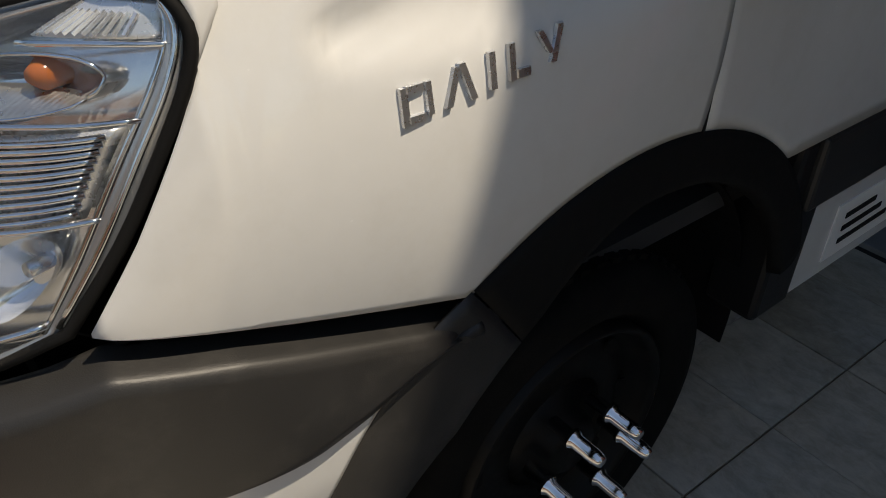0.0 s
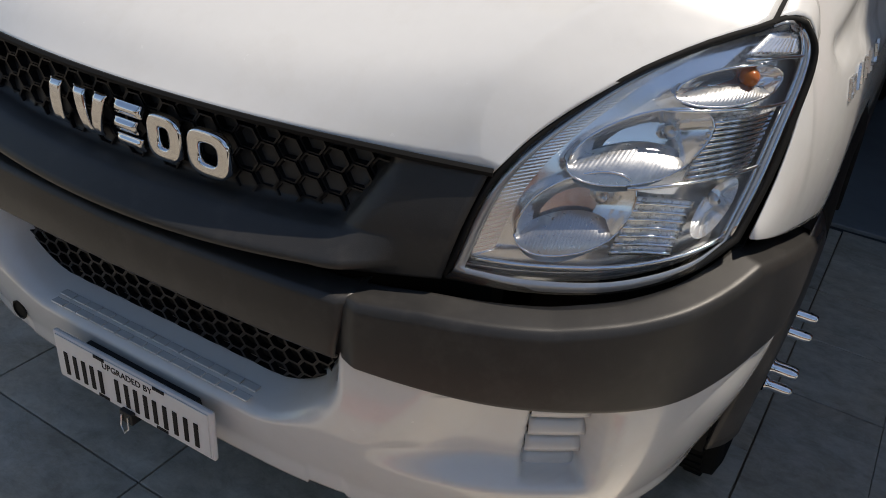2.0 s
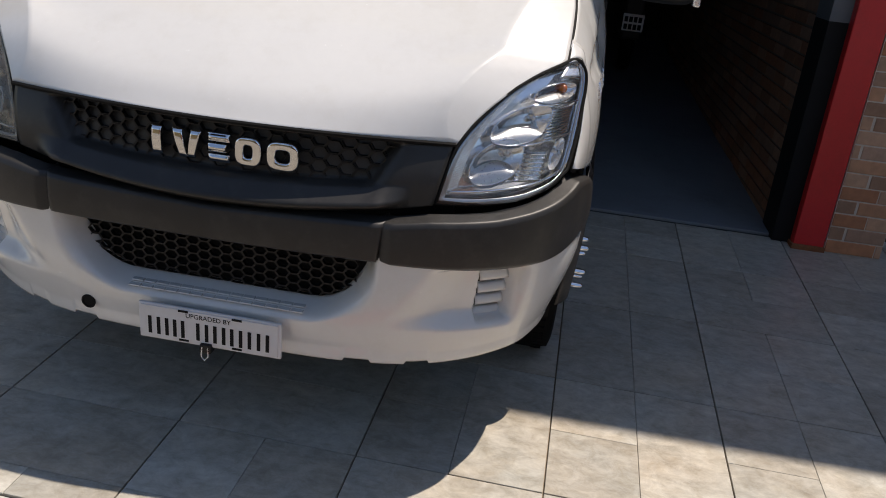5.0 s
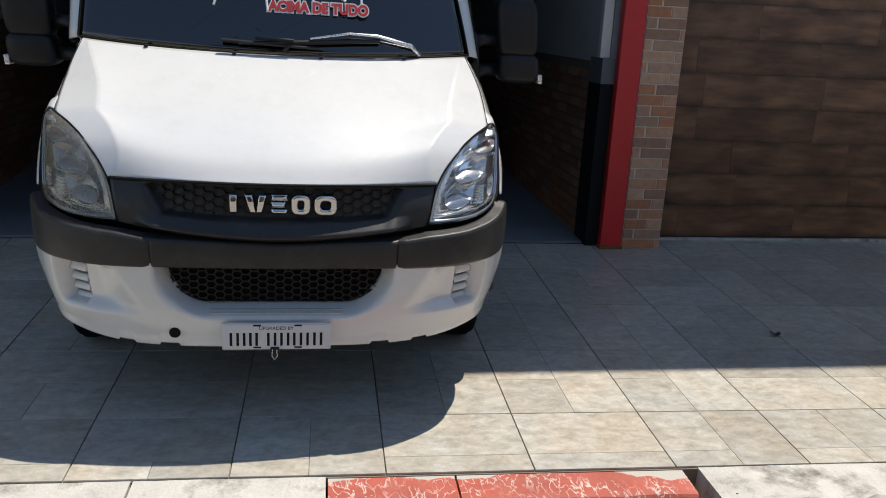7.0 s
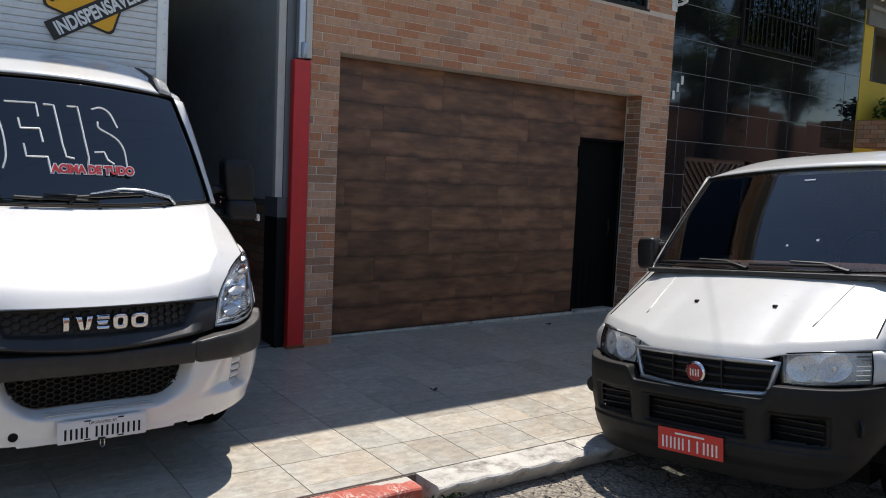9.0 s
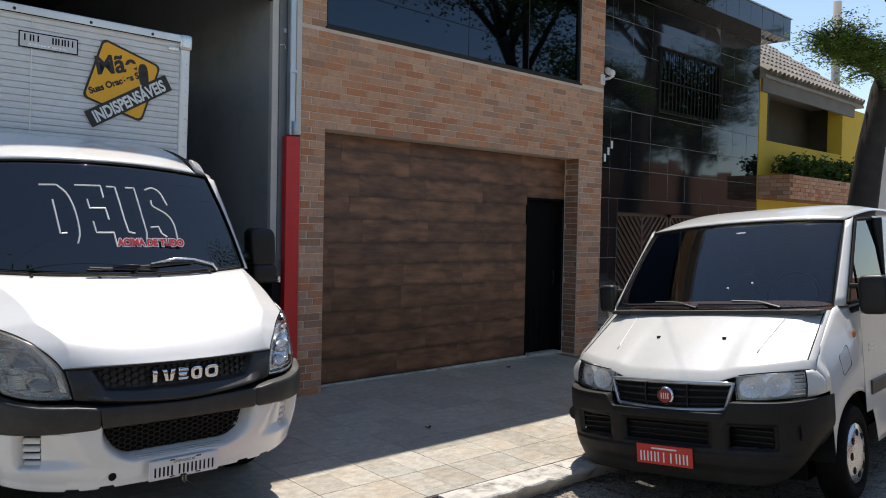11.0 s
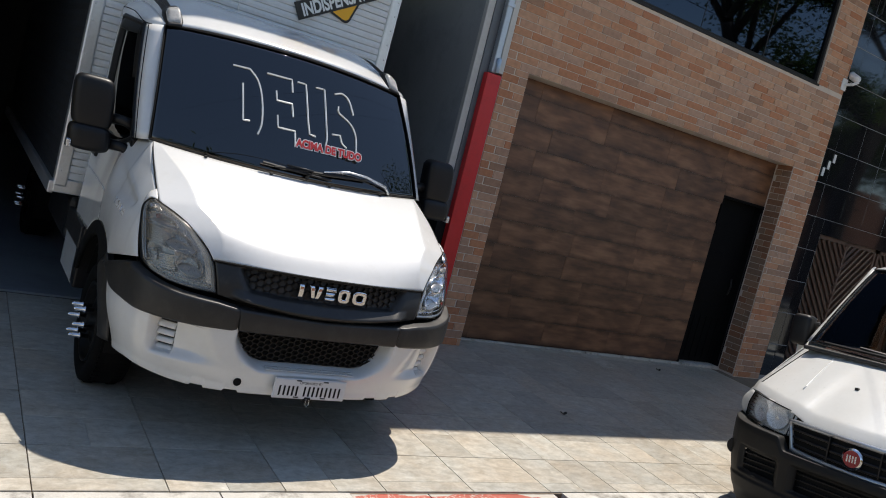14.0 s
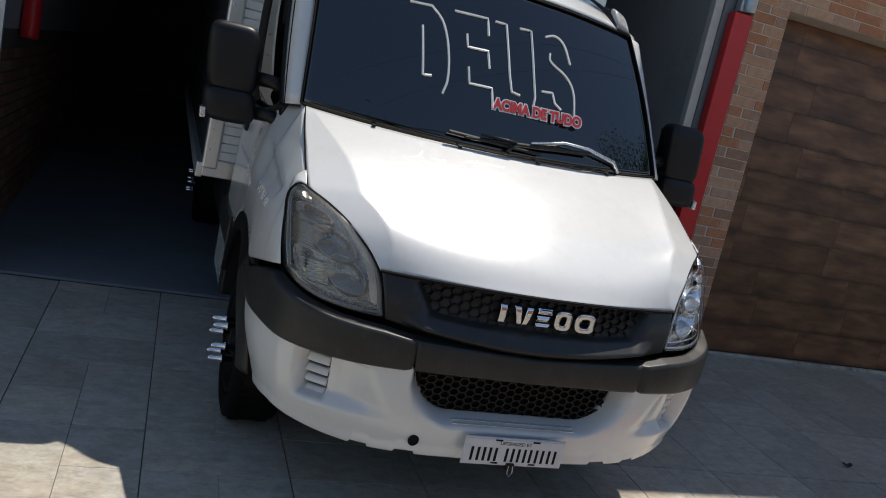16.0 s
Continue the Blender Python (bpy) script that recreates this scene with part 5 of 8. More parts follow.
part("mesh", honeycomb(-0.46, 0.46, 0.825, 0.95, 0.048, 0.034, lambda x, z: 0.020 + 0.082 * (x / 0.588) ** 2 + 0.010 * (z - 0.83) / 0.12, lambda x, z: abs(x) < 0.40 + 0.6 * (z - 0.83) and 0.835 < z < 0.938, depth=0.016), BLACK, grille)
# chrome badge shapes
def badge_bar(b0, b1, t0, t1, z0, z1):
    """A bowed chrome bar: from b0 to b1 at its foot, t0 to t1 at its head, over the share z0 to z1 of the badge's height."""
    def fn(u, v):
        v = z0 + (z1 - z0) * v
        x0, x1 = b0 + (t0 - b0) * v, b1 + (t1 - b1) * v
        edge = min(u, 1 - u, v - z0, z1 - v)
        return (x0 + (x1 - x0) * u, -0.006 - 0.005 * smooth(0, 0.12, edge) - 0.005 * math.sin(math.pi * v), 0.838 + 0.074 * v)
    return sheet(fn, 10, 20, 0.006)


for b0, b1, t0, t1, z0, z1 in ((-0.174, -0.146, -0.174, -0.146, 0, 1), (-0.100, -0.079, -0.120, -0.092, 0, 1), (-0.081, -0.060, -0.070, -0.042, 0, 1), (-0.026, 0.032, -0.026, 0.032, 0, 0.27), (-0.026, 0.024, -0.026, 0.024, 0.36, 0.64), (-0.026, 0.032, -0.026, 0.032, 0.73, 1)):
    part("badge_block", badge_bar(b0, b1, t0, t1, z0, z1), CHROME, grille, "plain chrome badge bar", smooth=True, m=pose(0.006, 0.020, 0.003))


def badge_ring(xc, rx):
    """A squarish chrome ring with rounded edges."""
    bm = bmesh.new()
    rows = []
    for k in range(32):
        c, sn = math.cos(2 * math.pi * k / 32), math.sin(2 * math.pi * k / 32)
        cx, cz = math.copysign(abs(c) ** 0.62, c), math.copysign(abs(sn) ** 0.62, sn)
        rows.append([bm.verts.new((xc + a * cx, y, 0.876 + b * cz)) for a, b, y in ((rx, 0.037, 0.0), (rx, 0.037, -0.010), (rx - 0.003, 0.034, -0.012), (rx - 0.019, 0.020, -0.012), (rx - 0.022, 0.017, -0.010), (rx - 0.022, 0.017, 0.0))])
    for p, q in zip(rows, rows[1:] + rows[:1]):
        for i in range(5):
            bm.faces.new((p[i], q[i], q[i + 1], p[i + 1]))
    bmesh.ops.recalc_face_normals(bm, faces=bm.faces)
    return bm


for xc, rx in ((0.082, 0.034), (0.172, 0.041)):
    part("badge_ring", badge_ring(xc, rx), CHROME, grille, "plain chrome ring", smooth=True, m=pose(0.004, 0.018, 0.003))

# bonnet
HL_IN = [(0.594, 0.090, 0.948), (0.630, 0.130, 1.000), (0.684, 0.188, 1.052), (0.757, 0.275, 1.102), (0.836, 0.362, 1.137)]
SHUT = [(0.836, 0.362, 1.137), (0.838, 0.50, 1.214), (0.832, 0.64, 1.292), (0.814, 0.80, 1.378)]
def edge_at(v):
    return spline(HL_IN, v / 0.42) if v < 0.42 else spline(SHUT, (v - 0.42) / 0.58)


def bonnet_fn(u, v):
    e = edge_at(v)
    tc = 1 - 0.02 - 0.18 * math.sin(math.pi * min(max(v, 0), 1) ** 0.8)
    a = abs(2 * u - 1)
    t = math.copysign(tc * a / 0.75 if a < 0.75 else tc + (1 - tc) * (a - 0.75) / 0.25, 2 * u - 1)
    mid = spline([(0, -0.002, 0.954), (0, 0.078, 1.033), (0, 0.24, 1.135), (0, 0.46, 1.250), (0, 0.690, 1.352)], v)
    k = t * t
    y = mid[1] + (e[1] - mid[1]) * k
    z = mid[2] + (e[2] - mid[2]) * abs(t) ** 2.6
    z += 0.042 * max(math.sin(math.pi * v), 0) ** 0.7 * ((abs(t) / tc) ** 3 if abs(t) < tc else (1 - abs(t)) / (1 - tc))
    return (t * e[0], y, z)


part("bonnet", sheet(bonnet_fn, 120, 44, 0.004), WHITE, truck, "white bonnet with creased flanks", smooth=True)
part("bonnet_seal", tube([bonnet_fn(i / 30, 0.0) for i in range(31)], 0.006, 6), SEAL, truck)
for s in (1, -1):
    part("shut_line", tube([(s * p[0], p[1] + 0.002, p[2] - 0.004) for p in (spline(SHUT, k / 12) for k in range(13))], 0.0055, 6), SEAL, truck)


def fender_fn(u, v):
    y = 0.291 + (1.041 - 0.291) * u
    if y < 0.66:
        k = (y - 0.29) / 0.37
        zl, xl = 0.868 - 0.092 * k, 0.890 + 0.066 * math.sqrt(k)
    else:
        zl, xl = ARCH[1] + math.sqrt(0.512 ** 2 - (y - ARCH[0]) ** 2), 0.956 + 0.010 * (y - 0.66)
    if y < 0.428:
        k = (y - 0.29) / 0.138
        zu, xu = float(np.interp(y, (0.290, 0.341, 0.385, 0.416, 0.428), (0.870, 0.945, 1.018, 1.074, 1.112))), 0.892 + 0.008 * math.sin(math.pi * k)
    elif y < 0.80:
        p = spline(SHUT, (y - 0.362) / 0.438)
        zu, xu = p[2], p[0] + 0.004
    else:
        k = (y - 0.80) / 0.241
        zu, xu = 1.378 - 0.03 * k, 0.812 + 0.075 * k
    w = v ** 1.15
    z = zl + (zu - zl) * w
    x = xl + (xu - xl) * v ** 2.6 + 0.012 * math.sin(math.pi * v) * smooth(0.32, 0.6, y)
    # long teardrop hollow above the badge
    zb, zt = 1.052 + 0.035 * (1 - smooth(0.48, 0.54, y)), 1.090 + 0.30 * (y - 0.49)
    x -= 0.013 * smooth(zb, zb + 0.030, z) * (1 - smooth(zt - 0.022, zt + 0.010, z)) * smooth(0.48, 0.53, y) * (1 - smooth(0.80, 1.0, y))
    return (x, y, z)


def fender_x(y, z):
    """How far out the wing lies at (y, z)."""
    u = (y - 0.291) / 0.75
    best = min((fender_fn(u, k / 60) for k in range(61)), key=lambda p: abs(p[2] - z))
    return best[0]


def door_fn(u, v):
    y = 1.049 + (1.775 - 1.049) * u
    zl = ARCH[1] + math.sqrt(max(0.51 ** 2 - (y - ARCH[0]) ** 2, 0.0)) if y < 1.30 else 0.745
    zl = max(zl, 0.745)
    zu = 1.345 - 0.07 * smooth(1.08, 1.35, y)
    z = zl + (zu - zl) * v
    x = 0.960 + 0.004 * u - 0.075 * (1 - 0.75 * u) * v ** 2.4
    return (x, y, z)


def glass_edge(k):
    return np.array((0.885 - 0.005 * k - 0.040 * k * k, 0.93 + 0.30 * k, 1.36 + 0.60 * k))


for s in (1, -1):
    part("fender", side_sheet(fender_fn, s, 60, 30, 0.003), WHITE, truck, "white front wing", smooth=True)
    part("wing_tip", side_sheet(coons([(0.834, 0.364, 1.136), (0.853, 0.385, 1.146), (0.874, 0.407, 1.140), (0.890, 0.420, 1.108), (0.893, 0.416, 1.076)], [(0.840, 0.442, 1.184), (0.872, 0.444, 1.160), (0.888, 0.442, 1.118)], [(0.834, 0.364, 1.136), (0.840, 0.442, 1.184)], [(0.893, 0.416, 1.076), (0.888, 0.442, 1.118)]), s, 10, 5, 0.002), WHITE, truck, smooth=True)
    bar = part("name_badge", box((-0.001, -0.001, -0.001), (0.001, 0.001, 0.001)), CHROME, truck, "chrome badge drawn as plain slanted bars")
    bar.location = (s * 0.90, 0.7, 1.0)
    # (along the wing, foot and head of a stroke, half width) of five chrome marks
    for y0, h0, y1, h1, w in ((0.577, 0.0, 0.577, 0.040, 0.005), (0.605, 0.003, 0.605, 0.037, 0.004), (0.590, 0.001, 0.590, 0.008, 0.012), (0.590, 0.032, 0.590, 0.039, 0.012), (0.626, 0.0, 0.640, 0.040, 0.005), (0.657, 0.0, 0.645, 0.040, 0.005), (0.681, 0.0, 0.681, 0.040, 0.005), (0.706, 0.0, 0.706, 0.040, 0.005), (0.720, 0.0, 0.720, 0.009, 0.011), (0.760, 0.0, 0.772, 0.040, 0.005), (0.757, 0.014, 0.742, 0.040, 0.005)):
        y0, y1, h0, h1, w = 0.580 + 0.93 * (y0 - 0.577), 0.580 + 0.93 * (y1 - 0.577), 0.86 * h0, 0.86 * h1, 0.93 * w
        rise = 1.001 + 0.15 * (0.5 * (y0 + y1) - 0.595)
        p = bmesh.new()
        ends = []
        for y, h in ((y0, h0), (y1, h1)):
            x = fender_x(y, rise + h)
            ends.append([p.verts.new((s * (x + d), y + e, rise + h)) for d, e in ((0.0, -w), (0.004, -w * 0.8), (0.004, w * 0.8), (0.0, w))])
        for i in range(4):
            p.faces.new((ends[0][i], ends[0][(i + 1) % 4], ends[1][(i + 1) % 4], ends[1][i]))
        p.faces.new(ends[0][::-1])
        p.faces.new(ends[1])
        bmesh.ops.recalc_face_normals(p, faces=p.faces)
        part("badge_bar", p, SATIN, bar, m=pose(-s * 0.90, -0.7, -1.0))
    door = part("door", side_sheet(door_fn, s, 26, 20, 0.003), WHITE, truck, "white cab door", smooth=True)
    part("gap", tube([(s * (door_fn(0, v / 10)[0] - 0.003), 1.045, door_fn(0, v / 10)[2]) for v in range(11)], 0.005, 6), SEAL, door)
    part("handle", box((s * 0.950 - 0.012, 1.58, 1.14), (s * 0.950 + 0.012, 1.73, 1.18), 0.006), BLACK, door)
    part("crease", tube([(s * 0.957, 1.10 + 0.063 * k, 1.03 + 0.003 * k) for k in range(11)], 0.004, 6), WHITE, door)
    # side window: glass, frame, wind deflector
    def pane(u, v):
        a, b = glass_edge(v), np.array((0.940 - 0.056 * v * v, 1.575, 1.275 + 0.715 * v))
        p = a * (1 - u) + b * u
        p[2] -= 0.085 * (1 - v) * math.sin(math.pi * u) * 0.4
        return p
    part("window", side_sheet(pane, s, 10, 8, 0.004), SIDE_GLASS, door, "tinted side window", smooth=True)
    part("window_frame", tube([(s * (pane(u / 10, 1)[0] + 0.004), pane(u / 10, 1)[1], pane(u / 10, 1)[2]) for u in range(11)], 0.016, 6), BLACK, door)
    part("window_frame", tube([(s * (pane(0, v / 8)[0] + 0.002), pane(0, v / 8)[1], pane(0, v / 8)[2]) for v in range(9)], 0.016, 6), BLACK, door)
    part("window_frame", tube([(s * (pane(u / 10, 0)[0] + 0.004), pane(u / 10, 0)[1], pane(u / 10, 0)[2]) for u in range(11)], 0.014, 6), BLACK, door)
    part("window_frame", tube([(s * (pane(1, v / 8)[0] + 0.002), pane(1, v / 8)[1], pane(1, v / 8)[2]) for v in range(9)], 0.018, 6), BLACK, door)
    part("wind_deflector", side_sheet(lambda u, v: pane(0.02 + 0.96 * u, 0.90 + 0.10 * v) + np.array((0.008 + 0.016 * math.sin(math.pi * (1 - v) * 0.6), 0, 0)), s, 12, 5, 0.003), BLACK, door, "smoked wind deflector", smooth=True)
    part("wind_deflector", side_sheet(lambda u, v: pane(0.01 + (0.10 + 0.06 * v) * u, 0.52 + 0.46 * v) + np.array((0.006 + 0.012 * u, 0, 0)), s, 5, 10, 0.003), BLACK, door, "smoked wind deflector", smooth=True)
    part("rear_post", side_sheet(lambda u, v: pane(1, v) * np.array((1, 0, 1)) + np.array((0.004 - 0.008 * u * u, 1.585 + 0.20 * u, 0)), s, 4, 10, 0.004), WHITE, truck, smooth=True)
    # A-pillar between windscreen and side window
    def pillar(u, v):
        a = np.array((0.832 - 0.078 * v, 0.812 + 0.328 * v, 1.380 + 0.605 * v))
        b = glass_edge(v) + np.array((0.004, -0.012, 0))
        p = a * (1 - u) + b * u
        p[0] += 0.020 * math.sin(math.pi * u)
        p[1] -= 0.020 * math.sin(math.pi * u)
        return p
    post = part("pillar", side_sheet(pillar, s, 8, 14, 0.004), WHITE, truck, smooth=True)
    part("door_gap", tube([(s * (pillar(0.72, v / 14)[0] + 0.0005), pillar(0.72, v / 14)[1], pillar(0.72, v / 14)[2]) for v in range(15)], 0.003, 5), SEAL, post)
    # sill: black strip, white rocker
    part("sill_strip", box((s * 0.955 - 0.02, 1.42, 0.60), (s * 0.955 + 0.012, 2.0, 0.742), 0.008), PLASTIC, truck)
    part("arch_end", box((s * 0.905 - 0.06, 1.375, 0.37), (s * 0.905 + 0.048, 1.498, 0.74), 0.012), BLACK, truck)
    rocker = part("rocker", box((s * 0.93 - 0.03, 1.50, 0.36), (s * 0.93 + 0.01, 2.0, 0.605), 0.008), WHITE, truck)
    lab = part("side_label", box((s * 0.9415 - 0.002, 1.62, 0.40), (s * 0.9415 + 0.002, 1.98, 0.53), 0.001), STICKER_WHITE, rocker, "white label with plain bars")
    for k in range(3):
        part("label_bar", box((s * 0.9445 - 0.001, 1.66, 0.43 + 0.03 * k), (s * 0.9445 + 0.001, 1.86 - 0.04 * k, 0.442 + 0.03 * k)), INK, lab)

# windscreen
def lean(z):
    """How far the cab leans to its right at a height, as it stands on the sloping ground."""
    return 0.088 * max(z - 1.25, 0.0)


def ws_bot(t):
    return np.array((0.834 * t, 0.700 + 0.110 * t * t, 1.350 + 0.034 * t * t))


def ws_top(t):
    return np.array((0.757 * t, 1.050 + 0.090 * t * t, 2.030 - 0.042 * t * t))


def screen_fn(u, v):
    t = 2 * u - 1
    p = ws_bot(t) * (1 - v) + ws_top(t) * v
    bow = 0.022 * math.sin(math.pi * v)
    return p + np.array((0, -bow * 0.85, bow * 0.5))


def on_screen(x, z, lift=0.004):
    """A point on the windscreen's outer face above (x, z)."""
    v = 0.5
    for _ in range(12):
        half = 0.834 - 0.077 * v
        t = x / half
        z0, z1 = 1.350 + 0.034 * t * t, 2.030 - 0.042 * t * t
        v = (z - 0.011 * math.sin(math.pi * v) - z0) / (z1 - z0)
    p = screen_fn((t + 1) / 2, v)
    return (p[0], p[1] - lift, p[2] + lift * 0.5)


screen = part("windscreen", sheet(screen_fn, 40, 24, 0.005), SCREEN, truck, "dark tinted windscreen with white lettering", smooth=True)
rim = [screen_fn(i / 30, 0) for i in range(31)] + [screen_fn(1, j / 16) for j in range(1, 17)] + [screen_fn(1 - i / 30, 1) for i in range(1, 31)] + [screen_fn(0, 1 - j / 16) for j in range(1, 17)]
part("seal", tube(rim, 0.0045, 6), SEAL, screen)
# outlined lettering: strokes of white vinyl
STROKES = [
    [(-0.455, 1.876), (-0.360, 1.880), (-0.308, 1.826), (-0.279, 1.727), (-0.272, 1.608), (-0.290, 1.541)],
    [(-0.395, 1.792), (-0.379, 1.597), (-0.342, 1.601)], [(-0.259, 1.884), (-0.108, 1.887), (-0.102, 1.816)],
    [(-0.200, 1.802), (-0.194, 1.750), (-0.102, 1.752), (-0.092, 1.683)], [(-0.185, 1.671), (-0.177, 1.606), (-0.075, 1.607), (-0.065, 1.528)],
    [(-0.072, 1.884), (-0.020, 1.883), (0.003, 1.680), (0.017, 1.611), (0.057, 1.604)], [(0.047, 1.882), (0.102, 1.884), (0.120, 1.700), (0.131, 1.611), (0.124, 1.569)],
    [(0.175, 1.876), (0.227, 1.889), (0.274, 1.861), (0.307, 1.783)], [(0.201, 1.810), (0.206, 1.774), (0.286, 1.728), (0.327, 1.666), (0.335, 1.557)],
    [(0.164, 1.643), (0.216, 1.647), (0.232, 1.604), (0.265, 1.583)],
]
for st in STROKES:
    pts = []
    if st[0] in ((-0.455, 1.876), (0.175, 1.876), (0.201, 1.810)):
        st = st[:1] + [tuple(spline(st[1:], i / 14)) for i in range(15)] if st[0][0] < 0 else [tuple(spline(st, i / 14)) for i in range(15)]
    for a, b in zip(st, st[1:]):
        pts += [(a[0] + (b[0] - a[0]) * k / 4, a[1] + (b[1] - a[1]) * k / 4) for k in range(4)]
    pts.append(st[-1])
    part("letter_stroke", tube([on_screen(x + lean(z), z, 0.003) for x, z in pts], 0.0055, 5), STICKER_WHITE, screen)
lo, hi = on_screen(0.145 + lean(1.55), 1.528, 0.004), on_screen(0.145 + lean(1.55), 1.572, 0.004)
tilt = math.degrees(math.atan2(hi[2] - lo[2], hi[1] - lo[1]))
lettering("slogan_edge", "ACIMA DE TUDO", 0.064, STICKER_WHITE, screen, pose(lo[0], lo[1] - 0.002, lo[2] + 0.001, tilt, 0, 0) @ Matrix.Diagonal((0.85, 1, 1, 1)), 0.0006, "white rim of the slogan", bold=0.0085)
lettering("slogan", "ACIMA DE TUDO", 0.064, STICKER_RED, screen, pose(lo[0], lo[1] - 0.004, lo[2] + 0.002, tilt, 0, 0) @ Matrix.Diagonal((0.85, 1, 1, 1)), 0.0006, "red slogan lettering", bold=0.0030)

# cowl, wipers
part("cowl", sheet(lambda u, v: (lambda a, b: tuple(np.array(a) * (1 - v) + b * v + np.array((0, 0, -0.012 * math.sin(math.pi * v)))))(np.array(bonnet_fn(0.01 + 0.98 * u, 1)) - np.array((0, 0, 0.012)), ws_bot(2 * u - 1) + np.array((0, 0.01, -0.006))), 30, 4, 0.003), mat("grey_cowl_plastic", (0.42, 0.43, 0.43), 0.5), truck, "grey cowl panel", smooth=True)
for k in range(4):
    p = bonnet_fn(0.24 + 0.17 * k, 0.985)
    part("washer_jet", box((p[0] - 0.008, p[1] - 0.008, p[2]), (p[0] + 0.008, p[1] + 0.008, p[2] + 0.012), 0.003), BLACK, truck)
wiper = part("wiper", tube([(0.60, 0.76, 1.375), on_screen(0.565, 1.405, 0.02), on_screen(0.42, 1.435, 0.03), on_screen(0.30, 1.440, 0.03), on_screen(0.13, 1.412, 0.03)], [0.012, 0.010, 0.007, 0.006, 0.005], 7), SATIN, truck, "windscreen wiper", smooth=True)
part("blade", tube([on_screen(x, 1.385 + 0.035 * (x + 0.17) / 0.6, 0.022) for x in (-0.17, 0.0, 0.2, 0.43)], 0.008, 6), BLACK, wiper)
wiper2 = part("wiper", tube([(0.02, 0.685, 1.37), on_screen(0.06, 1.40, 0.03), on_screen(-0.1, 1.405, 0.028)], [0.012, 0.008, 0.006], 7), BLACK, truck, "windscreen wiper", smooth=True)
part("blade", tube([on_screen(x, 1.375 + 0.03 * (0.2 - x) / 0.7, 0.022) for x in (-0.24, -0.05, 0.18)], 0.008, 6), BLACK, wiper2)

# roof with marker lamps
def roof_fn(u, v):
    t = 2 * u - 1
    a = ws_top(t) + np.array((0, 0.004, 0.007))
    y = a[1] + (1.79 - a[1]) * v
    full = 2.215 - 0.100 * abs(t) ** 8
    z = a[2] + 0.006 * (1 - abs(t) ** 6) + (full - a[2]) * math.sin(v * math.pi / 2) ** 0.85
    x = t * (0.757 + 0.043 * v)
    return (x, y, z)


part("roof", sheet(roof_fn, 40, 22, 0.004), WHITE, truck, "white cab roof", smooth=True)
def roof_at(x, y):
    """The roof's height over (x, y)."""
    v = 0.3
    for _ in range(10):
        t = min(x / (0.757 + 0.043 * v), 1.0)
        y0 = 1.054 + 0.090 * t * t
        v = min(max((y - y0) / (1.79 - y0), 0.0), 1.0)
    return roof_fn((t + 1) / 2, v)[2]


for s in (1, -1):
    rail_low = [(0.762, 1.145, 1.972), (0.840, 1.230, 1.962), (0.868, 1.40, 1.970), (0.885, 1.60, 1.981), (0.885, 1.79, 1.988)]
    def rail_fn(u, v):
        p = spline(rail_low, u) * (1 - v) + np.array(roof_fn(1, u ** 1.4)) * v
        return p + np.array((0.020, 0, 0.010)) * math.sin(math.pi * v) * min(u * 5, 1)
    rail = part("roof_rail", side_sheet(rail_fn, s, 20, 8, 0.003), WHITE, truck, "white cab roof edge", smooth=True)
    part("door_gap", tube([(lambda p: (s * (p[0] + 0.0005), p[1], p[2]))(rail_fn(0.16 + 0.84 * k / 14, 0.10 + 0.30 * smooth(0, 0.6, k / 14))) for k in range(15)], 0.003, 5), SEAL, rail)
    # ribbed strip along the roof edge, with the marker lamp at its front end
    strip = part("roof_strip", sheet(lambda u, v: (lambda x, y: (s * x, y, roof_at(x, y) - 0.006 + (0.022 + 0.003 * math.sin(5 * 2 * math.pi * u)) * max(1 - (2 * u - 1) ** 6, 0) ** 0.5 * min((1 - v) * 12, 1)))(0.716 + 0.020 * v + 0.026 * (2 * u - 1), 1.22 + 0.55 * v), 20, 24, 0.003, flip=s < 0), BLACK, truck, "ribbed black roof strip", smooth=True)
    def lamp_fn(hw, y0, y1, h0, h1):
        def fn(u, v):
            k = 2 * u - 1
            x, y = 0.708 + hw * k * (0.80 + 0.20 * smooth(0, 0.3, v)), y0 + (y1 - y0) * v
            h = (h0 + (h1 - h0) * smooth(0, 0.75, v)) * max(1 - abs(k) ** 5, 0) ** 0.5 * smooth(-0.02, 0.10, v)
            return (s * x, y, roof_at(x, y) - 0.008 + h)
        return fn
    lamp = part("marker_lamp", sheet(lamp_fn(0.052, 1.118, 1.26, 0.018, 0.040), 16, 14, 0.002, flip=s < 0), BLACK, truck, "roof marker lamp with pale lens", smooth=True)
    part("lens", sheet(lamp_fn(0.043, 1.130, 1.220, 0.034, 0.062), 16, 14, 0.002, flip=s < 0), CLOUDED, lamp, "pale clouded lens", smooth=True)
    part("cap", sheet(lamp_fn(0.046, 1.205, 1.295, 0.064, 0.038), 16, 14, 0.002, flip=s < 0), PLASTIC, lamp, smooth=True)


def back_fn(u, v):
    z = 0.50 + 1.67 * v
    w = float(np.interp(z, (0.5, 1.275, 1.66, 1.98, 2.10, 2.17), (0.94, 0.94, 0.92, 0.875, 0.80, 0.72)))
    return ((2 * u - 1) * w, 1.782, z)


part("cab_back", sheet(back_fn, 8, 26, 0.02, flip=True), WHITE, truck)
part("cab_floor", box((-0.88, 0.70, 0.62), (0.88, 1.75, 0.66)), INTERIOR, truck)
part("dashboard", box((-0.80, 0.78, 0.95), (0.80, 1.15, 1.33), 0.05), INTERIOR, truck)
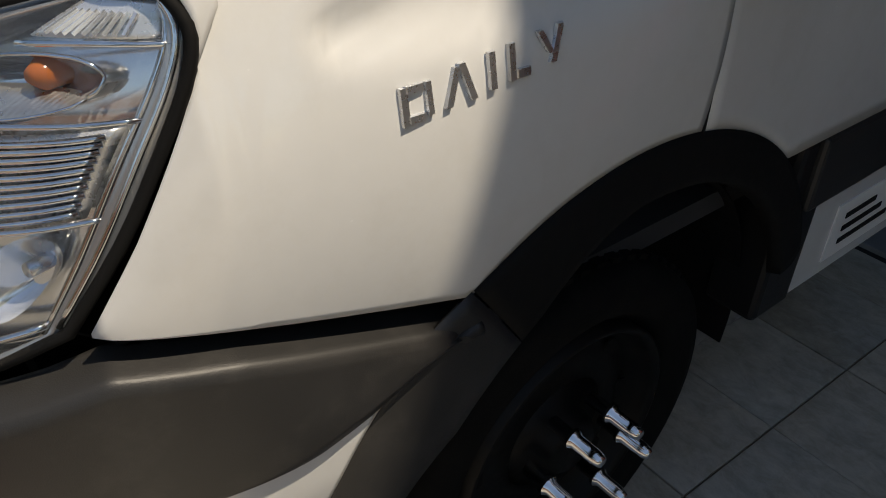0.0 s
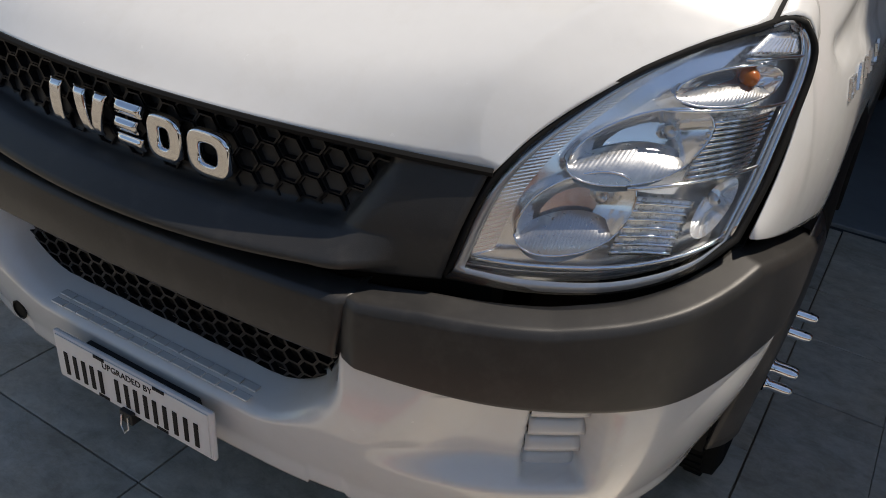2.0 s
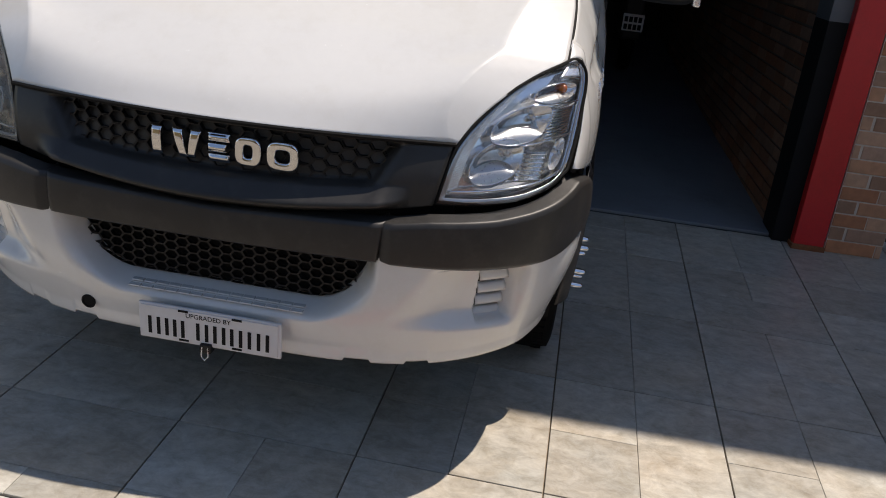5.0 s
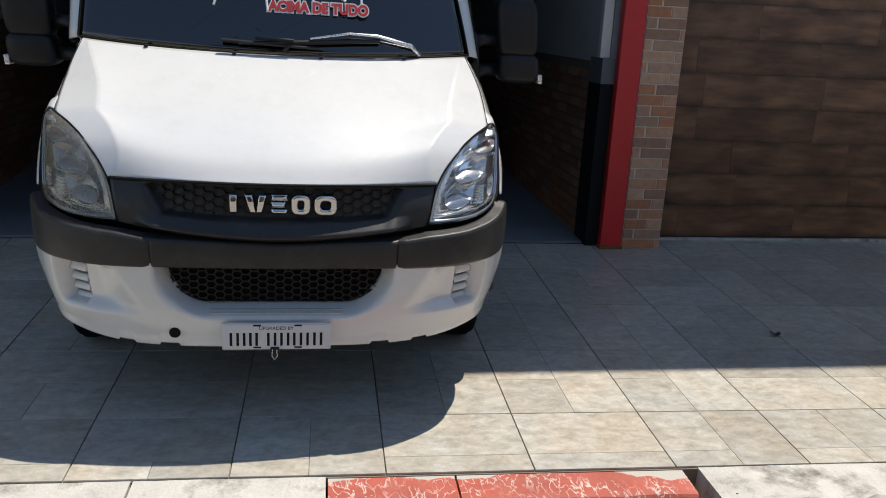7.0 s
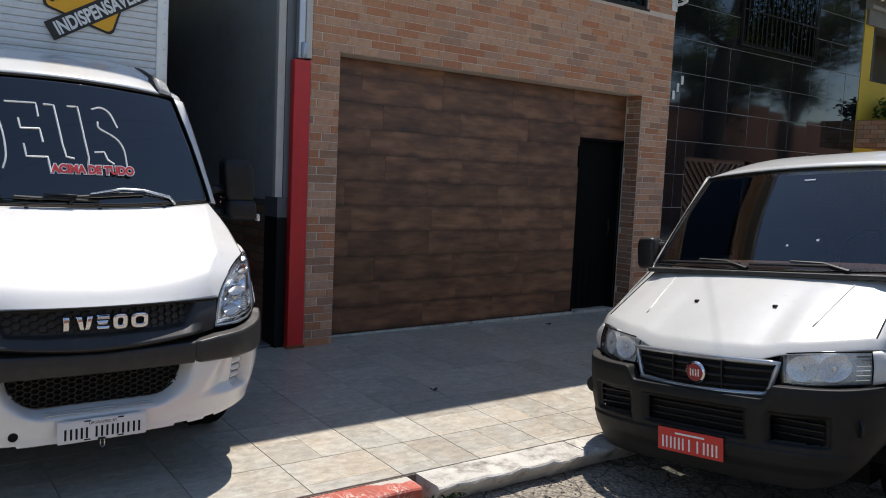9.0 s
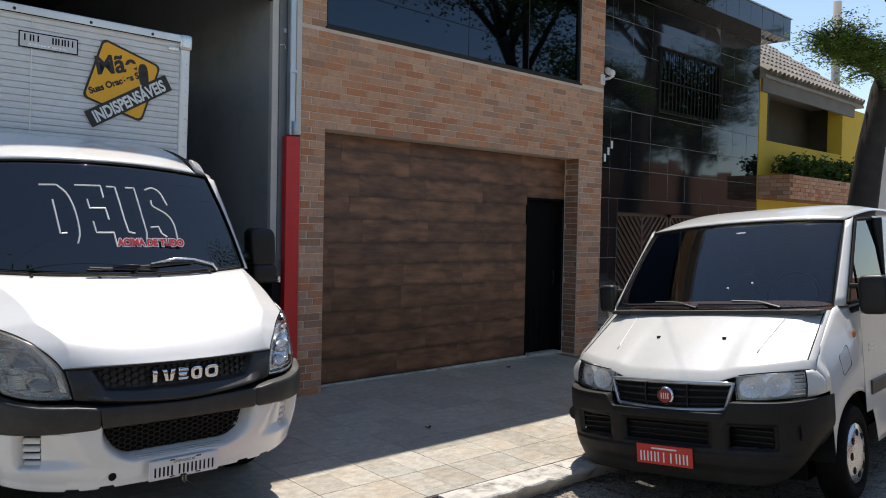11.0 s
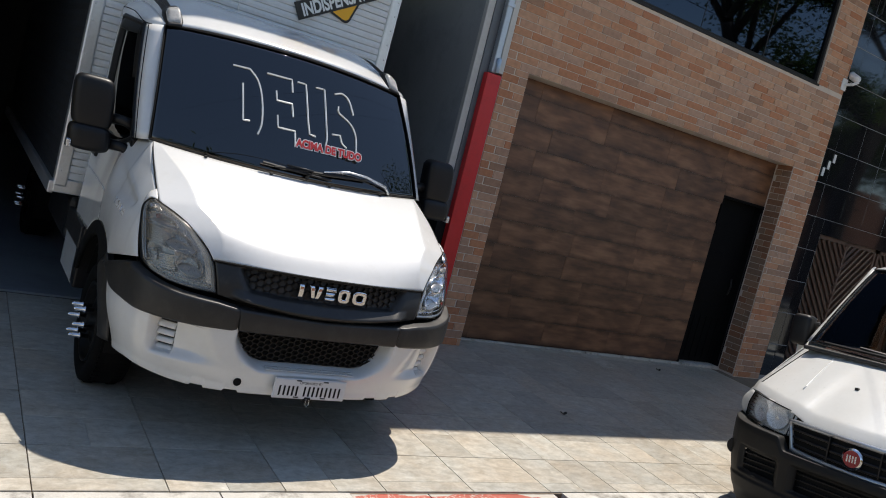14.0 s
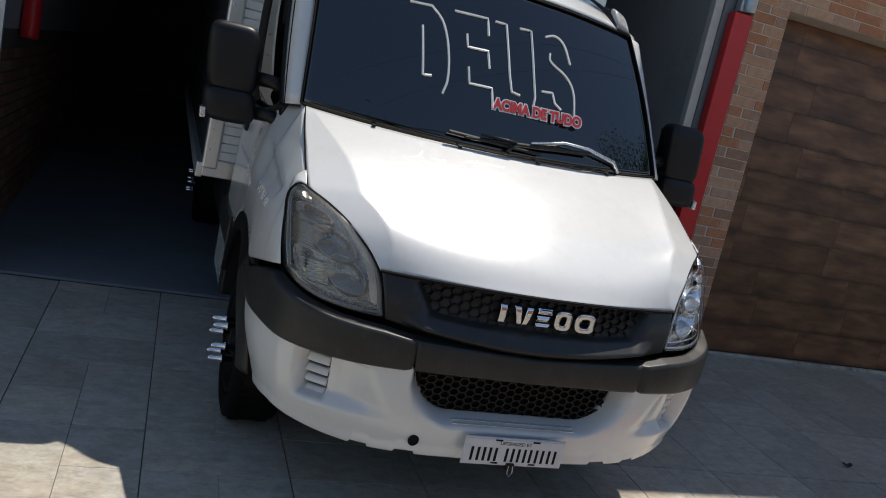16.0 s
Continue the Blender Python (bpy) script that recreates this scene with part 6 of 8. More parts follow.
for x in (-0.45, 0.45):
    seat = part("seat", rounded((x, 1.45, 0.84), (0.24, 0.24, 0.14), 0.4), INTERIOR, truck)
    part("backrest", rounded((x, 1.66, 1.30), (0.23, 0.08, 0.36), 0.4), INTERIOR, seat)

# headlamps
HB = [(0.562, 0.043, 0.804), (0.66, 0.077, 0.804), (0.76, 0.134, 0.812), (0.835, 0.205, 0.834), (0.877, 0.272, 0.868)]
HI = [(0.562, 0.043, 0.804), (0.597, 0.092, 0.944), (0.679, 0.185, 1.046), (0.755, 0.273, 1.099), (0.8345, 0.3605, 1.134)]
HT = [(0.8345, 0.3605, 1.134), (0.852, 0.380, 1.140), (0.869, 0.399, 1.134)]
HO = [(0.877, 0.272, 0.868), (0.889, 0.329, 0.945), (0.892, 0.374, 1.018), (0.893, 0.402, 1.070), (0.887, 0.411, 1.106), (0.869, 0.399, 1.134)]
hl_patch = coons(HB, HT, HI, HO)


def hl_fn(u, v, depth=0.0):
    p = hl_patch(u, v)
    bow = 0.034 * math.sin(math.pi * u) ** 0.8 * math.sin(math.pi * (0.12 + 0.76 * v)) - depth
    return p + bow * np.array((0.42, -0.83, 0.20))


def headlamp(s, hazed):
    """Clear lens over a chrome insert: three hooded bowls one above another, a small side bowl, two ribbed panels."""
    S = lambda p: (s * p[0], p[1], p[2])
    at = lambda u, v, d: S(hl_fn(min(max(u, 0.02), 0.98), min(max(v, 0.015), 0.985), d))
    lamp = part("headlamp", side_sheet(lambda u, v: hl_fn(u, v, 0.046 * math.sin(math.pi * min(max(u, 0.0), 1)) ** 0.4 + 0.012), s, 26, 40, 0.002), BOWL if not hazed else SATIN, truck, "hazed, yellowed headlamp" if hazed else "clear headlamp with chrome reflectors", smooth=True)
    part("lens", side_sheet(hl_fn, s, 32, 32, 0.0), HAZE_LENS if hazed else LENS, lamp, "clouded grey-brown lens" if hazed else "clear lens", smooth=True)
    part("bezel", side_sheet(lambda u, v: hl_fn(u, v, 0.009), s, 40, 40, 0.003, keep=lambda u, v: u < 0.045 or u > 0.92 or v < 0.026 or v > 0.965), BEZEL, lamp, "silver inner bezel", smooth=True)
    for u, d, r in ((0.955, 0.008, 0.0035), (0.90, 0.016, 0.003)):
        part("trim", tube([at(u, 0.03 + 0.93 * v / 20, d) for v in range(21)], r, 6), CHROME, lamp, smooth=True)
    part("trim", tube([at(0.06 + 0.84 * k / 14, 0.050 + 0.012 * math.sin(math.pi * k / 14), 0.014) for k in range(15)], 0.0035, 6), CHROME, lamp, smooth=True)
    edge = [hl_patch(i / 16, 0) for i in range(17)] + [hl_patch(1, i / 16) for i in range(1, 17)] + [hl_patch(1 - i / 8, 1) for i in range(1, 9)] + [hl_patch(0, 1 - i / 16) for i in range(1, 17)]
    part("seal", tube([S(p + np.array((0, 0.005, 0))) for p in edge], 0.0060, 8), SEAL, lamp, smooth=True)

    def bowl(uc, vc, ru, rv, deep, tilt, name):
        """A fluted cup with an arched rim, its lower half hooded by a ribbed grey lid."""
        def cup(a, r):
            th = 2 * math.pi * a
            c, sn = math.cos(th), math.sin(th)
            flute = 0.0011 * math.sin(2 * math.pi * (uc + ru * r * c) * 40) * smooth(0.25, 0.6, r)
            return at(uc + ru * r * c, vc + rv * r * sn + tilt * ru * r * c, 0.016 + deep * (1 - r * r) + flute)
        refl = part("reflector", sheet(cup, 64, 14, 0.0, flip=s < 0), BOWL, lamp, name, smooth=True)

        def lid(a, b):
            q = 2 * a - 1
            lo = -0.86 * math.sqrt(max(1 - q * q, 0)) ** 0.7
            hi = -0.50 + 0.52 * (1 - q * q)
            k = lo + (max(hi, lo) - lo) * b
            return at(uc + ru * q, vc + rv * k + tilt * ru * q, 0.0145 + 0.55 * deep * b * b + 0.00014 * math.sin(2 * math.pi * 30 * a))
        part("lid", sheet(lid, 120, 8, 0.0, flip=s < 0), LAMP_SILVER, refl, "finely ribbed grey hood", smooth=True)
        part("lid_edge", tube([lid(0.03 + 0.94 * k / 16, 0.0) for k in range(17)], 0.0014, 6), CHROME, refl, smooth=True)
        part("rim", tube([cup(-0.06 + 0.62 * k / 24, 0.99) for k in range(25)], 0.0019, 6), CHROME, refl, smooth=True)
        return refl

    for uc, vc, ru, rv, deep, tilt, name, bulb in ((0.30, 0.185, 0.155, 0.115, 0.050, 0.10, "dipped beam reflector", (0.36, 0.225)), (0.36, 0.375, 0.205, 0.125, 0.052, 0.06, "main beam reflector", (0.42, 0.41)), (0.51, 0.600, 0.255, 0.105, 0.036, 0.04, "indicator reflector", (0.56, 0.635))):
        refl = bowl(uc, vc, ru, rv, deep, tilt, name)
        amber = name.startswith("indicator")
        a, b = np.array(at(*bulb, deep + 0.012)), np.array(at(*bulb, deep - 0.020))
        r = 0.0125 if amber else 0.0095
        part("bulb", tube([a, a + (b - a) * 0.65, b], [r, r, r * 0.45], 14), AMBER if amber else SATIN, refl, "amber indicator bulb" if amber else "", smooth=True)
    side = part("reflector", sheet(lambda a, r: at(0.76 + 0.085 * r * math.cos(2 * math.pi * a), 0.175 + 0.085 * r * math.sin(2 * math.pi * a), 0.018 + 0.040 * (1 - r * r)), 32, 10, 0.0, flip=s < 0), BOWL, lamp, "small side reflector", smooth=True)
    part("bulb", tube([at(0.76, 0.19, 0.060), at(0.76, 0.185, 0.030)], 0.007, 10), SATIN, side, smooth=True)
    # ribbed panel beside the main bowl, ribbed wall beside the dipped one
    panel = part("ribbed_panel", side_sheet(lambda u, v: hl_fn(0.575 + 0.285 * u - 0.05 * v * (1 - u), 0.272 + 0.20 * v, 0.026), s, 8, 8, 0.002), REFLECT, lamp, "panel of ten bright ribs", smooth=True)
    for k in range(10):
        v = 0.284 + 0.0186 * k
        part("rib", tube([at(0.575 - 0.045 * k / 9 + (0.27 + 0.03 * k / 9) * j / 7, v + 0.004 * j / 7, 0.021) for j in range(8)], 0.0030, 6), CHROME, panel, smooth=True)
    wall = part("ribbed_wall", side_sheet(lambda u, v: hl_fn(0.455 + 0.21 * u, 0.085 + 0.15 * v - 0.03 * u, 0.030 + 0.012 * math.sin(math.pi * u)), s, 8, 8, 0.002), REFLECT, lamp, "curved ribbed wall", smooth=True)
    for k in range(7):
        part("rib", tube([at(0.455 + 0.030 * j, 0.094 + 0.021 * k - 0.0043 * j, 0.027 + 0.012 * math.sin(math.pi * j / 7)) for j in range(8)], 0.0028, 6), CHROME, wall, smooth=True)
    for v, u0, u1 in ((0.262, 0.40, 0.93), (0.487, 0.30, 0.92), (0.735, 0.42, 0.94)):
        part("divider", tube([at(u0 + (u1 - u0) * j / 12, v + 0.012 * math.sin(math.pi * j / 12), 0.013) for j in range(13)], 0.0026, 6), CHROME, lamp, smooth=True)
    upper = part("upper_panel", side_sheet(lambda u, v: hl_fn(0.40 + 0.48 * u, 0.76 + 0.16 * v, 0.022), s, 12, 8, 0.002), REFLECT, lamp, "smooth upper panel", smooth=True)
    for k in range(9):
        part("rib", tube([at(0.46 + 0.036 * k, 0.775, 0.018), at(0.48 + 0.036 * k, 0.865, 0.018)], 0.0022, 5), BOWL, upper)
    part("fluted_strip", side_sheet(lambda u, v: hl_fn(0.055 + 0.065 * u, 0.05 + 0.86 * v + 0.02 * u, 0.015 + 0.010 * u + 0.00022 * math.sin(2 * math.pi * 80 * v)), s, 4, 400, 0.0), BOWL, lamp, "finely fluted inner strip", smooth=True)


headlamp(1, False)
headlamp(-1, True)

# gasket-black sheets added as the shadow under each headlamp and behind the skins
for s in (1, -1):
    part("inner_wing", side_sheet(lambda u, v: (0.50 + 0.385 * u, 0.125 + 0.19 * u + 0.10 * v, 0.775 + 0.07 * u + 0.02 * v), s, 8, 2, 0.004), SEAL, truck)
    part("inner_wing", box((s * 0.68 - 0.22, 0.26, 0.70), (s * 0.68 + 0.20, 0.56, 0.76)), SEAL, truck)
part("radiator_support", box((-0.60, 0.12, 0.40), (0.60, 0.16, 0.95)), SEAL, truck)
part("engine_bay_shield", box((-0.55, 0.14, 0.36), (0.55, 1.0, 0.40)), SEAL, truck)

# mirrors
def door_mirror(s):
    mx = s * 1.115
    mir = part("door_mirror", rounded((mx, 1.065, 1.505), (0.102, 0.072, 0.140), 0.42), BLACK, truck, "large black twin-arm door mirror", smooth=True, m=Matrix.Translation((0.0, 0, 0) if s > 0 else (0.027, 0, -0.018)))
    low = part("lower_housing", rounded((mx + 0.002 * s, 1.06, 1.318), (0.106, 0.078, 0.072), 0.5), BLACK, mir, smooth=True)
    part("repeater", box((mx + s * 0.106 - 0.012, 0.99, 1.250), (mx + s * 0.106 + 0.012, 1.05, 1.295), 0.006), SATIN, mir, "pale repeater lens")
    part("mirror_glass", box((mx - 0.086, 1.129, 1.385), (mx + 0.086, 1.133, 1.61), 0.002), MIRROR, mir)
    part("wide_glass", box((mx - 0.088, 1.134, 1.265), (mx + 0.088, 1.138, 1.365), 0.002), MIRROR, low)
    for z in (1.445, 1.305):
        part("arm", tube([(s * 0.885, 1.02, z - 0.02), (s * 0.95, 1.03, z), (mx - s * 0.09, 1.06, z)], [0.034, 0.028, 0.030], 10), BLACK, mir, smooth=True)
    part("base", rounded((s * 0.895, 1.02, 1.33), (0.022, 0.07, 0.15), 0.5), BLACK, mir)


door_mirror(1)
door_mirror(-1)


def wheel(name, x, y, z, s, parent):
    """A steel wheel with a treaded tyre and long chrome nut caps."""
    R = 0.332
    turn = pose(x, y, z, 0, 90 * s, 0)
    w = part(name, lathe([(0.11, -0.02), (0.16, -0.03), (0.195, -0.05), (0.205, 0.0), (0.215, 0.012), (0.222, 0.010), (0.222, -0.19), (0.10, -0.19), (0.10, -0.06)], 40, turn, closed=True), RIM_BLACK, parent, "black steel wheel", smooth=True)
    part("tyre", lathe([(0.222, -0.015), (0.25, 0.012), (0.29, 0.018), (0.322, 0.008), (R - 0.006, -0.012), (R, -0.03), (R, -0.15), (R - 0.006, -0.168), (0.322, -0.188), (0.25, -0.19), (0.222, -0.17)], 56, turn, closed=True), RUBBER, w, "worn black tyre", smooth=True)
    bm = bmesh.new()
    for k in range(60):
        a = 2 * math.pi * k / 60
        for h0, h1 in ((-0.05, -0.014), (-0.165, -0.13)):
            m = turn @ Matrix.Rotation(a, 4, "Z")
            add_box(bm, (R - 0.008, -0.010, h0), (R + 0.003, 0.010, h1), 0, m)
    tagged(part("tread", bm, RUBBER, w), kind="stuff")
    part("hub", lathe([(0.001, 0.02), (0.045, 0.02), (0.055, 0.012), (0.06, -0.02), (0.12, -0.03), (0.12, -0.06), (0.001, -0.06)], 28, turn), RIM_BLACK, w, smooth=True)
    cap = mesh_of(lathe([(0.012, 0.0), (0.012, 0.040), (0.018, 0.041), (0.018, 0.048), (0.0128, 0.053), (0.0128, 0.088), (0.0105, 0.098), (0.0085, 0.103), (0.001, 0.104)], 14), "nut_cap")
    for k in range(6):
        a = 2 * math.pi * (k + 0.5) / 6
        part("nut_cap", cap, CHROME, w, "long chrome nut cap", smooth=True, m=turn @ pose(0.086 * math.cos(a), 0.086 * math.sin(a), 0.0))
    for k in range(8):
        a = 2 * math.pi * k / 8
        part("vent_hole", lathe([(0.001, 0), (0.02, 0.0), (0.02, 0.003), (0.001, 0.003)], 12), SEAL, w, m=turn @ pose(0.165 * math.cos(a), 0.165 * math.sin(a), -0.032, 0, 0, 0))
    return w


for s in (1, -1):
    wheel("front_wheel", s * 0.912, 0.932, 0.322, s, truck)
    wheel("rear_wheel", s * 0.96, 4.35, 0.322, s, truck)
    part("mud_flap", box((s * 0.82 - 0.14, 3.80, 0.25), (s * 0.82 + 0.14, 3.815, 0.75), 0.003), RUBBER, truck)
for x in (-0.42, 0.42):
    part("chassis_rail", box((x - 0.04, 0.7, 0.50), (x + 0.04, 6.2, 0.66), 0.006), STEEL, truck)
part("fuel_tank", box((-0.92, 2.4, 0.42), (-0.55, 3.4, 0.74), 0.04), STEEL, truck)

for ob in truck.children_recursive:
    low = ob.matrix_basis.translation.z
    for v in ob.data.vertices:
        v.co.x -= lean(v.co.z + low)

# cargo box
BX, BY, BZ0, BZ1 = 1.00, 1.86, 0.875, 3.080
CRATE = pose(-0.11, 0, 0)
crate = part("cargo_box", box((-BX + 0.02, BY + 0.02, BZ0 + 0.02), (BX - 0.02, BY + 4.4, BZ1 - 0.02)), ALU_WHITE, truck, "white ribbed aluminium cargo box", m=CRATE)
rib = (BZ1 - BZ0 - 0.11) / 46
face = prism([(BY + 0.022, BZ0 + 0.05), (BY + 0.022, BZ1 - 0.06)] + [(BY + dy, BZ1 - 0.06 - rib * (k + f)) for k in range(46) for f, dy in ((0.0, 0.006), (0.40, 0.003), (0.84, 0.005), (0.90, 0.016), (0.96, 0.016))] + [(BY + 0.006, BZ0 + 0.05)], -BX + 0.045, BX - 0.045)
part("front_sheet", face, ALU_WHITE, crate, "finely ribbed front sheet")
for s in (1, -1):
    part("corner_post", box((s * (BX - 0.036) - 0.040, BY - 0.010, BZ0), (s * (BX - 0.036) + 0.040, BY + 0.06, BZ1 - 0.03), 0.012), ALU, crate)
    side = prism([(s * (BX - 0.019), BZ0)] + [(s * (BX - (0.004 if k % 2 else 0.012)), BZ0 + (BZ1 - BZ0) * k / 60) for k in range(61)] + [(s * (BX - 0.019), BZ1)], BY + 0.05, BY + 4.38)
    for v in side.verts:
        v.co = (v.co.y, v.co.x, v.co.z)
    bmesh.ops.recalc_face_normals(side, faces=side.faces)
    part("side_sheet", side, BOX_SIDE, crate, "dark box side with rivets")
    part("bottom_rail", box((s * BX - 0.03, BY, BZ0 - 0.05), (s * BX + 0.004, BY + 4.4, BZ0 + 0.03), 0.006), ALU, crate)
    for k in range(20):
        part("rivet", lathe([(0.008, 0), (0.006, 0.003), (0.001, 0.004)], 8, pose(s * (BX - 0.022), BY - 0.010, BZ0 + 0.1 + 0.105 * k, 90, 0, 0)), ALU, crate)
part("top_rail", box((-BX, BY - 0.012, BZ1 - 0.07), (BX, BY + 0.06, BZ1), 0.010), ALU, crate)
part("bottom_rail", box((-BX, BY - 0.006, BZ0 - 0.04), (BX, BY + 0.05, BZ0 + 0.05), 0.006), ALU, crate)
for x in (-0.7, -0.25, 0.25, 0.7):
    part("rivet", lathe([(0.012, 0), (0.009, 0.004), (0.001, 0.005)], 8, pose(x, BY - 0.012, BZ1 - 0.035, 90, 0, 0)), STEEL, crate)
for s in (1, -1):
    part("corner_cap", rounded((s * (BX - 0.035), BY + 0.02, BZ1 - 0.055), (0.050, 0.045, 0.060), 0.35), SATIN, crate, "rounded silver corner casting", smooth=True)
    part("box_lamp", rounded((s * (BX - 0.13), BY - 0.002, BZ1 - 0.115), (0.048, 0.010, 0.016), 0.5), SATIN, crate, "small oval marker lamp", smooth=True)
part("rail_gap", box((-BX + 0.08, BY - 0.0135, BZ1 - 0.064), (BX - 0.08, BY - 0.011, BZ1 - 0.056)), SEAL, crate)
part("sheet_seam", box((-0.14, BY - 0.001, BZ0 + 0.05), (-0.132, BY + 0.006, BZ1 - 0.07)), ALU, crate)
for k in range(6):
    part("reflective_mark", box((-0.98 + 0.0, BY - 0.006, 0.95 + 0.11 * k), (-0.93, BY + 0.001, 1.02 + 0.11 * k)), STICKER_BLACK if k % 2 else STICKER_WHITE, crate)

# sticker: orange diamond with lettering, slanted black banner
ST = Matrix.Translation((0.487, BY - 0.004, 2.668)) @ pose(0, 0, 0, 90, 0, 0)
def rounded_square(h, r, depth):
    bm = bmesh.new()
    add_box(bm, (-h, -h, 0), (h, h, depth))
    bmesh.ops.bevel(bm, geom=[e for e in bm.edges if abs(e.verts[0].co.z - e.verts[1].co.z) > depth / 2], offset=r, segments=5, profile=0.5, affect="EDGES")
    return bm


sticker = part("sticker", rounded_square(0.228, 0.04, 0.002), STICKER_BLACK, crate, "orange diamond sticker with a slanted black banner", m=ST @ pose(0, 0, 0, 0, 0, -17.6))
part("sticker_face", rounded_square(0.213, 0.035, 0.002), STICKER_ORANGE, sticker, m=pose(0, 0, 0.001))
part("banner", box((-0.34, -0.062, 0.0), (0.34, 0.062, 0.002), 0.0), STICKER_BLACK, sticker, m=pose(0.092, -0.112, 0.004, 0, 0, 48))
lettering("banner_word", "INDISPENSÁVEIS", 0.118, STICKER_WHITE, sticker, pose(0.092, -0.112, 0.0065, 0, 0, 48) @ pose(0.0, -0.042, 0) @ Matrix.Diagonal((0.70, 1, 1, 1)), 0.0005, bold=0.004)
lettering("script", "Mãe", 0.18, STICKER_BLACK, sticker, pose(-0.055, 0.040, 0.0042, 0, 0, 30), 0.0005, bold=0.005)
lettering("script", "Suas Orações São", 0.062, STICKER_BLACK, sticker, pose(-0.015, -0.035, 0.0035, 0, 0, 42), 0.0005, bold=0.0028)
part("plain_mark", rounded_square(0.036, 0.025, 0.0008), STICKER_BLACK, sticker, m=pose(0.128, 0.105, 0.0032, 0, 0, 25) @ Matrix.Diagonal((1, 2.3, 1, 1)))
part("plate_edge", box((-0.218, BY - 0.002, 2.800), (0.168, BY + 0.002, 2.910), 0.001), INK, crate)
maker = part("maker_plate", box((-0.21, BY - 0.003, 2.808), (0.16, BY + 0.002, 2.902), 0.001), PLATE_WHITE, crate, "maker's plate with plain bars")
for x0, w, kind in ((-0.185, 0.046, "pair"), (-0.130, 0.040, "pair"), (-0.005, 0.030, "pair"), (0.033, 0.034, "pair"), (0.075, 0.032, "pair"), (0.115, 0.030, "post")):
    for a, b, c, d in strokes(kind, w, 0.044, 0.010):
        part("plate_bar", box((x0 + a, BY - 0.0045, 2.848 + b), (x0 + c, BY - 0.002, 2.848 + d)), INK, maker)
part("plate_bar", box((-0.17, BY - 0.0045, 2.822), (0.12, BY - 0.002, 2.830)), SATIN, maker)

# front plate: frame, face, bars
plate = part("front_plate", box((-0.198, -0.050, 0.332), (0.202, -0.040, 0.440), 0.004), PLATE_WHITE, truck, "white promotional plate in a clear frame")
part("plate_face", box((-0.190, -0.0525, 0.338), (0.194, -0.0495, 0.434), 0.001), PLATE_WHITE, plate)
part("plate_back", box((-0.14, -0.040, 0.345), (0.14, 0.004, 0.420), 0.003), BLACK, plate)
lettering("plate_line", "UPGRADED BY", 0.019, INK, plate, pose(0.0, -0.0530, 0.414, 90, 0, 0), 0.0004)
for x0, w, kind in ((-0.170, 0.034, "pair"), (-0.122, 0.032, "pair"), (-0.078, 0.012, "post"), (-0.034, 0.034, "pair"), (0.014, 0.034, "pair"), (0.060, 0.012, "post"), (0.086, 0.034, "pair"), (0.136, 0.034, "pair")):
    for a, b, c, d in strokes(kind, w, 0.052, 0.0095):
        part("plate_bar", box((x0 + a, -0.0540, 0.350 + b), (x0 + c, -0.0515, 0.350 + d)), INK, plate)
for x in (-0.07, 0.08):
    for z in (0.343, 0.431):
        part("slot", box((x - 0.014, -0.0535, z - 0.003), (x + 0.014, -0.0515, z + 0.003)), INK, plate)
clip = thing("binder_clip", "black binder clip with wire handles on the plate's lower edge", "binder clip", TRUCK)
part("jaw", box((-0.022, -0.062, 0.318), (0.010, -0.034, 0.345), 0.003), BLACK, clip)
part("wire", tube([(-0.014, -0.064, 0.338), (-0.016, -0.066, 0.312), (-0.006, -0.068, 0.300), (0.004, -0.066, 0.312), (0.002, -0.064, 0.338)], 0.0016, 6), SATIN, clip)

# ---- the parked white van ----
# local axes: x runs back from the front plate, y to the kerb side, z up
VAN = SLOPE @ Matrix.Translation((0.317, -3.667, 0)) @ pose(0, 0, 0, 0, 0, 5.96) @ pose(0, 0, 0, -7.0, 0, 0)
van = thing("panel_van", "older white panel van with black bumper, parked at the kerb", "van", VAN)
VG = -0.10     # local height of the road


def van_sheet(fn, nu, nv, thick=0.003, keep=None, flip=False):
    return sheet(fn, nu, nv, thick, keep, flip)


def vside(fn, s, nu, nv, thick=0.003, keep=None):
    """u backwards, v up, on the side s."""
    return sheet(lambda u, v: (lambda p: (p[0], s * p[1], p[2]))(fn(u, v)), nu, nv, thick, keep, flip=s > 0)


VPLAN = [(0.0, 0.0), (0.01, 0.30), (0.05, 0.55), (0.13, 0.75), (0.24, 0.86), (0.37, 0.918), (0.49, 0.945)]


def vplan(k, s):
    p = spline(VPLAN, abs(k))
    return p[0], math.copysign(p[1], k)


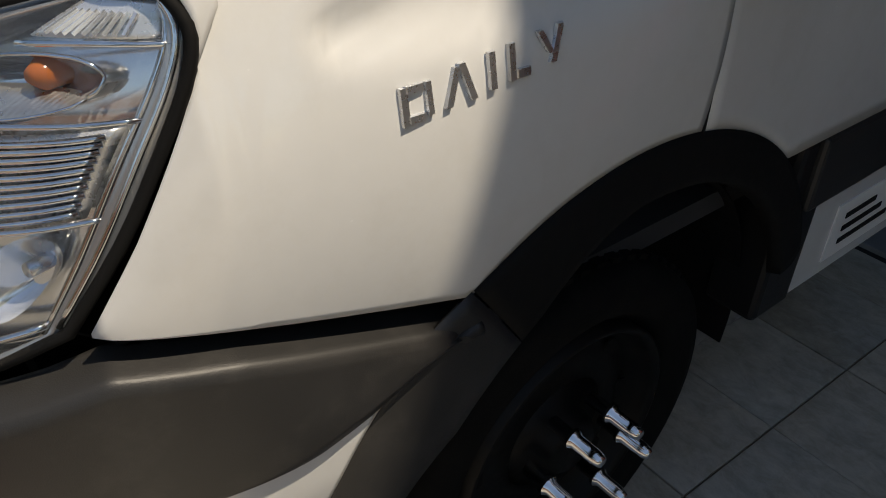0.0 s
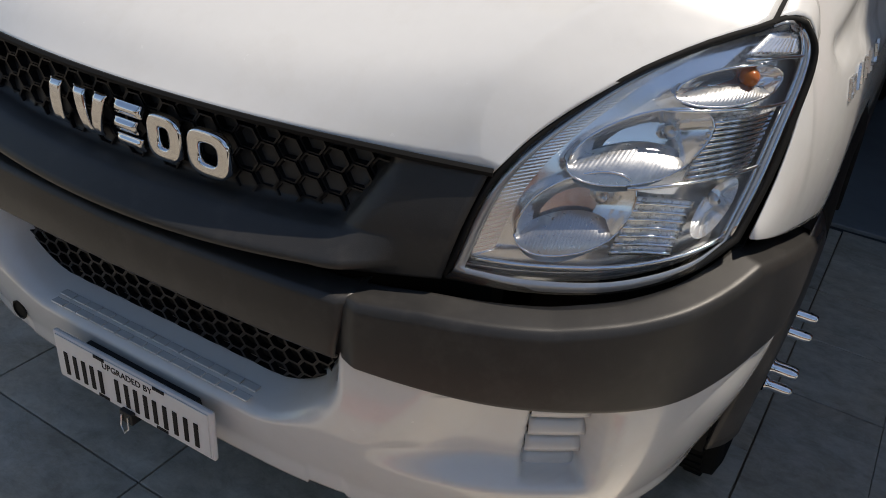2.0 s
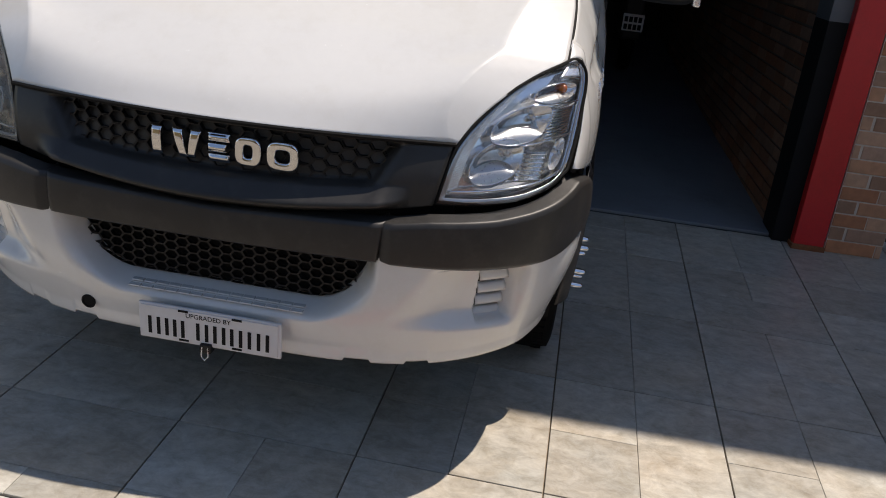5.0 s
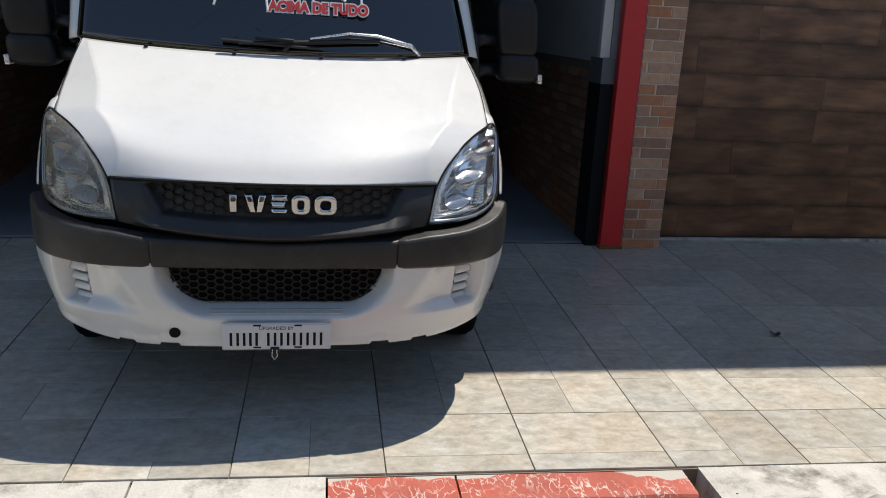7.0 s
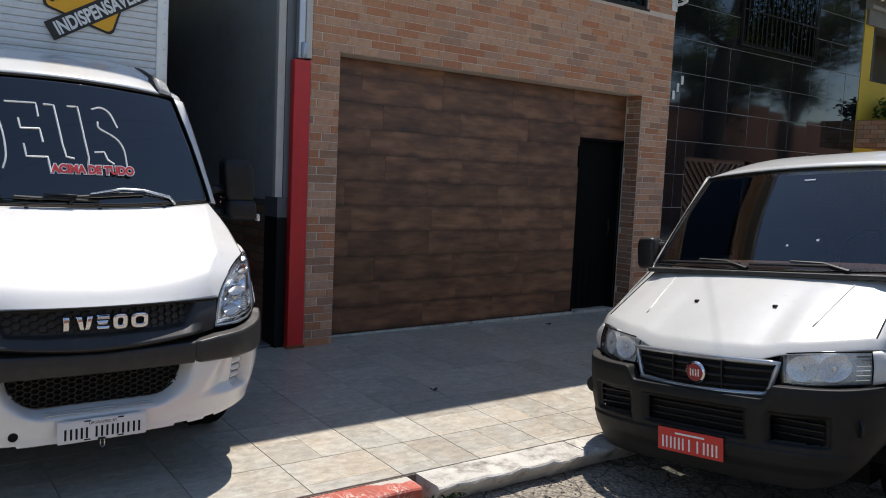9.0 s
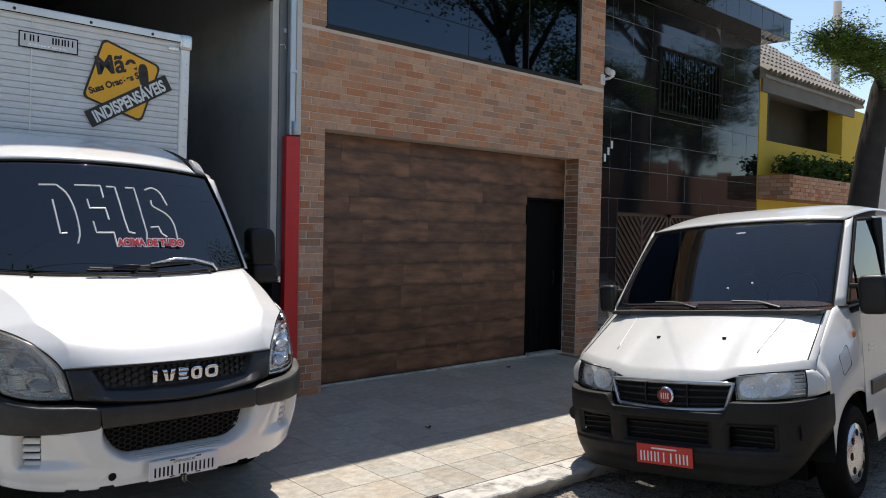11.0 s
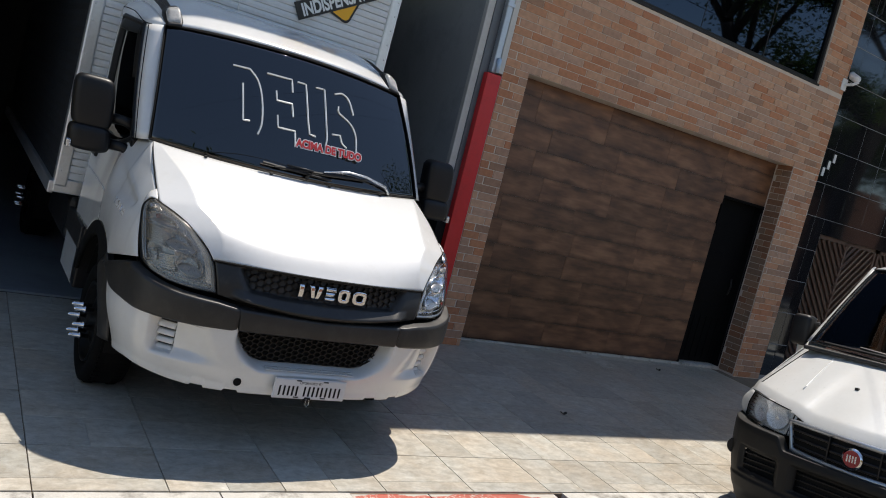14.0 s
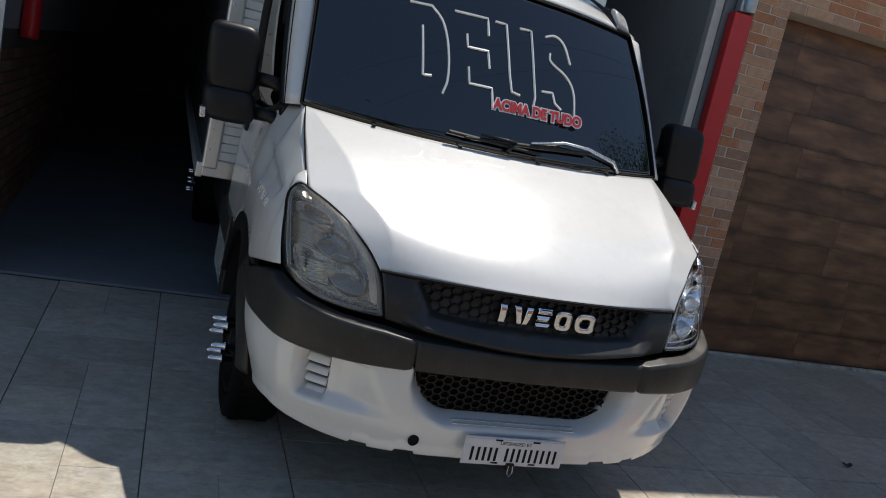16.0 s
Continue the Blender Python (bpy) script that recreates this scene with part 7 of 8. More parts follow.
def vbumper_fn(u, v):
    k = 2 * u - 1
    x, y = vplan(k, 1)
    top = 0.580 + 0.074 * smooth(0.222, 0.262, abs(k)) + 0.026 * smooth(0.3, 1.0, abs(k))
    zb = 0.13 + 0.22 * smooth(0.34, 0.92, abs(k))
    z = zb + (top - zb) * min(v / 0.93, 1.0)
    d = 0.05 * (1 - v) ** 3 + 0.008 * smooth(0.85, 0.93, v)
    ledge = max(v - 0.93, 0.0) / 0.07
    d += 0.030 * smooth(0.350, 0.368, z) * (1 - smooth(0.508, 0.526, z)) * smooth(0.47, 0.45, abs(k)) * smooth(0.025, 0.04, abs(abs(k) - 0.205))
    d -= 0.014 * smooth(0.335, 0.315, z) * smooth(0.20, 0.26, z)
    return (x - 0.03 + d * (1 - 0.5 * abs(k)) + 0.085 * ledge * (1 - 0.5 * abs(k)), y * (1 - 0.05 * d - 0.09 * ledge * abs(k) ** 2 - 0.09 * max(1 - v / 0.55, 0.0) ** 2 * abs(k)), z)


vb = part("bumper", van_sheet(vbumper_fn, 200, 90, 0.004, flip=True, keep=lambda u, v: not (0.372 < vbumper_fn(u, v)[2] < 0.502 and (abs(2 * u - 1) < 0.162 or 0.248 < abs(2 * u - 1) < 0.44))), VAN_BLACK, van, "matt black front bumper with air slots", smooth=True)
for y0, y1 in ((-0.68, -0.40), (-0.32, 0.32), (0.40, 0.68)):
    slot = part("air_slot", box((0.055 if abs(y0 + y1) < 0.2 else 0.110, y0, 0.360), (0.13, y1, 0.515), 0.004), SEAL, vb)
    for k in range(3):
        part("slot_bar", box((0.036 if abs(y0 + y1) < 0.2 else 0.088, y0, 0.398 + 0.036 * k), (0.12, y1, 0.406 + 0.036 * k), 0.002), BLACK, slot)
for s in (1, -1):
    part("fog_blank", lathe([(0.001, 0), (0.05, 0), (0.055, -0.01), (0.04, -0.02), (0.001, -0.02)], 20, pose(0.172, s * 0.800, 0.470, 0, -90, s * 38)), BLACK, vb)

# grille with bright frame
def vgrille(u, v):
    k = 2 * u - 1
    return (0.045 + 0.05 * k * k + 0.02 * v, (0.435 - 0.05 * (1 - v)) * k, 0.592 + 0.165 * v + 0.015 * (1 - k * k) * (v - 0.9))


vg = part("grille", van_sheet(vgrille, 20, 6, 0.004, flip=True), SEAL, van, "black grille in a silver frame")
loop = [vgrille(i / 20, 0) for i in range(21)] + [vgrille(1, j / 4) for j in range(1, 5)] + [vgrille(1 - i / 20, 1) for i in range(1, 21)] + [vgrille(0, 1 - j / 4) for j in range(1, 5)]
part("grille_frame", tube([(p[0] - 0.008, p[1], p[2]) for p in loop], 0.016, 8), BEZEL, vg, "silver frame", smooth=True)
for k in range(3):
    part("grille_bar", tube([(lambda p: (p[0] - 0.012, p[1], p[2]))(vgrille(0.02 + 0.96 * i / 16, 0.22 + 0.26 * k)) for i in range(17)], 0.008, 6), BLACK, vg)
for y in (-0.15, 0.15):
    part("grille_bar", box((0.035, y - 0.004, 0.60), (0.06, y + 0.004, 0.75)), BLACK, vg)
emb = part("emblem", lathe([(0.001, 0.02), (0.058, 0.018), (0.062, 0.010), (0.062, 0), (0.001, 0)], 32, pose(0.035, 0.0, 0.668, 0, -90, 0)), CHROME, vg, "round chrome and red emblem", smooth=True)
part("emblem_disc", lathe([(0.001, 0.022), (0.048, 0.021), (0.050, 0.015), (0.001, 0.015)], 32, pose(0.035, 0.0, 0.668, 0, -90, 0)), ENAMEL_RED, emb)
for y in (-0.024, -0.008, 0.008, 0.024):
    part("emblem_bar", box((0.0115, y - 0.004, 0.648), (0.0135, y + 0.004, 0.688)), SATIN, emb)

# headlamps
PALE_LAMP = mat("pale_lamp_housing", (0.74, 0.74, 0.73), 0.28, 0.2, 0.06, 14, 120)
LAMP_END = [(0.275, 0.835, 0.676), (0.288, 0.836, 0.76), (0.310, 0.822, 0.836)]
for s in (1, -1):
    hp = coons([(0.105, 0.450, 0.652), (0.15, 0.63, 0.660), (0.275, 0.835, 0.676)], [(0.135, 0.430, 0.806), (0.19, 0.64, 0.832), (0.310, 0.822, 0.836)], [(0.105, 0.450, 0.652), (0.115, 0.438, 0.73), (0.135, 0.430, 0.806)], LAMP_END)
    def hs(d):
        return lambda u, v: (lambda p: (p[0] + d - 0.02 * math.sin(math.pi * u), s * p[1] * (1 - 0.06 * d), p[2]))(hp(u, v))
    hl = part("headlamp", sheet(hs(0.040), 16, 8, 0.002, flip=s > 0), PALE_LAMP, van, "clear rectangular headlamp", smooth=True)
    part("lens", sheet(hs(0.0), 16, 8, 0.0, flip=s > 0), LENS, hl, smooth=True)
    for uc, ru, nm in ((0.27, 0.20, "dipped"), (0.63, 0.17, "main")):
        def bowl(a, r):
            th = 2 * math.pi * a
            return hs(0.012 + 0.024 * (1 - r * r) + 0.0012 * math.sin(14 * th) * r)(uc + ru * r * math.cos(th), 0.5 + 0.40 * r * math.sin(th))
        part("reflector", sheet(bowl, 48, 8, 0.0, flip=s > 0), PALE_LAMP, hl, nm + " beam reflector", smooth=True)
        c = hs(0.02)(uc, 0.5)
        part("bulb", tube([(c[0] + 0.01, c[1], c[2]), (c[0] - 0.008, c[1], c[2])], 0.012, 10), SATIN, hl)
    for k in range(6):
        part("rib", tube([hs(0.014)(0.84 + 0.13 * j / 4, 0.14 + 0.14 * k) for j in range(5)], 0.004, 5), CHROME, hl)
    edge = [hs(0)(i / 12, 0) for i in range(13)] + [hs(0)(1, j / 6) for j in range(1, 7)] + [hs(0)(1 - i / 12, 1) for i in range(1, 13)] + [hs(0)(0, 1 - j / 6) for j in range(1, 7)]
    part("seal", tube(edge, 0.004, 6), SEAL, hl)

# bonnet
def vbonnet(u, v):
    k = 2 * u - 1
    fx, fy, fz = 0.055 + 0.30 * abs(k) ** 2.2, 0.87 * k, 0.768 + 0.036 * smooth(0.36, 0.54, abs(k)) + 0.042 * smooth(0.5, 1.0, abs(k))
    bx, by, bz = 0.84 + 0.07 * k * k, 0.83 * k, 1.190 + 0.012 * k * k
    z = fz + (bz - fz) * (0.15 * min(v / 0.07, 1.0) ** 0.85 + 0.85 * max((v - 0.07) / 0.93, 0.0))
    return (fx + (bx - fx) * v, fy + (by - fy) * v, z + 0.02 * math.sin(math.pi * v) * (1 - k * k) - 0.012 * smooth(0.80, 0.86, abs(k)) * v)


part("bonnet", van_sheet(lambda u, v: vbonnet(u, v ** 1.7), 40, 30, 0.004, flip=True), FIAT_WHITE, van, "white short sloping bonnet", smooth=True)
for s in (1, -1):
    part("washer_jet", box((-0.012, -0.012, -0.004), (0.012, 0.012, 0.012), 0.004), BLACK, van, m=Matrix.Translation(vbonnet(0.5 + s * 0.145, 0.50)))
    part("shut_line", tube([(lambda p: (p[0], p[1], p[2] + 0.001))(vbonnet(0.5 + s * 0.475, 0.08 + 0.9 * i / 10)) for i in range(11)], 0.004, 6), SEAL, van)
    part("crease", tube([(lambda p: (p[0], p[1], p[2] - 0.002))(vbonnet(0.5 + s * (0.30 + 0.05 * i / 10), 0.25 + 0.7 * i / 10)) for i in range(11)], 0.006, 6), FIAT_WHITE, van, smooth=True)

# windscreen, roof
def vs_bot(t):
    return np.array((0.80 + 0.12 * t * t, 0.835 * t, 1.200 + 0.014 * t * t))


def vs_top(t):
    return np.array((1.43 + 0.10 * t * t, 0.775 * t, 1.850 - 0.03 * t * t))


def vscreen(u, v):
    t = 2 * u - 1
    p = vs_bot(t) * (1 - v) + vs_top(t) * v
    return p + np.array((-0.014, 0, 0.012)) * math.sin(math.pi * v)


vs = part("windscreen", van_sheet(vscreen, 30, 18, 0.004, flip=True), CAR_GLASS, van, "tinted windscreen", smooth=True)
rim = [vscreen(i / 24, 0) for i in range(25)] + [vscreen(1, j / 12) for j in range(1, 13)] + [vscreen(1 - i / 24, 1) for i in range(1, 25)] + [vscreen(0, 1 - j / 12) for j in range(1, 13)]
part("seal", tube(rim, 0.005, 6), SEAL, vs)
for u, v, w, h in ((0.46, 0.87, 0.036, 0.006), (0.44, 0.22, 0.008, 0.008), (0.335, 0.27, 0.008, 0.008)):
    p = vscreen(u, v)
    part("sticker", box((-0.002, -w, -h), (0.001, w, h), 0.0005), SATIN, vs, "small pale sticker", m=Matrix.Translation((p[0] - 0.006, p[1], p[2])) @ pose(0, 0, 0, 0, 44, 0))
part("cowl", box((0.76, -0.80, 1.165), (0.90, 0.80, 1.195), 0.01), PLASTIC, van)
for y0, y1 in ((0.70, 0.12), (0.10, -0.50)):
    wv = part("wiper", tube([(0.80, y1 - 0.02, 1.205), (0.86, y1 + 0.15, 1.245), (0.86, (y0 + y1) / 2 + 0.05, 1.255)], [0.016, 0.013, 0.009], 7), BLACK, van, "black wiper")
    part("blade", tube([(0.835 + 0.02 * abs(y), y, 1.235) for y in (y1 + 0.05, (y0 + y1) / 2, y0)], 0.011, 6), BLACK, wv)


def vroof(u, v):
    t = 2 * u - 1
    a = vs_top(t) + np.array((0.004, 0, 0.012))
    full = 1.990 - 0.075 * abs(t) ** 5
    w = math.sin(min(v / 0.22, 1) * math.pi / 2)
    return (a[0] + (4.9 - a[0]) * v, t * (0.775 + 0.06 * w), a[2] + (full - a[2]) * w)


part("roof", van_sheet(vroof, 30, 30, 0.004, flip=True), FIAT_WHITE, van, "white van roof", smooth=True)


def vlow(x):
    c = 0.88
    if abs(x - c) < 0.41:
        return VG + 0.33 + math.sqrt(0.41 ** 2 - (x - c) ** 2)
    c = 3.75
    if abs(x - c) < 0.40:
        return VG + 0.33 + math.sqrt(0.40 ** 2 - (x - c) ** 2)
    return VG + 0.33 if x > 0.7 else 0.67


def vflank(u, v):
    x = 0.36 + 4.54 * u
    zl = max(vlow(x), 0.70 if x < 0.46 else 0)
    if x < 0.92:
        k = (x - 0.36) / 0.56
        zu, yu = 0.845 + 0.365 * k ** 0.85, 0.865 - 0.03 * k
    else:
        zu, yu = 1.215, 0.855 + 0.05 * smooth(0.92, 1.3, x)
    yl = 0.925 + 0.05 * smooth(0.36, 1.0, x)
    w = v ** 1.1
    return (x, yl + (yu - yl) * v ** 3 + 0.012 * math.sin(math.pi * v), zl + (zu - zl) * w)


for s in (1, -1):
    part("flank", vside(vflank, s, 120, 16, 0.003), FIAT_WHITE, van, "white body side", smooth=True)
    front = [vflank(0, k / 4) for k in range(5)]
    part("wing_corner", vside(coons([LAMP_END[0], (0.32, 0.885, 0.685), front[0]], [LAMP_END[2], (0.335, 0.850, 0.842), front[4]], LAMP_END, front), s, 8, 8, 0.003), FIAT_WHITE, van, "white wing beside the headlamp", smooth=True)
    def vp(u, v):
        a, b = vs_bot(1), vs_top(1)
        p = a * (1 - v) + b * v
        q = np.array((1.02 + 0.60 * v, 0.895 - 0.08 * v, 1.21 + 0.64 * v))
        r = p * (1 - u) + q * u
        return r + np.array((-0.012, 0.02, 0)) * math.sin(math.pi * u)
    part("pillar", vside(vp, s, 6, 10, 0.004), FIAT_WHITE, van, smooth=True)
    def vwin(u, v):
        f = np.array((1.05 + 0.58 * v, 0.897 - 0.075 * v, 1.225 + 0.60 * v))
        b = np.array((2.10, 0.905 - 0.083 * v, 1.225 + 0.62 * v))
        return f * (1 - u) + b * u
    dv = part("door", vside(lambda u, v: (1.02 + 1.10 * u, 0.987 - 0.008 * v, 0.48 + 0.72 * v), s, 6, 6, 0.004), FIAT_WHITE, van, "white cab door")
    part("window", vside(vwin, s, 8, 6, 0.004), SIDE_GLASS, dv, "tinted side window")
    wl = [vwin(i / 8, 0) for i in range(9)] + [vwin(1, j / 4) for j in range(1, 5)] + [vwin(1 - i / 8, 1) for i in range(1, 9)] + [vwin(0, 1 - j / 4) for j in range(1, 5)]
    part("window_seal", tube([(p[0], s * (p[1] + 0.003), p[2]) for p in wl], 0.014, 6), SEAL, dv)
    part("quarter_bar", tube([(1.33, s * 0.90, 1.23), (1.36, s * 0.85, 1.55)], 0.012, 6), SEAL, dv)
    part("upper_side", vside(lambda u, v: (2.12 + 2.78 * u, 0.905 - 0.085 * v, 1.205 + 0.66 * v), s, 6, 6, 0.003), FIAT_WHITE, van)
    part("waist_strip", box((1.15, s * 0.985 - 0.012, 0.58), (4.7, s * 0.985 + 0.012, 0.68), 0.006), PLASTIC, van)
    mz = 1.31
    my = s * (1.065 if s < 0 else 0.985)
    mr = part("door_mirror", rounded((1.065, my, mz - 0.03), (0.065, 0.095, 0.135) if s < 0 else (0.060, 0.075, 0.115), 0.42), BLACK, van, "black door mirror", smooth=True)
    part("arm", tube([(1.10, s * 0.90, mz - 0.14), (1.07, my - s * 0.06, mz - 0.10)], 0.022, 8), BLACK, mr)
    part("arm", tube([(1.12, s * 0.90, mz + 0.03), (1.07, my - s * 0.06, mz + 0.03)], 0.018, 8), BLACK, mr)
    part("mirror_glass", box((1.122, my - 0.06, mz - 0.11), (1.128, my + 0.06, mz + 0.07), 0.002), MIRROR, mr)
    part("side_repeater", lathe([(0.028, 0), (0.02, 0.01), (0.001, 0.012)], 16, pose(0.93, s * 0.952, 1.02, -90 * s, 0, 0)), AMBER, van, "amber side repeater")
    fp0, fp1 = (0.66 - 0.36) / 4.54, (0.80 - 0.36) / 4.54
    part("filler_seam", tube([(lambda p: (p[0], s * (p[1] + 0.001), p[2]))(vflank(fp0 + (fp1 - fp0) * a, 0.42 + 0.26 * b)) for a, b in ((0.1, 0), (0.9, 0), (1, 0.1), (1, 0.9), (0.9, 1), (0.1, 1), (0, 0.9), (0, 0.1), (0.1, 0))], 0.0022, 5), PLASTIC, van, "thin seam of the filler flap")
    for k in range(2):
        part("model_bar", box((1.15, s * 0.986 - 0.003, 0.88 + 0.035 * k), (1.36 - 0.06 * k, s * 0.986 + 0.003, 0.90 + 0.035 * k), 0.001), SATIN, van, "model lettering drawn as bars")
    for x, nm in ((0.88, "front_wheel"), (3.75, "rear_wheel")):
        turn = pose(x, s * 0.93, VG + 0.325, -90 * s, 0, 0)
        w = part(nm, lathe([(0.20, -0.02), (0.215, 0.0), (0.215, -0.16), (0.06, -0.16)], 36, turn), RIM_BLACK, van, smooth=True)
        part("tyre", lathe([(0.205, -0.005), (0.24, 0.016), (0.28, 0.018), (0.312, 0.0), (0.325, -0.03), (0.325, -0.14), (0.31, -0.165), (0.205, -0.165)], 44, turn, closed=True), RUBBER, w, smooth=True)
        hubcap = part("hub_cap", lathe([(0.205, -0.004), (0.195, 0.010), (0.12, 0.022), (0.05, 0.030), (0.001, 0.030)], 36, turn), SATIN, w, "silver wheel trim", smooth=True)
        for k in range(8):
            a = 2 * math.pi * k / 8
            part("trim_hole", lathe([(0.001, 0), (0.026, 0), (0.026, 0.004), (0.001, 0.004)], 12), SEAL, hubcap, m=turn @ pose(0.135 * math.cos(a), 0.135 * math.sin(a), 0.0185))
    part("wheel_house", vside(lambda u, v: (0.88 - 0.40 * math.cos(math.pi * u), 0.60 + 0.32 * v, VG + 0.33 + 0.40 * math.sin(math.pi * u)), s, 16, 2, 0.003), SEAL, van)
part("cab_floor", box((0.9, -0.9, 0.35), (4.8, 0.9, 0.42)), INTERIOR, van)
part("underbody", box((0.62, -0.70, 0.06), (4.8, 0.70, 0.18)), SEAL, van)
part("bay_shield", box((0.14, -0.40, 0.20), (0.60, 0.40, 0.74)), SEAL, van)
part("rear_wall", box((4.88, -0.92, 0.25), (4.92, 0.92, 1.9), 0.01), FIAT_WHITE, van)
part("bulkhead", box((2.15, -0.88, 0.42), (2.18, 0.88, 1.85)), INTERIOR, van)
part("dashboard", rounded((1.13, 0, 1.07), (0.19, 0.80, 0.17), 0.35), mat("red_brown_dash", (0.24, 0.11, 0.09), 0.7), van)
part("steering_wheel", lathe([(0.19 + 0.014 * math.cos(a), 0.014 * math.sin(a)) for a in (2 * math.pi * k / 8 for k in range(8))], 28, pose(1.36, -0.42, 1.27, 0, -62, 0), closed=True), BLACK, van, smooth=True)
for y in (-0.42, 0.30):
    st = part("seat", rounded((1.70, y, 0.70), (0.25, 0.26, 0.15), 0.4), INTERIOR, van)
    part("backrest", rounded((1.95, y, 1.13), (0.07, 0.24, 0.32), 0.4), INTERIOR, st)
fp = part("front_plate", box((-0.040, -0.20, 0.215), (-0.030, 0.20, 0.345), 0.003), PLATE_RED, van, "red registration plate drawn with bars")
for k, kind in enumerate(("pair", "pair", "pair", "post", "post", "pair", "pair")):
    y = 0.172 - 0.051 * k
    for a, b, c, d in strokes(kind, 0.034, 0.066, 0.0095):
        part("plate_bar", box((-0.0425, y - c, 0.233 + b), (-0.0385, y - a, 0.233 + d)), STICKER_WHITE, fp)
part("plate_bar", box((-0.0425, -0.09, 0.316), (-0.0385, 0.09, 0.326)), STICKER_WHITE, fp)

# ---- kerb ----
def rough_stone(x0, x1, y0, y1, z0, z1, seed, amp=0.010, under=0.0):
    """A worn kerb stone: a beveled bar with uneven edges."""
    bm = bmesh.new()
    add_box(bm, (x0, y0, z0), (x1, y1, z1))
    bmesh.ops.subdivide_edges(bm, edges=[e for e in bm.edges if abs(e.verts[0].co.x - e.verts[1].co.x) > 0.01], cuts=26, use_grid_fill=True)
    bmesh.ops.bevel(bm, geom=[e for e in bm.edges if e.verts[0].co.z > z1 - 0.001 and e.verts[1].co.z > z1 - 0.001 and abs(e.verts[0].co.y - e.verts[1].co.y) < 0.001 and e.verts[0].co.y < y0 + 0.001], offset=0.025, segments=3, profile=0.5, affect="EDGES")
    for v in bm.verts:
        n = noise.noise_vector(v.co * 6 + Vector((seed, 0, 0)))
        n = n + noise.noise_vector(v.co * 19 + Vector((0, seed, 0))) * 0.55
        if under and v.co.z < z0 + 0.01 and v.co.y < y0 + 0.02:
            v.co.y += under
        v.co += Vector((0, n.y, n.z if v.co.z > z0 + 0.01 else 0)) * amp * (1 if v.co.y < y1 - 0.005 else 0.15)
    return bm


kerb = structure("kerb", "worn cement kerb, two stones painted flaking red", "kerb", SLOPE)
edges = [-9.0, -8.1, -7.2, -6.3, -5.4, -4.6, -3.75, -2.98, -2.32, -1.86, -0.99]
for k, (a, b) in enumerate(zip(edges, edges[1:])):
    red = k >= 8
    part("kerb_stone", rough_stone(a + 0.004, b - 0.004, -2.905, -2.742, -0.3, -0.012 if red else -0.006, k, 0.005 if red else 0.010), KERB_RED if red else KERB_WHITE, kerb, "red painted kerb stone" if red else "")
x = -0.93
k = 20
while x < 12:
    w = 0.75 + 0.2 * ((k * 7) % 3)
    part("kerb_stone", rough_stone(x, x + w - 0.01, -2.965, -2.742, -0.3, -0.004, k, 0.019, 0.17), KERB_WHITE, kerb, "rough broken cement kerb")
    x += w
    k += 1
rng = random.Random(11)
grit = bmesh.new()
for _ in range(500):
    x, y = rng.uniform(-1.2, 2.5), -2.97 - abs(rng.gauss(0, 0.25))
    r = rng.uniform(0.003, 0.009)
    add_lathe(grit, [(r * 0.6, -r), (r, 0), (r * 0.5, r * 0.7)], 5, pose(x, y, road_z(y) + r * 0.4, rng.uniform(-30, 30), 0, rng.uniform(0, 360)))
single("gutter_grit", grit, ASPHALT, "loose grit and rubble in the gutter", "gravel", "stuff", m=SLOPE)
weeds = thing("weeds", "small green weeds in the broken kerb joint", "weeds", SLOPE, kind="stuff")
part("blades", leaves(rng, [(-0.95 + 0.03 * i, -2.92, -0.10 + 0.02 * (i % 3)) for i in range(7)], 160, 0.018, 0.03), SHRUB_LEAF, weeds)
for x, y in ((0.055, -1.53), (2.62, -0.06)):
    litter = thing("dry_leaf", "small dark curled dry leaf on the paving", "leaf", SLOPE)
    part("blade", sheet(lambda u, v: (x + 0.05 * (u - 0.5), y + 0.03 * (v - 0.5), 0.004 + 0.014 * abs(u - 0.5) * 2 + 0.008 * math.sin(3 * v)), 6, 4, 0.001), BARK, litter)

# dim motorcycle tail behind the truck, of which the plate shows
bike = thing("motorcycle", "dark motorcycle tail with a white plate in the dim garage", "motorcycle", FLOOR_TILT @ pose(-1.12, 4.1, 0.012))
part("tail", box((-0.11, 0.0, 0.75), (0.11, 0.9, 0.95), 0.05), BLACK, bike)
part("mudguard", box((-0.09, -0.03, 0.36), (0.09, 0.06, 0.80), 0.02), BLACK, bike)
part("rear_wheel", lathe([(0.20, -0.06), (0.29, -0.05), (0.31, 0.0), (0.29, 0.05), (0.20, 0.06)], 32, pose(0, 0.30, 0.325, 0, 90, 0), closed=True), RUBBER, bike, smooth=True)
part("frame", box((-0.08, 0.25, 0.30), (0.08, 1.5, 0.78), 0.05), STEEL, bike)
bp = part("plate", box((-0.10, -0.045, 0.44), (0.10, -0.035, 0.60), 0.004), STICKER_WHITE, bike, "white plate with dark bars")
for z in (0.455, 0.525):
    for k in range(4):
        part("plate_bar", box((-0.085 + 0.044 * k, -0.048, z), (-0.052 + 0.044 * k, -0.044, z + 0.05)), INK, bp)
post = thing("red_extinguisher", "red fire extinguisher hanging in the dim garage", "extinguisher")
part("cylinder", lathe([(0.052, 0), (0.056, 0.02), (0.056, 0.30), (0.03, 0.36), (0.018, 0.38)], 20, pose(-4.735, 1.08, 1.285)), RED_PAINT, post, smooth=True)
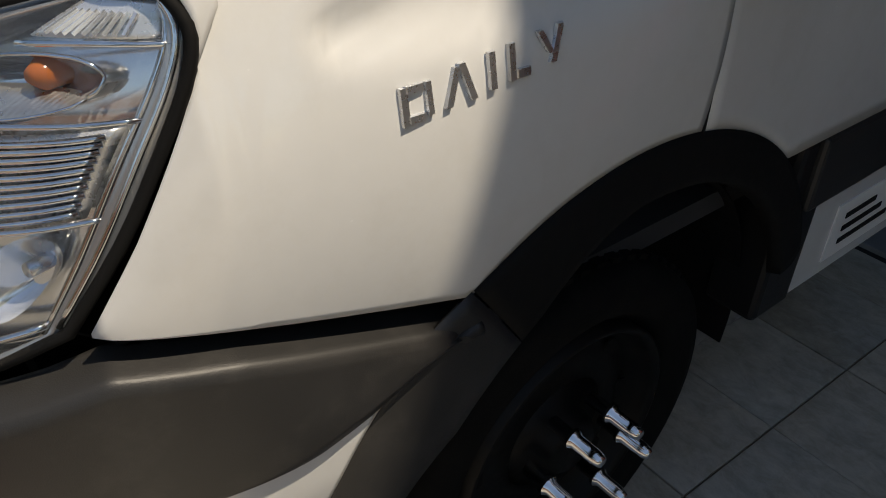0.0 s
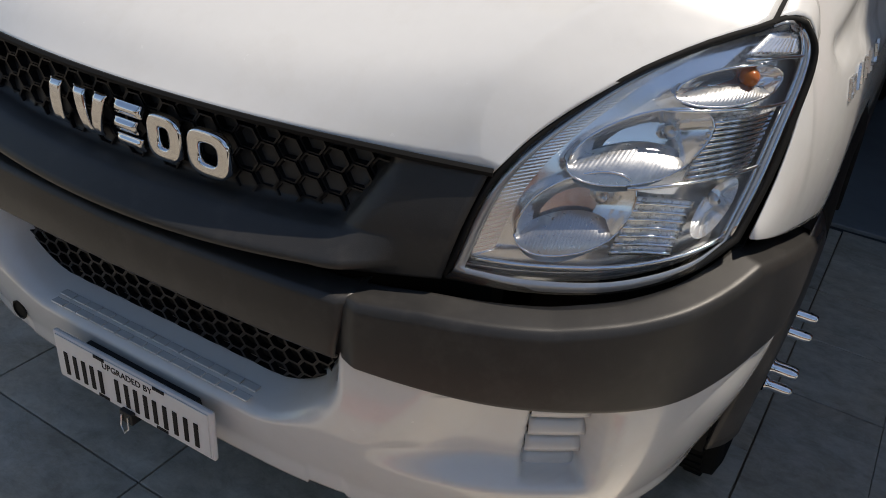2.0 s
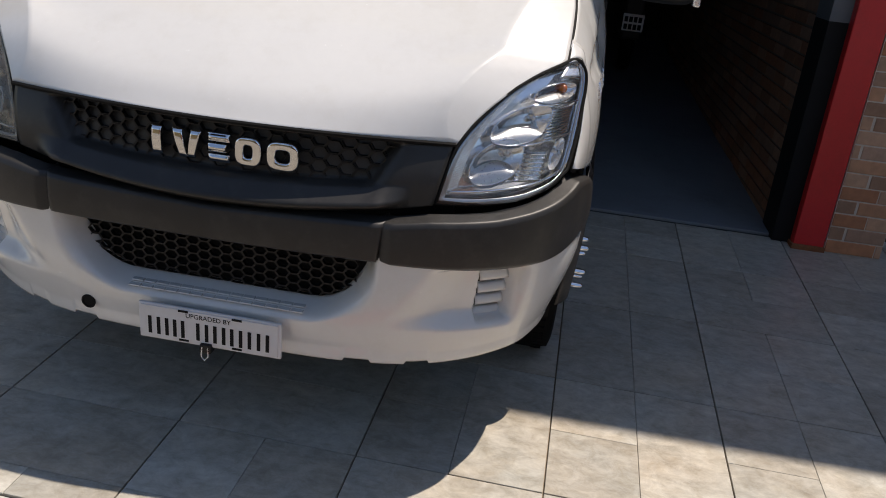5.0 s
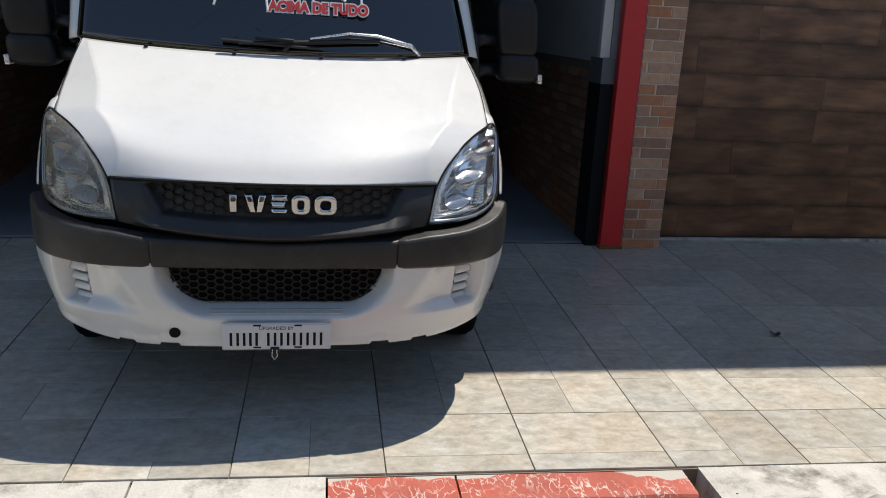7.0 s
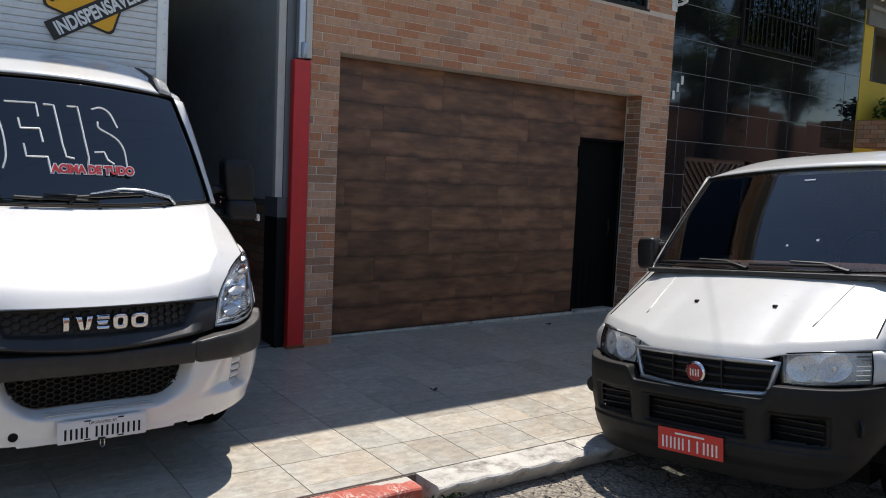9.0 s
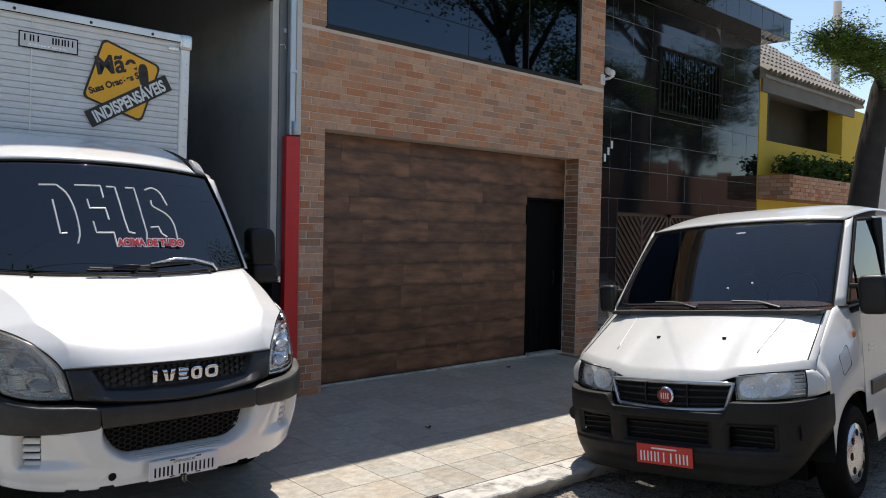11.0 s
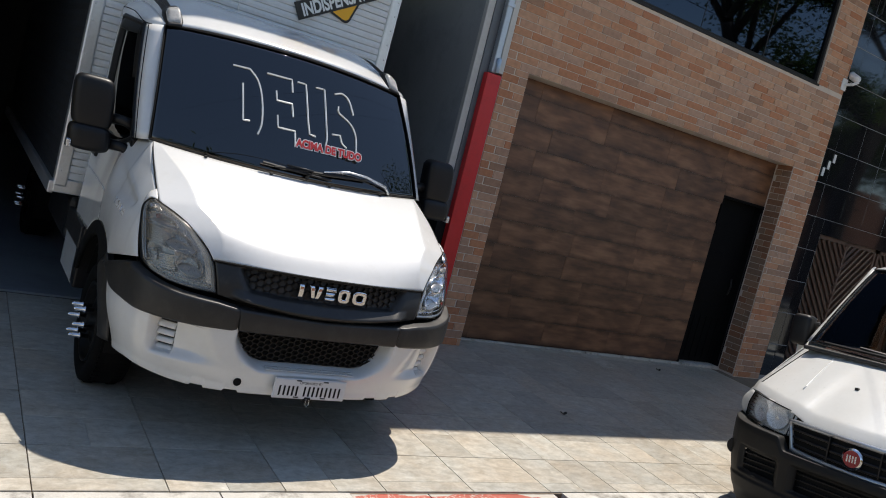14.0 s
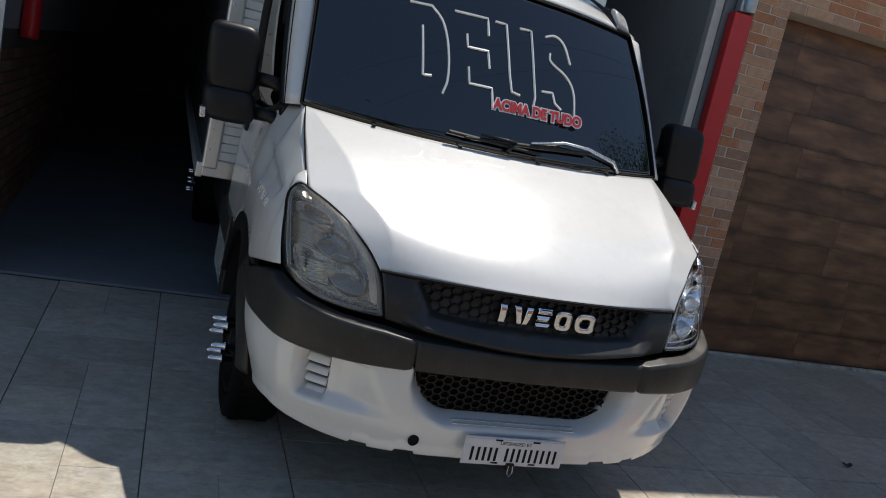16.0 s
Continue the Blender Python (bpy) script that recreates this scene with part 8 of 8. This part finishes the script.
part("valve", tube([(-4.735, 1.08, 1.66), (-4.735, 1.03, 1.71), (-4.735, 0.95, 1.66)], 0.012, 8), BLACK, post)
part("wall_hook", box((-4.81, 1.05, 1.56), (-4.775, 1.11, 1.62), 0.004), STEEL, post)

# ---- laid pieces: boards, bricks, tiles, paving ----
def piece_box(cache, w, d, h, bevel):
    """Shared mesh of a piece: its front edges are chamfered. It lies from 0 to w, 0 to d, 0 to h, the face at y = 0."""
    key = (round(w, 4), round(d, 3), round(h, 4))
    if key not in cache:
        b = min(bevel, w / 4, h / 4)
        f = [(b, 0, b), (w - b, 0, b), (w - b, 0, h - b), (b, 0, h - b)]
        s = [(0, b, 0), (w, b, 0), (w, b, h), (0, b, h)]
        k = [(0, d, 0), (w, d, 0), (w, d, h), (0, d, h)]
        faces = [(0, 1, 2, 3)] + [(i, 4 + i, 4 + (i + 1) % 4, (i + 1) % 4) for i in range(4)] + [(4 + i, 8 + i, 8 + (i + 1) % 4, 4 + (i + 1) % 4) for i in range(4)]
        me = bpy.data.meshes.new("piece")
        me.from_pydata(f + s + k, [], faces)
        cache[key] = me
    return cache[key]


CACHE = {}
rng = random.Random(21)
ROW, LEN = 0.238, 0.935
STARTS = {2: 0.60, 4: 0.32, 5: 0.24, 6: 0.68, 7: 0.50, 9: 0.39}
for r in range(11):
    z = 0.036 + ROW * r
    x = STARTS.get(r, LEN * rng.uniform(0.15, 0.85)) - LEN
    h = min(ROW, 2.565 - z)
    while x < R:
        a, b = max(x, L + 0.002), min(x + LEN, R - 0.002)
        if b - a > 0.03:
            for c0, c1, z0 in ([(a, b, z)] if z > 2.05 or b <= PED else [(a, min(b, PED), z), (max(a, PED), b, max(z, 2.04))]):
                if c1 - c0 > 0.03 and z + h - z0 > 0.03:
                    part("plank", piece_box(CACHE, round(c1 - c0 - 0.001, 3), 0.018, round(z + h - z0 - 0.001, 4), 0.0006), PLANK, door_1, m=pose(c0, DEEP + rng.uniform(-0.0015, 0.0), z0))
        x += LEN

# bricks on the house front: the lower ones as pieces, the rest joined
def brick_runs(x0, x1, z0, z1, row0):
    """(x, z, length) of the bricks in a field, in running bond."""
    out, H, L = [], 0.0717, 0.245
    z, r = z0, row0
    while z + H <= z1 + 0.03:
        x = x0 - (L / 2 if r % 2 else 0) - ((r * 37) % 5) * 0.02
        while x < x1:
            a, b = max(x, x0), min(x + L, x1)
            if b - a > 0.03:
                out.append((a, z, b - a))
            x += L
        z += H
        r += 1
    return out


rng = random.Random(4)
wall_cache = {}
far = bmesh.new()
count = 0
for n, (x0, x1, z0, z1) in enumerate(((-0.265, L, 0.0, 2.567), (R, 4.595, -0.02, 2.567), (-0.265, 4.595, 2.567, 3.53), (-0.265, L, 3.53, 5.185), (R, 4.595, 3.55, 5.185), (-0.265, 4.595, 5.185, 5.65))):
    for x, z, w in brick_runs(x0, x1, z0, z1, n):
        h = min(0.0645, z1 - z - 0.004)
        y = -0.004 + rng.uniform(-0.0015, 0.0015)
        if h < 0.02:
            continue
        if count < 300 and z < 3.3:
            part("brick", piece_box(wall_cache, round(w - 0.008, 2), 0.016, round(h, 3), 0.003), BRICK, house, m=pose(x + 0.003, y, z + 0.003))
            count += 1
        else:
            add_box(far, (x + 0.003, y, z + 0.003), (x + w - 0.005, 0.012, z + 0.003 + h))
tagged(part("upper_bricks", far, BRICK, house), kind="stuff")
# the reveal bricks take a darker palette than the front
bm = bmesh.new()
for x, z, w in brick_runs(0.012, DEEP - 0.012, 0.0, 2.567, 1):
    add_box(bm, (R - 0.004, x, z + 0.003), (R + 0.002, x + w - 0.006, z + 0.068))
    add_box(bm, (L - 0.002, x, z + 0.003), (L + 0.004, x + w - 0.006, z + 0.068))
tagged(part("reveal_bricks", bm, DARK_BRICK, house), kind="stuff")
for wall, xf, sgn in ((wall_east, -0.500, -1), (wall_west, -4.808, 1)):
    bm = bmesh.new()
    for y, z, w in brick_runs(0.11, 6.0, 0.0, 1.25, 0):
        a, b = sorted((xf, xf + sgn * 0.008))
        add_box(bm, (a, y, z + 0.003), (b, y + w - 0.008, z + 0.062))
    tagged(part("dado_bricks", bm, DARK_BRICK, wall), kind="stuff")

# black tiles
tile_cache = {}
TW, TH = 0.503, 0.4115
for i in range(11):
    for j in range(13):
        x0, z0 = 4.285 + TW * i, 0.0325 + TH * j
        x, z = max(x0, 4.60), max(z0, 0.0)
        w, h = min(x0 + TW, 9.25) - x - 0.006, min(z0 + TH, 4.93) - z - 0.006
        if z + h / 2 < 2.0:
            if x < 4.99:
                w = min(w, 4.984 - x)
            elif x + w > 7.90:
                w, x = x + w - max(x, 7.906), max(x, 7.906)
            else:
                continue
        if h < 0.05 or w < 0.05:
            continue
        if x > 5.96 and x + w < 7.86 and z > 3.39 and z + h < 4.36:
            continue
        part("tile", piece_box(tile_cache, round(w, 3), 0.012, round(h, 3), 0.0015), BLACK_TILE, dark_house, m=pose(x, 0.0005 * ((i * 5 + j * 3) % 4), z) @ pose(0, 0, 0, 0.25 * math.sin(i * 2.1 + j), 0, 0.25 * math.cos(i + 1.7 * j)))
part("surround", box((4.99, 0.004, 1.90), (7.90, 0.012, 2.085)), BLACK_TILE, dark_house)

# paving: modules of mixed tile sizes
rng = random.Random(7)
pave_cache = {}
MX, MY = 0.5475, 0.62
LAYOUTS = (((0, 0, 1, .5), (0, .5, 1, .5)), ((0, 0, 1, .5), (0, .5, .5, .5), (.5, .5, .5, .5)), ((0, 0, .5, 1), (.5, 0, .5, .5), (.5, .5, .5, .5)), ((0, 0, .5, .5), (.5, 0, .5, .5), (0, .5, 1, .5)), ((0, 0, .5, .5), (0, .5, .5, .5), (.5, 0, .5, 1)), ((0, 0, .5, .5), (.5, 0, .5, .5), (0, .5, .5, .5), (.5, .5, .5, .5)))
rest = bmesh.new()
laid = 0
for i in range(-7, 9):
    for j in range(-1, 6):
        lay = LAYOUTS[rng.randrange(len(LAYOUTS))]
        for fx, fy, fw, fh in lay:
            x0, y0 = -1.015 + MX * (i + fx), -2.322 + MY * (j + fy)
            x1, y1 = x0 + MX * fw, y0 + MY * fh
            xm = (x0 + x1) / 2
            y0, y1 = max(y0, -2.74), min(y1, 0.0254 * xm + (0.26 if xm > -0.4 else 0.10))
            if y1 - y0 < 0.03:
                continue
            # wide joints round each module, hairlines within it
            gl, gr = (0.0025 if fx == 0 else 0.0008), (0.0025 if fx + fw == 1 else 0.0008)
            gf, gb = (0.0025 if fy == 0 else 0.0008), (0.0025 if fy + fh == 1 else 0.0008)
            x0, x1, y0, y1 = x0 + gl, x1 - gr, y0 + gf, y1 - gb
            dz = rng.uniform(-0.0012, 0.0012) if fw + fh == 2 else 0.0
            if laid < 300 and i < 6:
                part("paving_tile", piece_box(pave_cache, round(x1 - x0, 4), 0.012, round(y1 - y0, 4), 0.0010), PAVER, pavement, m=Matrix.Translation((x0, y1, dz)) @ Matrix(((1, 0, 0, 0), (0, 0, -1, 0), (0, -1, 0, 0), (0, 0, 0, 1))))
                laid += 1
            else:
                add_box(rest, (x0, y0, -0.012), (x1, y1, dz))
for i in range(-8, -7):
    for j in range(-2, 10):
        x0, y0 = -1.015 + MX * i, -2.322 + 0.31 * j
        y0, y1 = max(y0, -2.74), min(y0 + 0.305, -0.03)
        if y1 - y0 > 0.03:
            add_box(rest, (x0 + 0.0025, y0, -0.012), (x0 + MX - 0.0025, y1, 0.0))
tagged(part("outer_tiles", rest, PAVER, pavement), kind="stuff")
WORN_CONCRETE = mat("worn_dark_concrete", (0.17, 0.175, 0.175), 0.85, 0, 0.3, 4, 60, 0.004, dirt=((0.045, 0.046, 0.046), 0.85, 3))
for x0, x1, y0, y1 in ((-6.55, -5.40, -2.74, -1.30), (-6.20, -5.40, -1.29, -0.42), (-6.22, -5.40, -0.41, 0.0), (-8.0, -6.56, -2.74, -1.30), (-8.0, -6.23, -1.29, 0.0), (-18.0, -8.02, -2.74, 0.0)):
    part("concrete_slab", box((x0, y0, -0.012), (x1 - 0.012, y1 - 0.008, 0.001), 0.004), WORN_CONCRETE, pavement, "worn dark concrete slab")
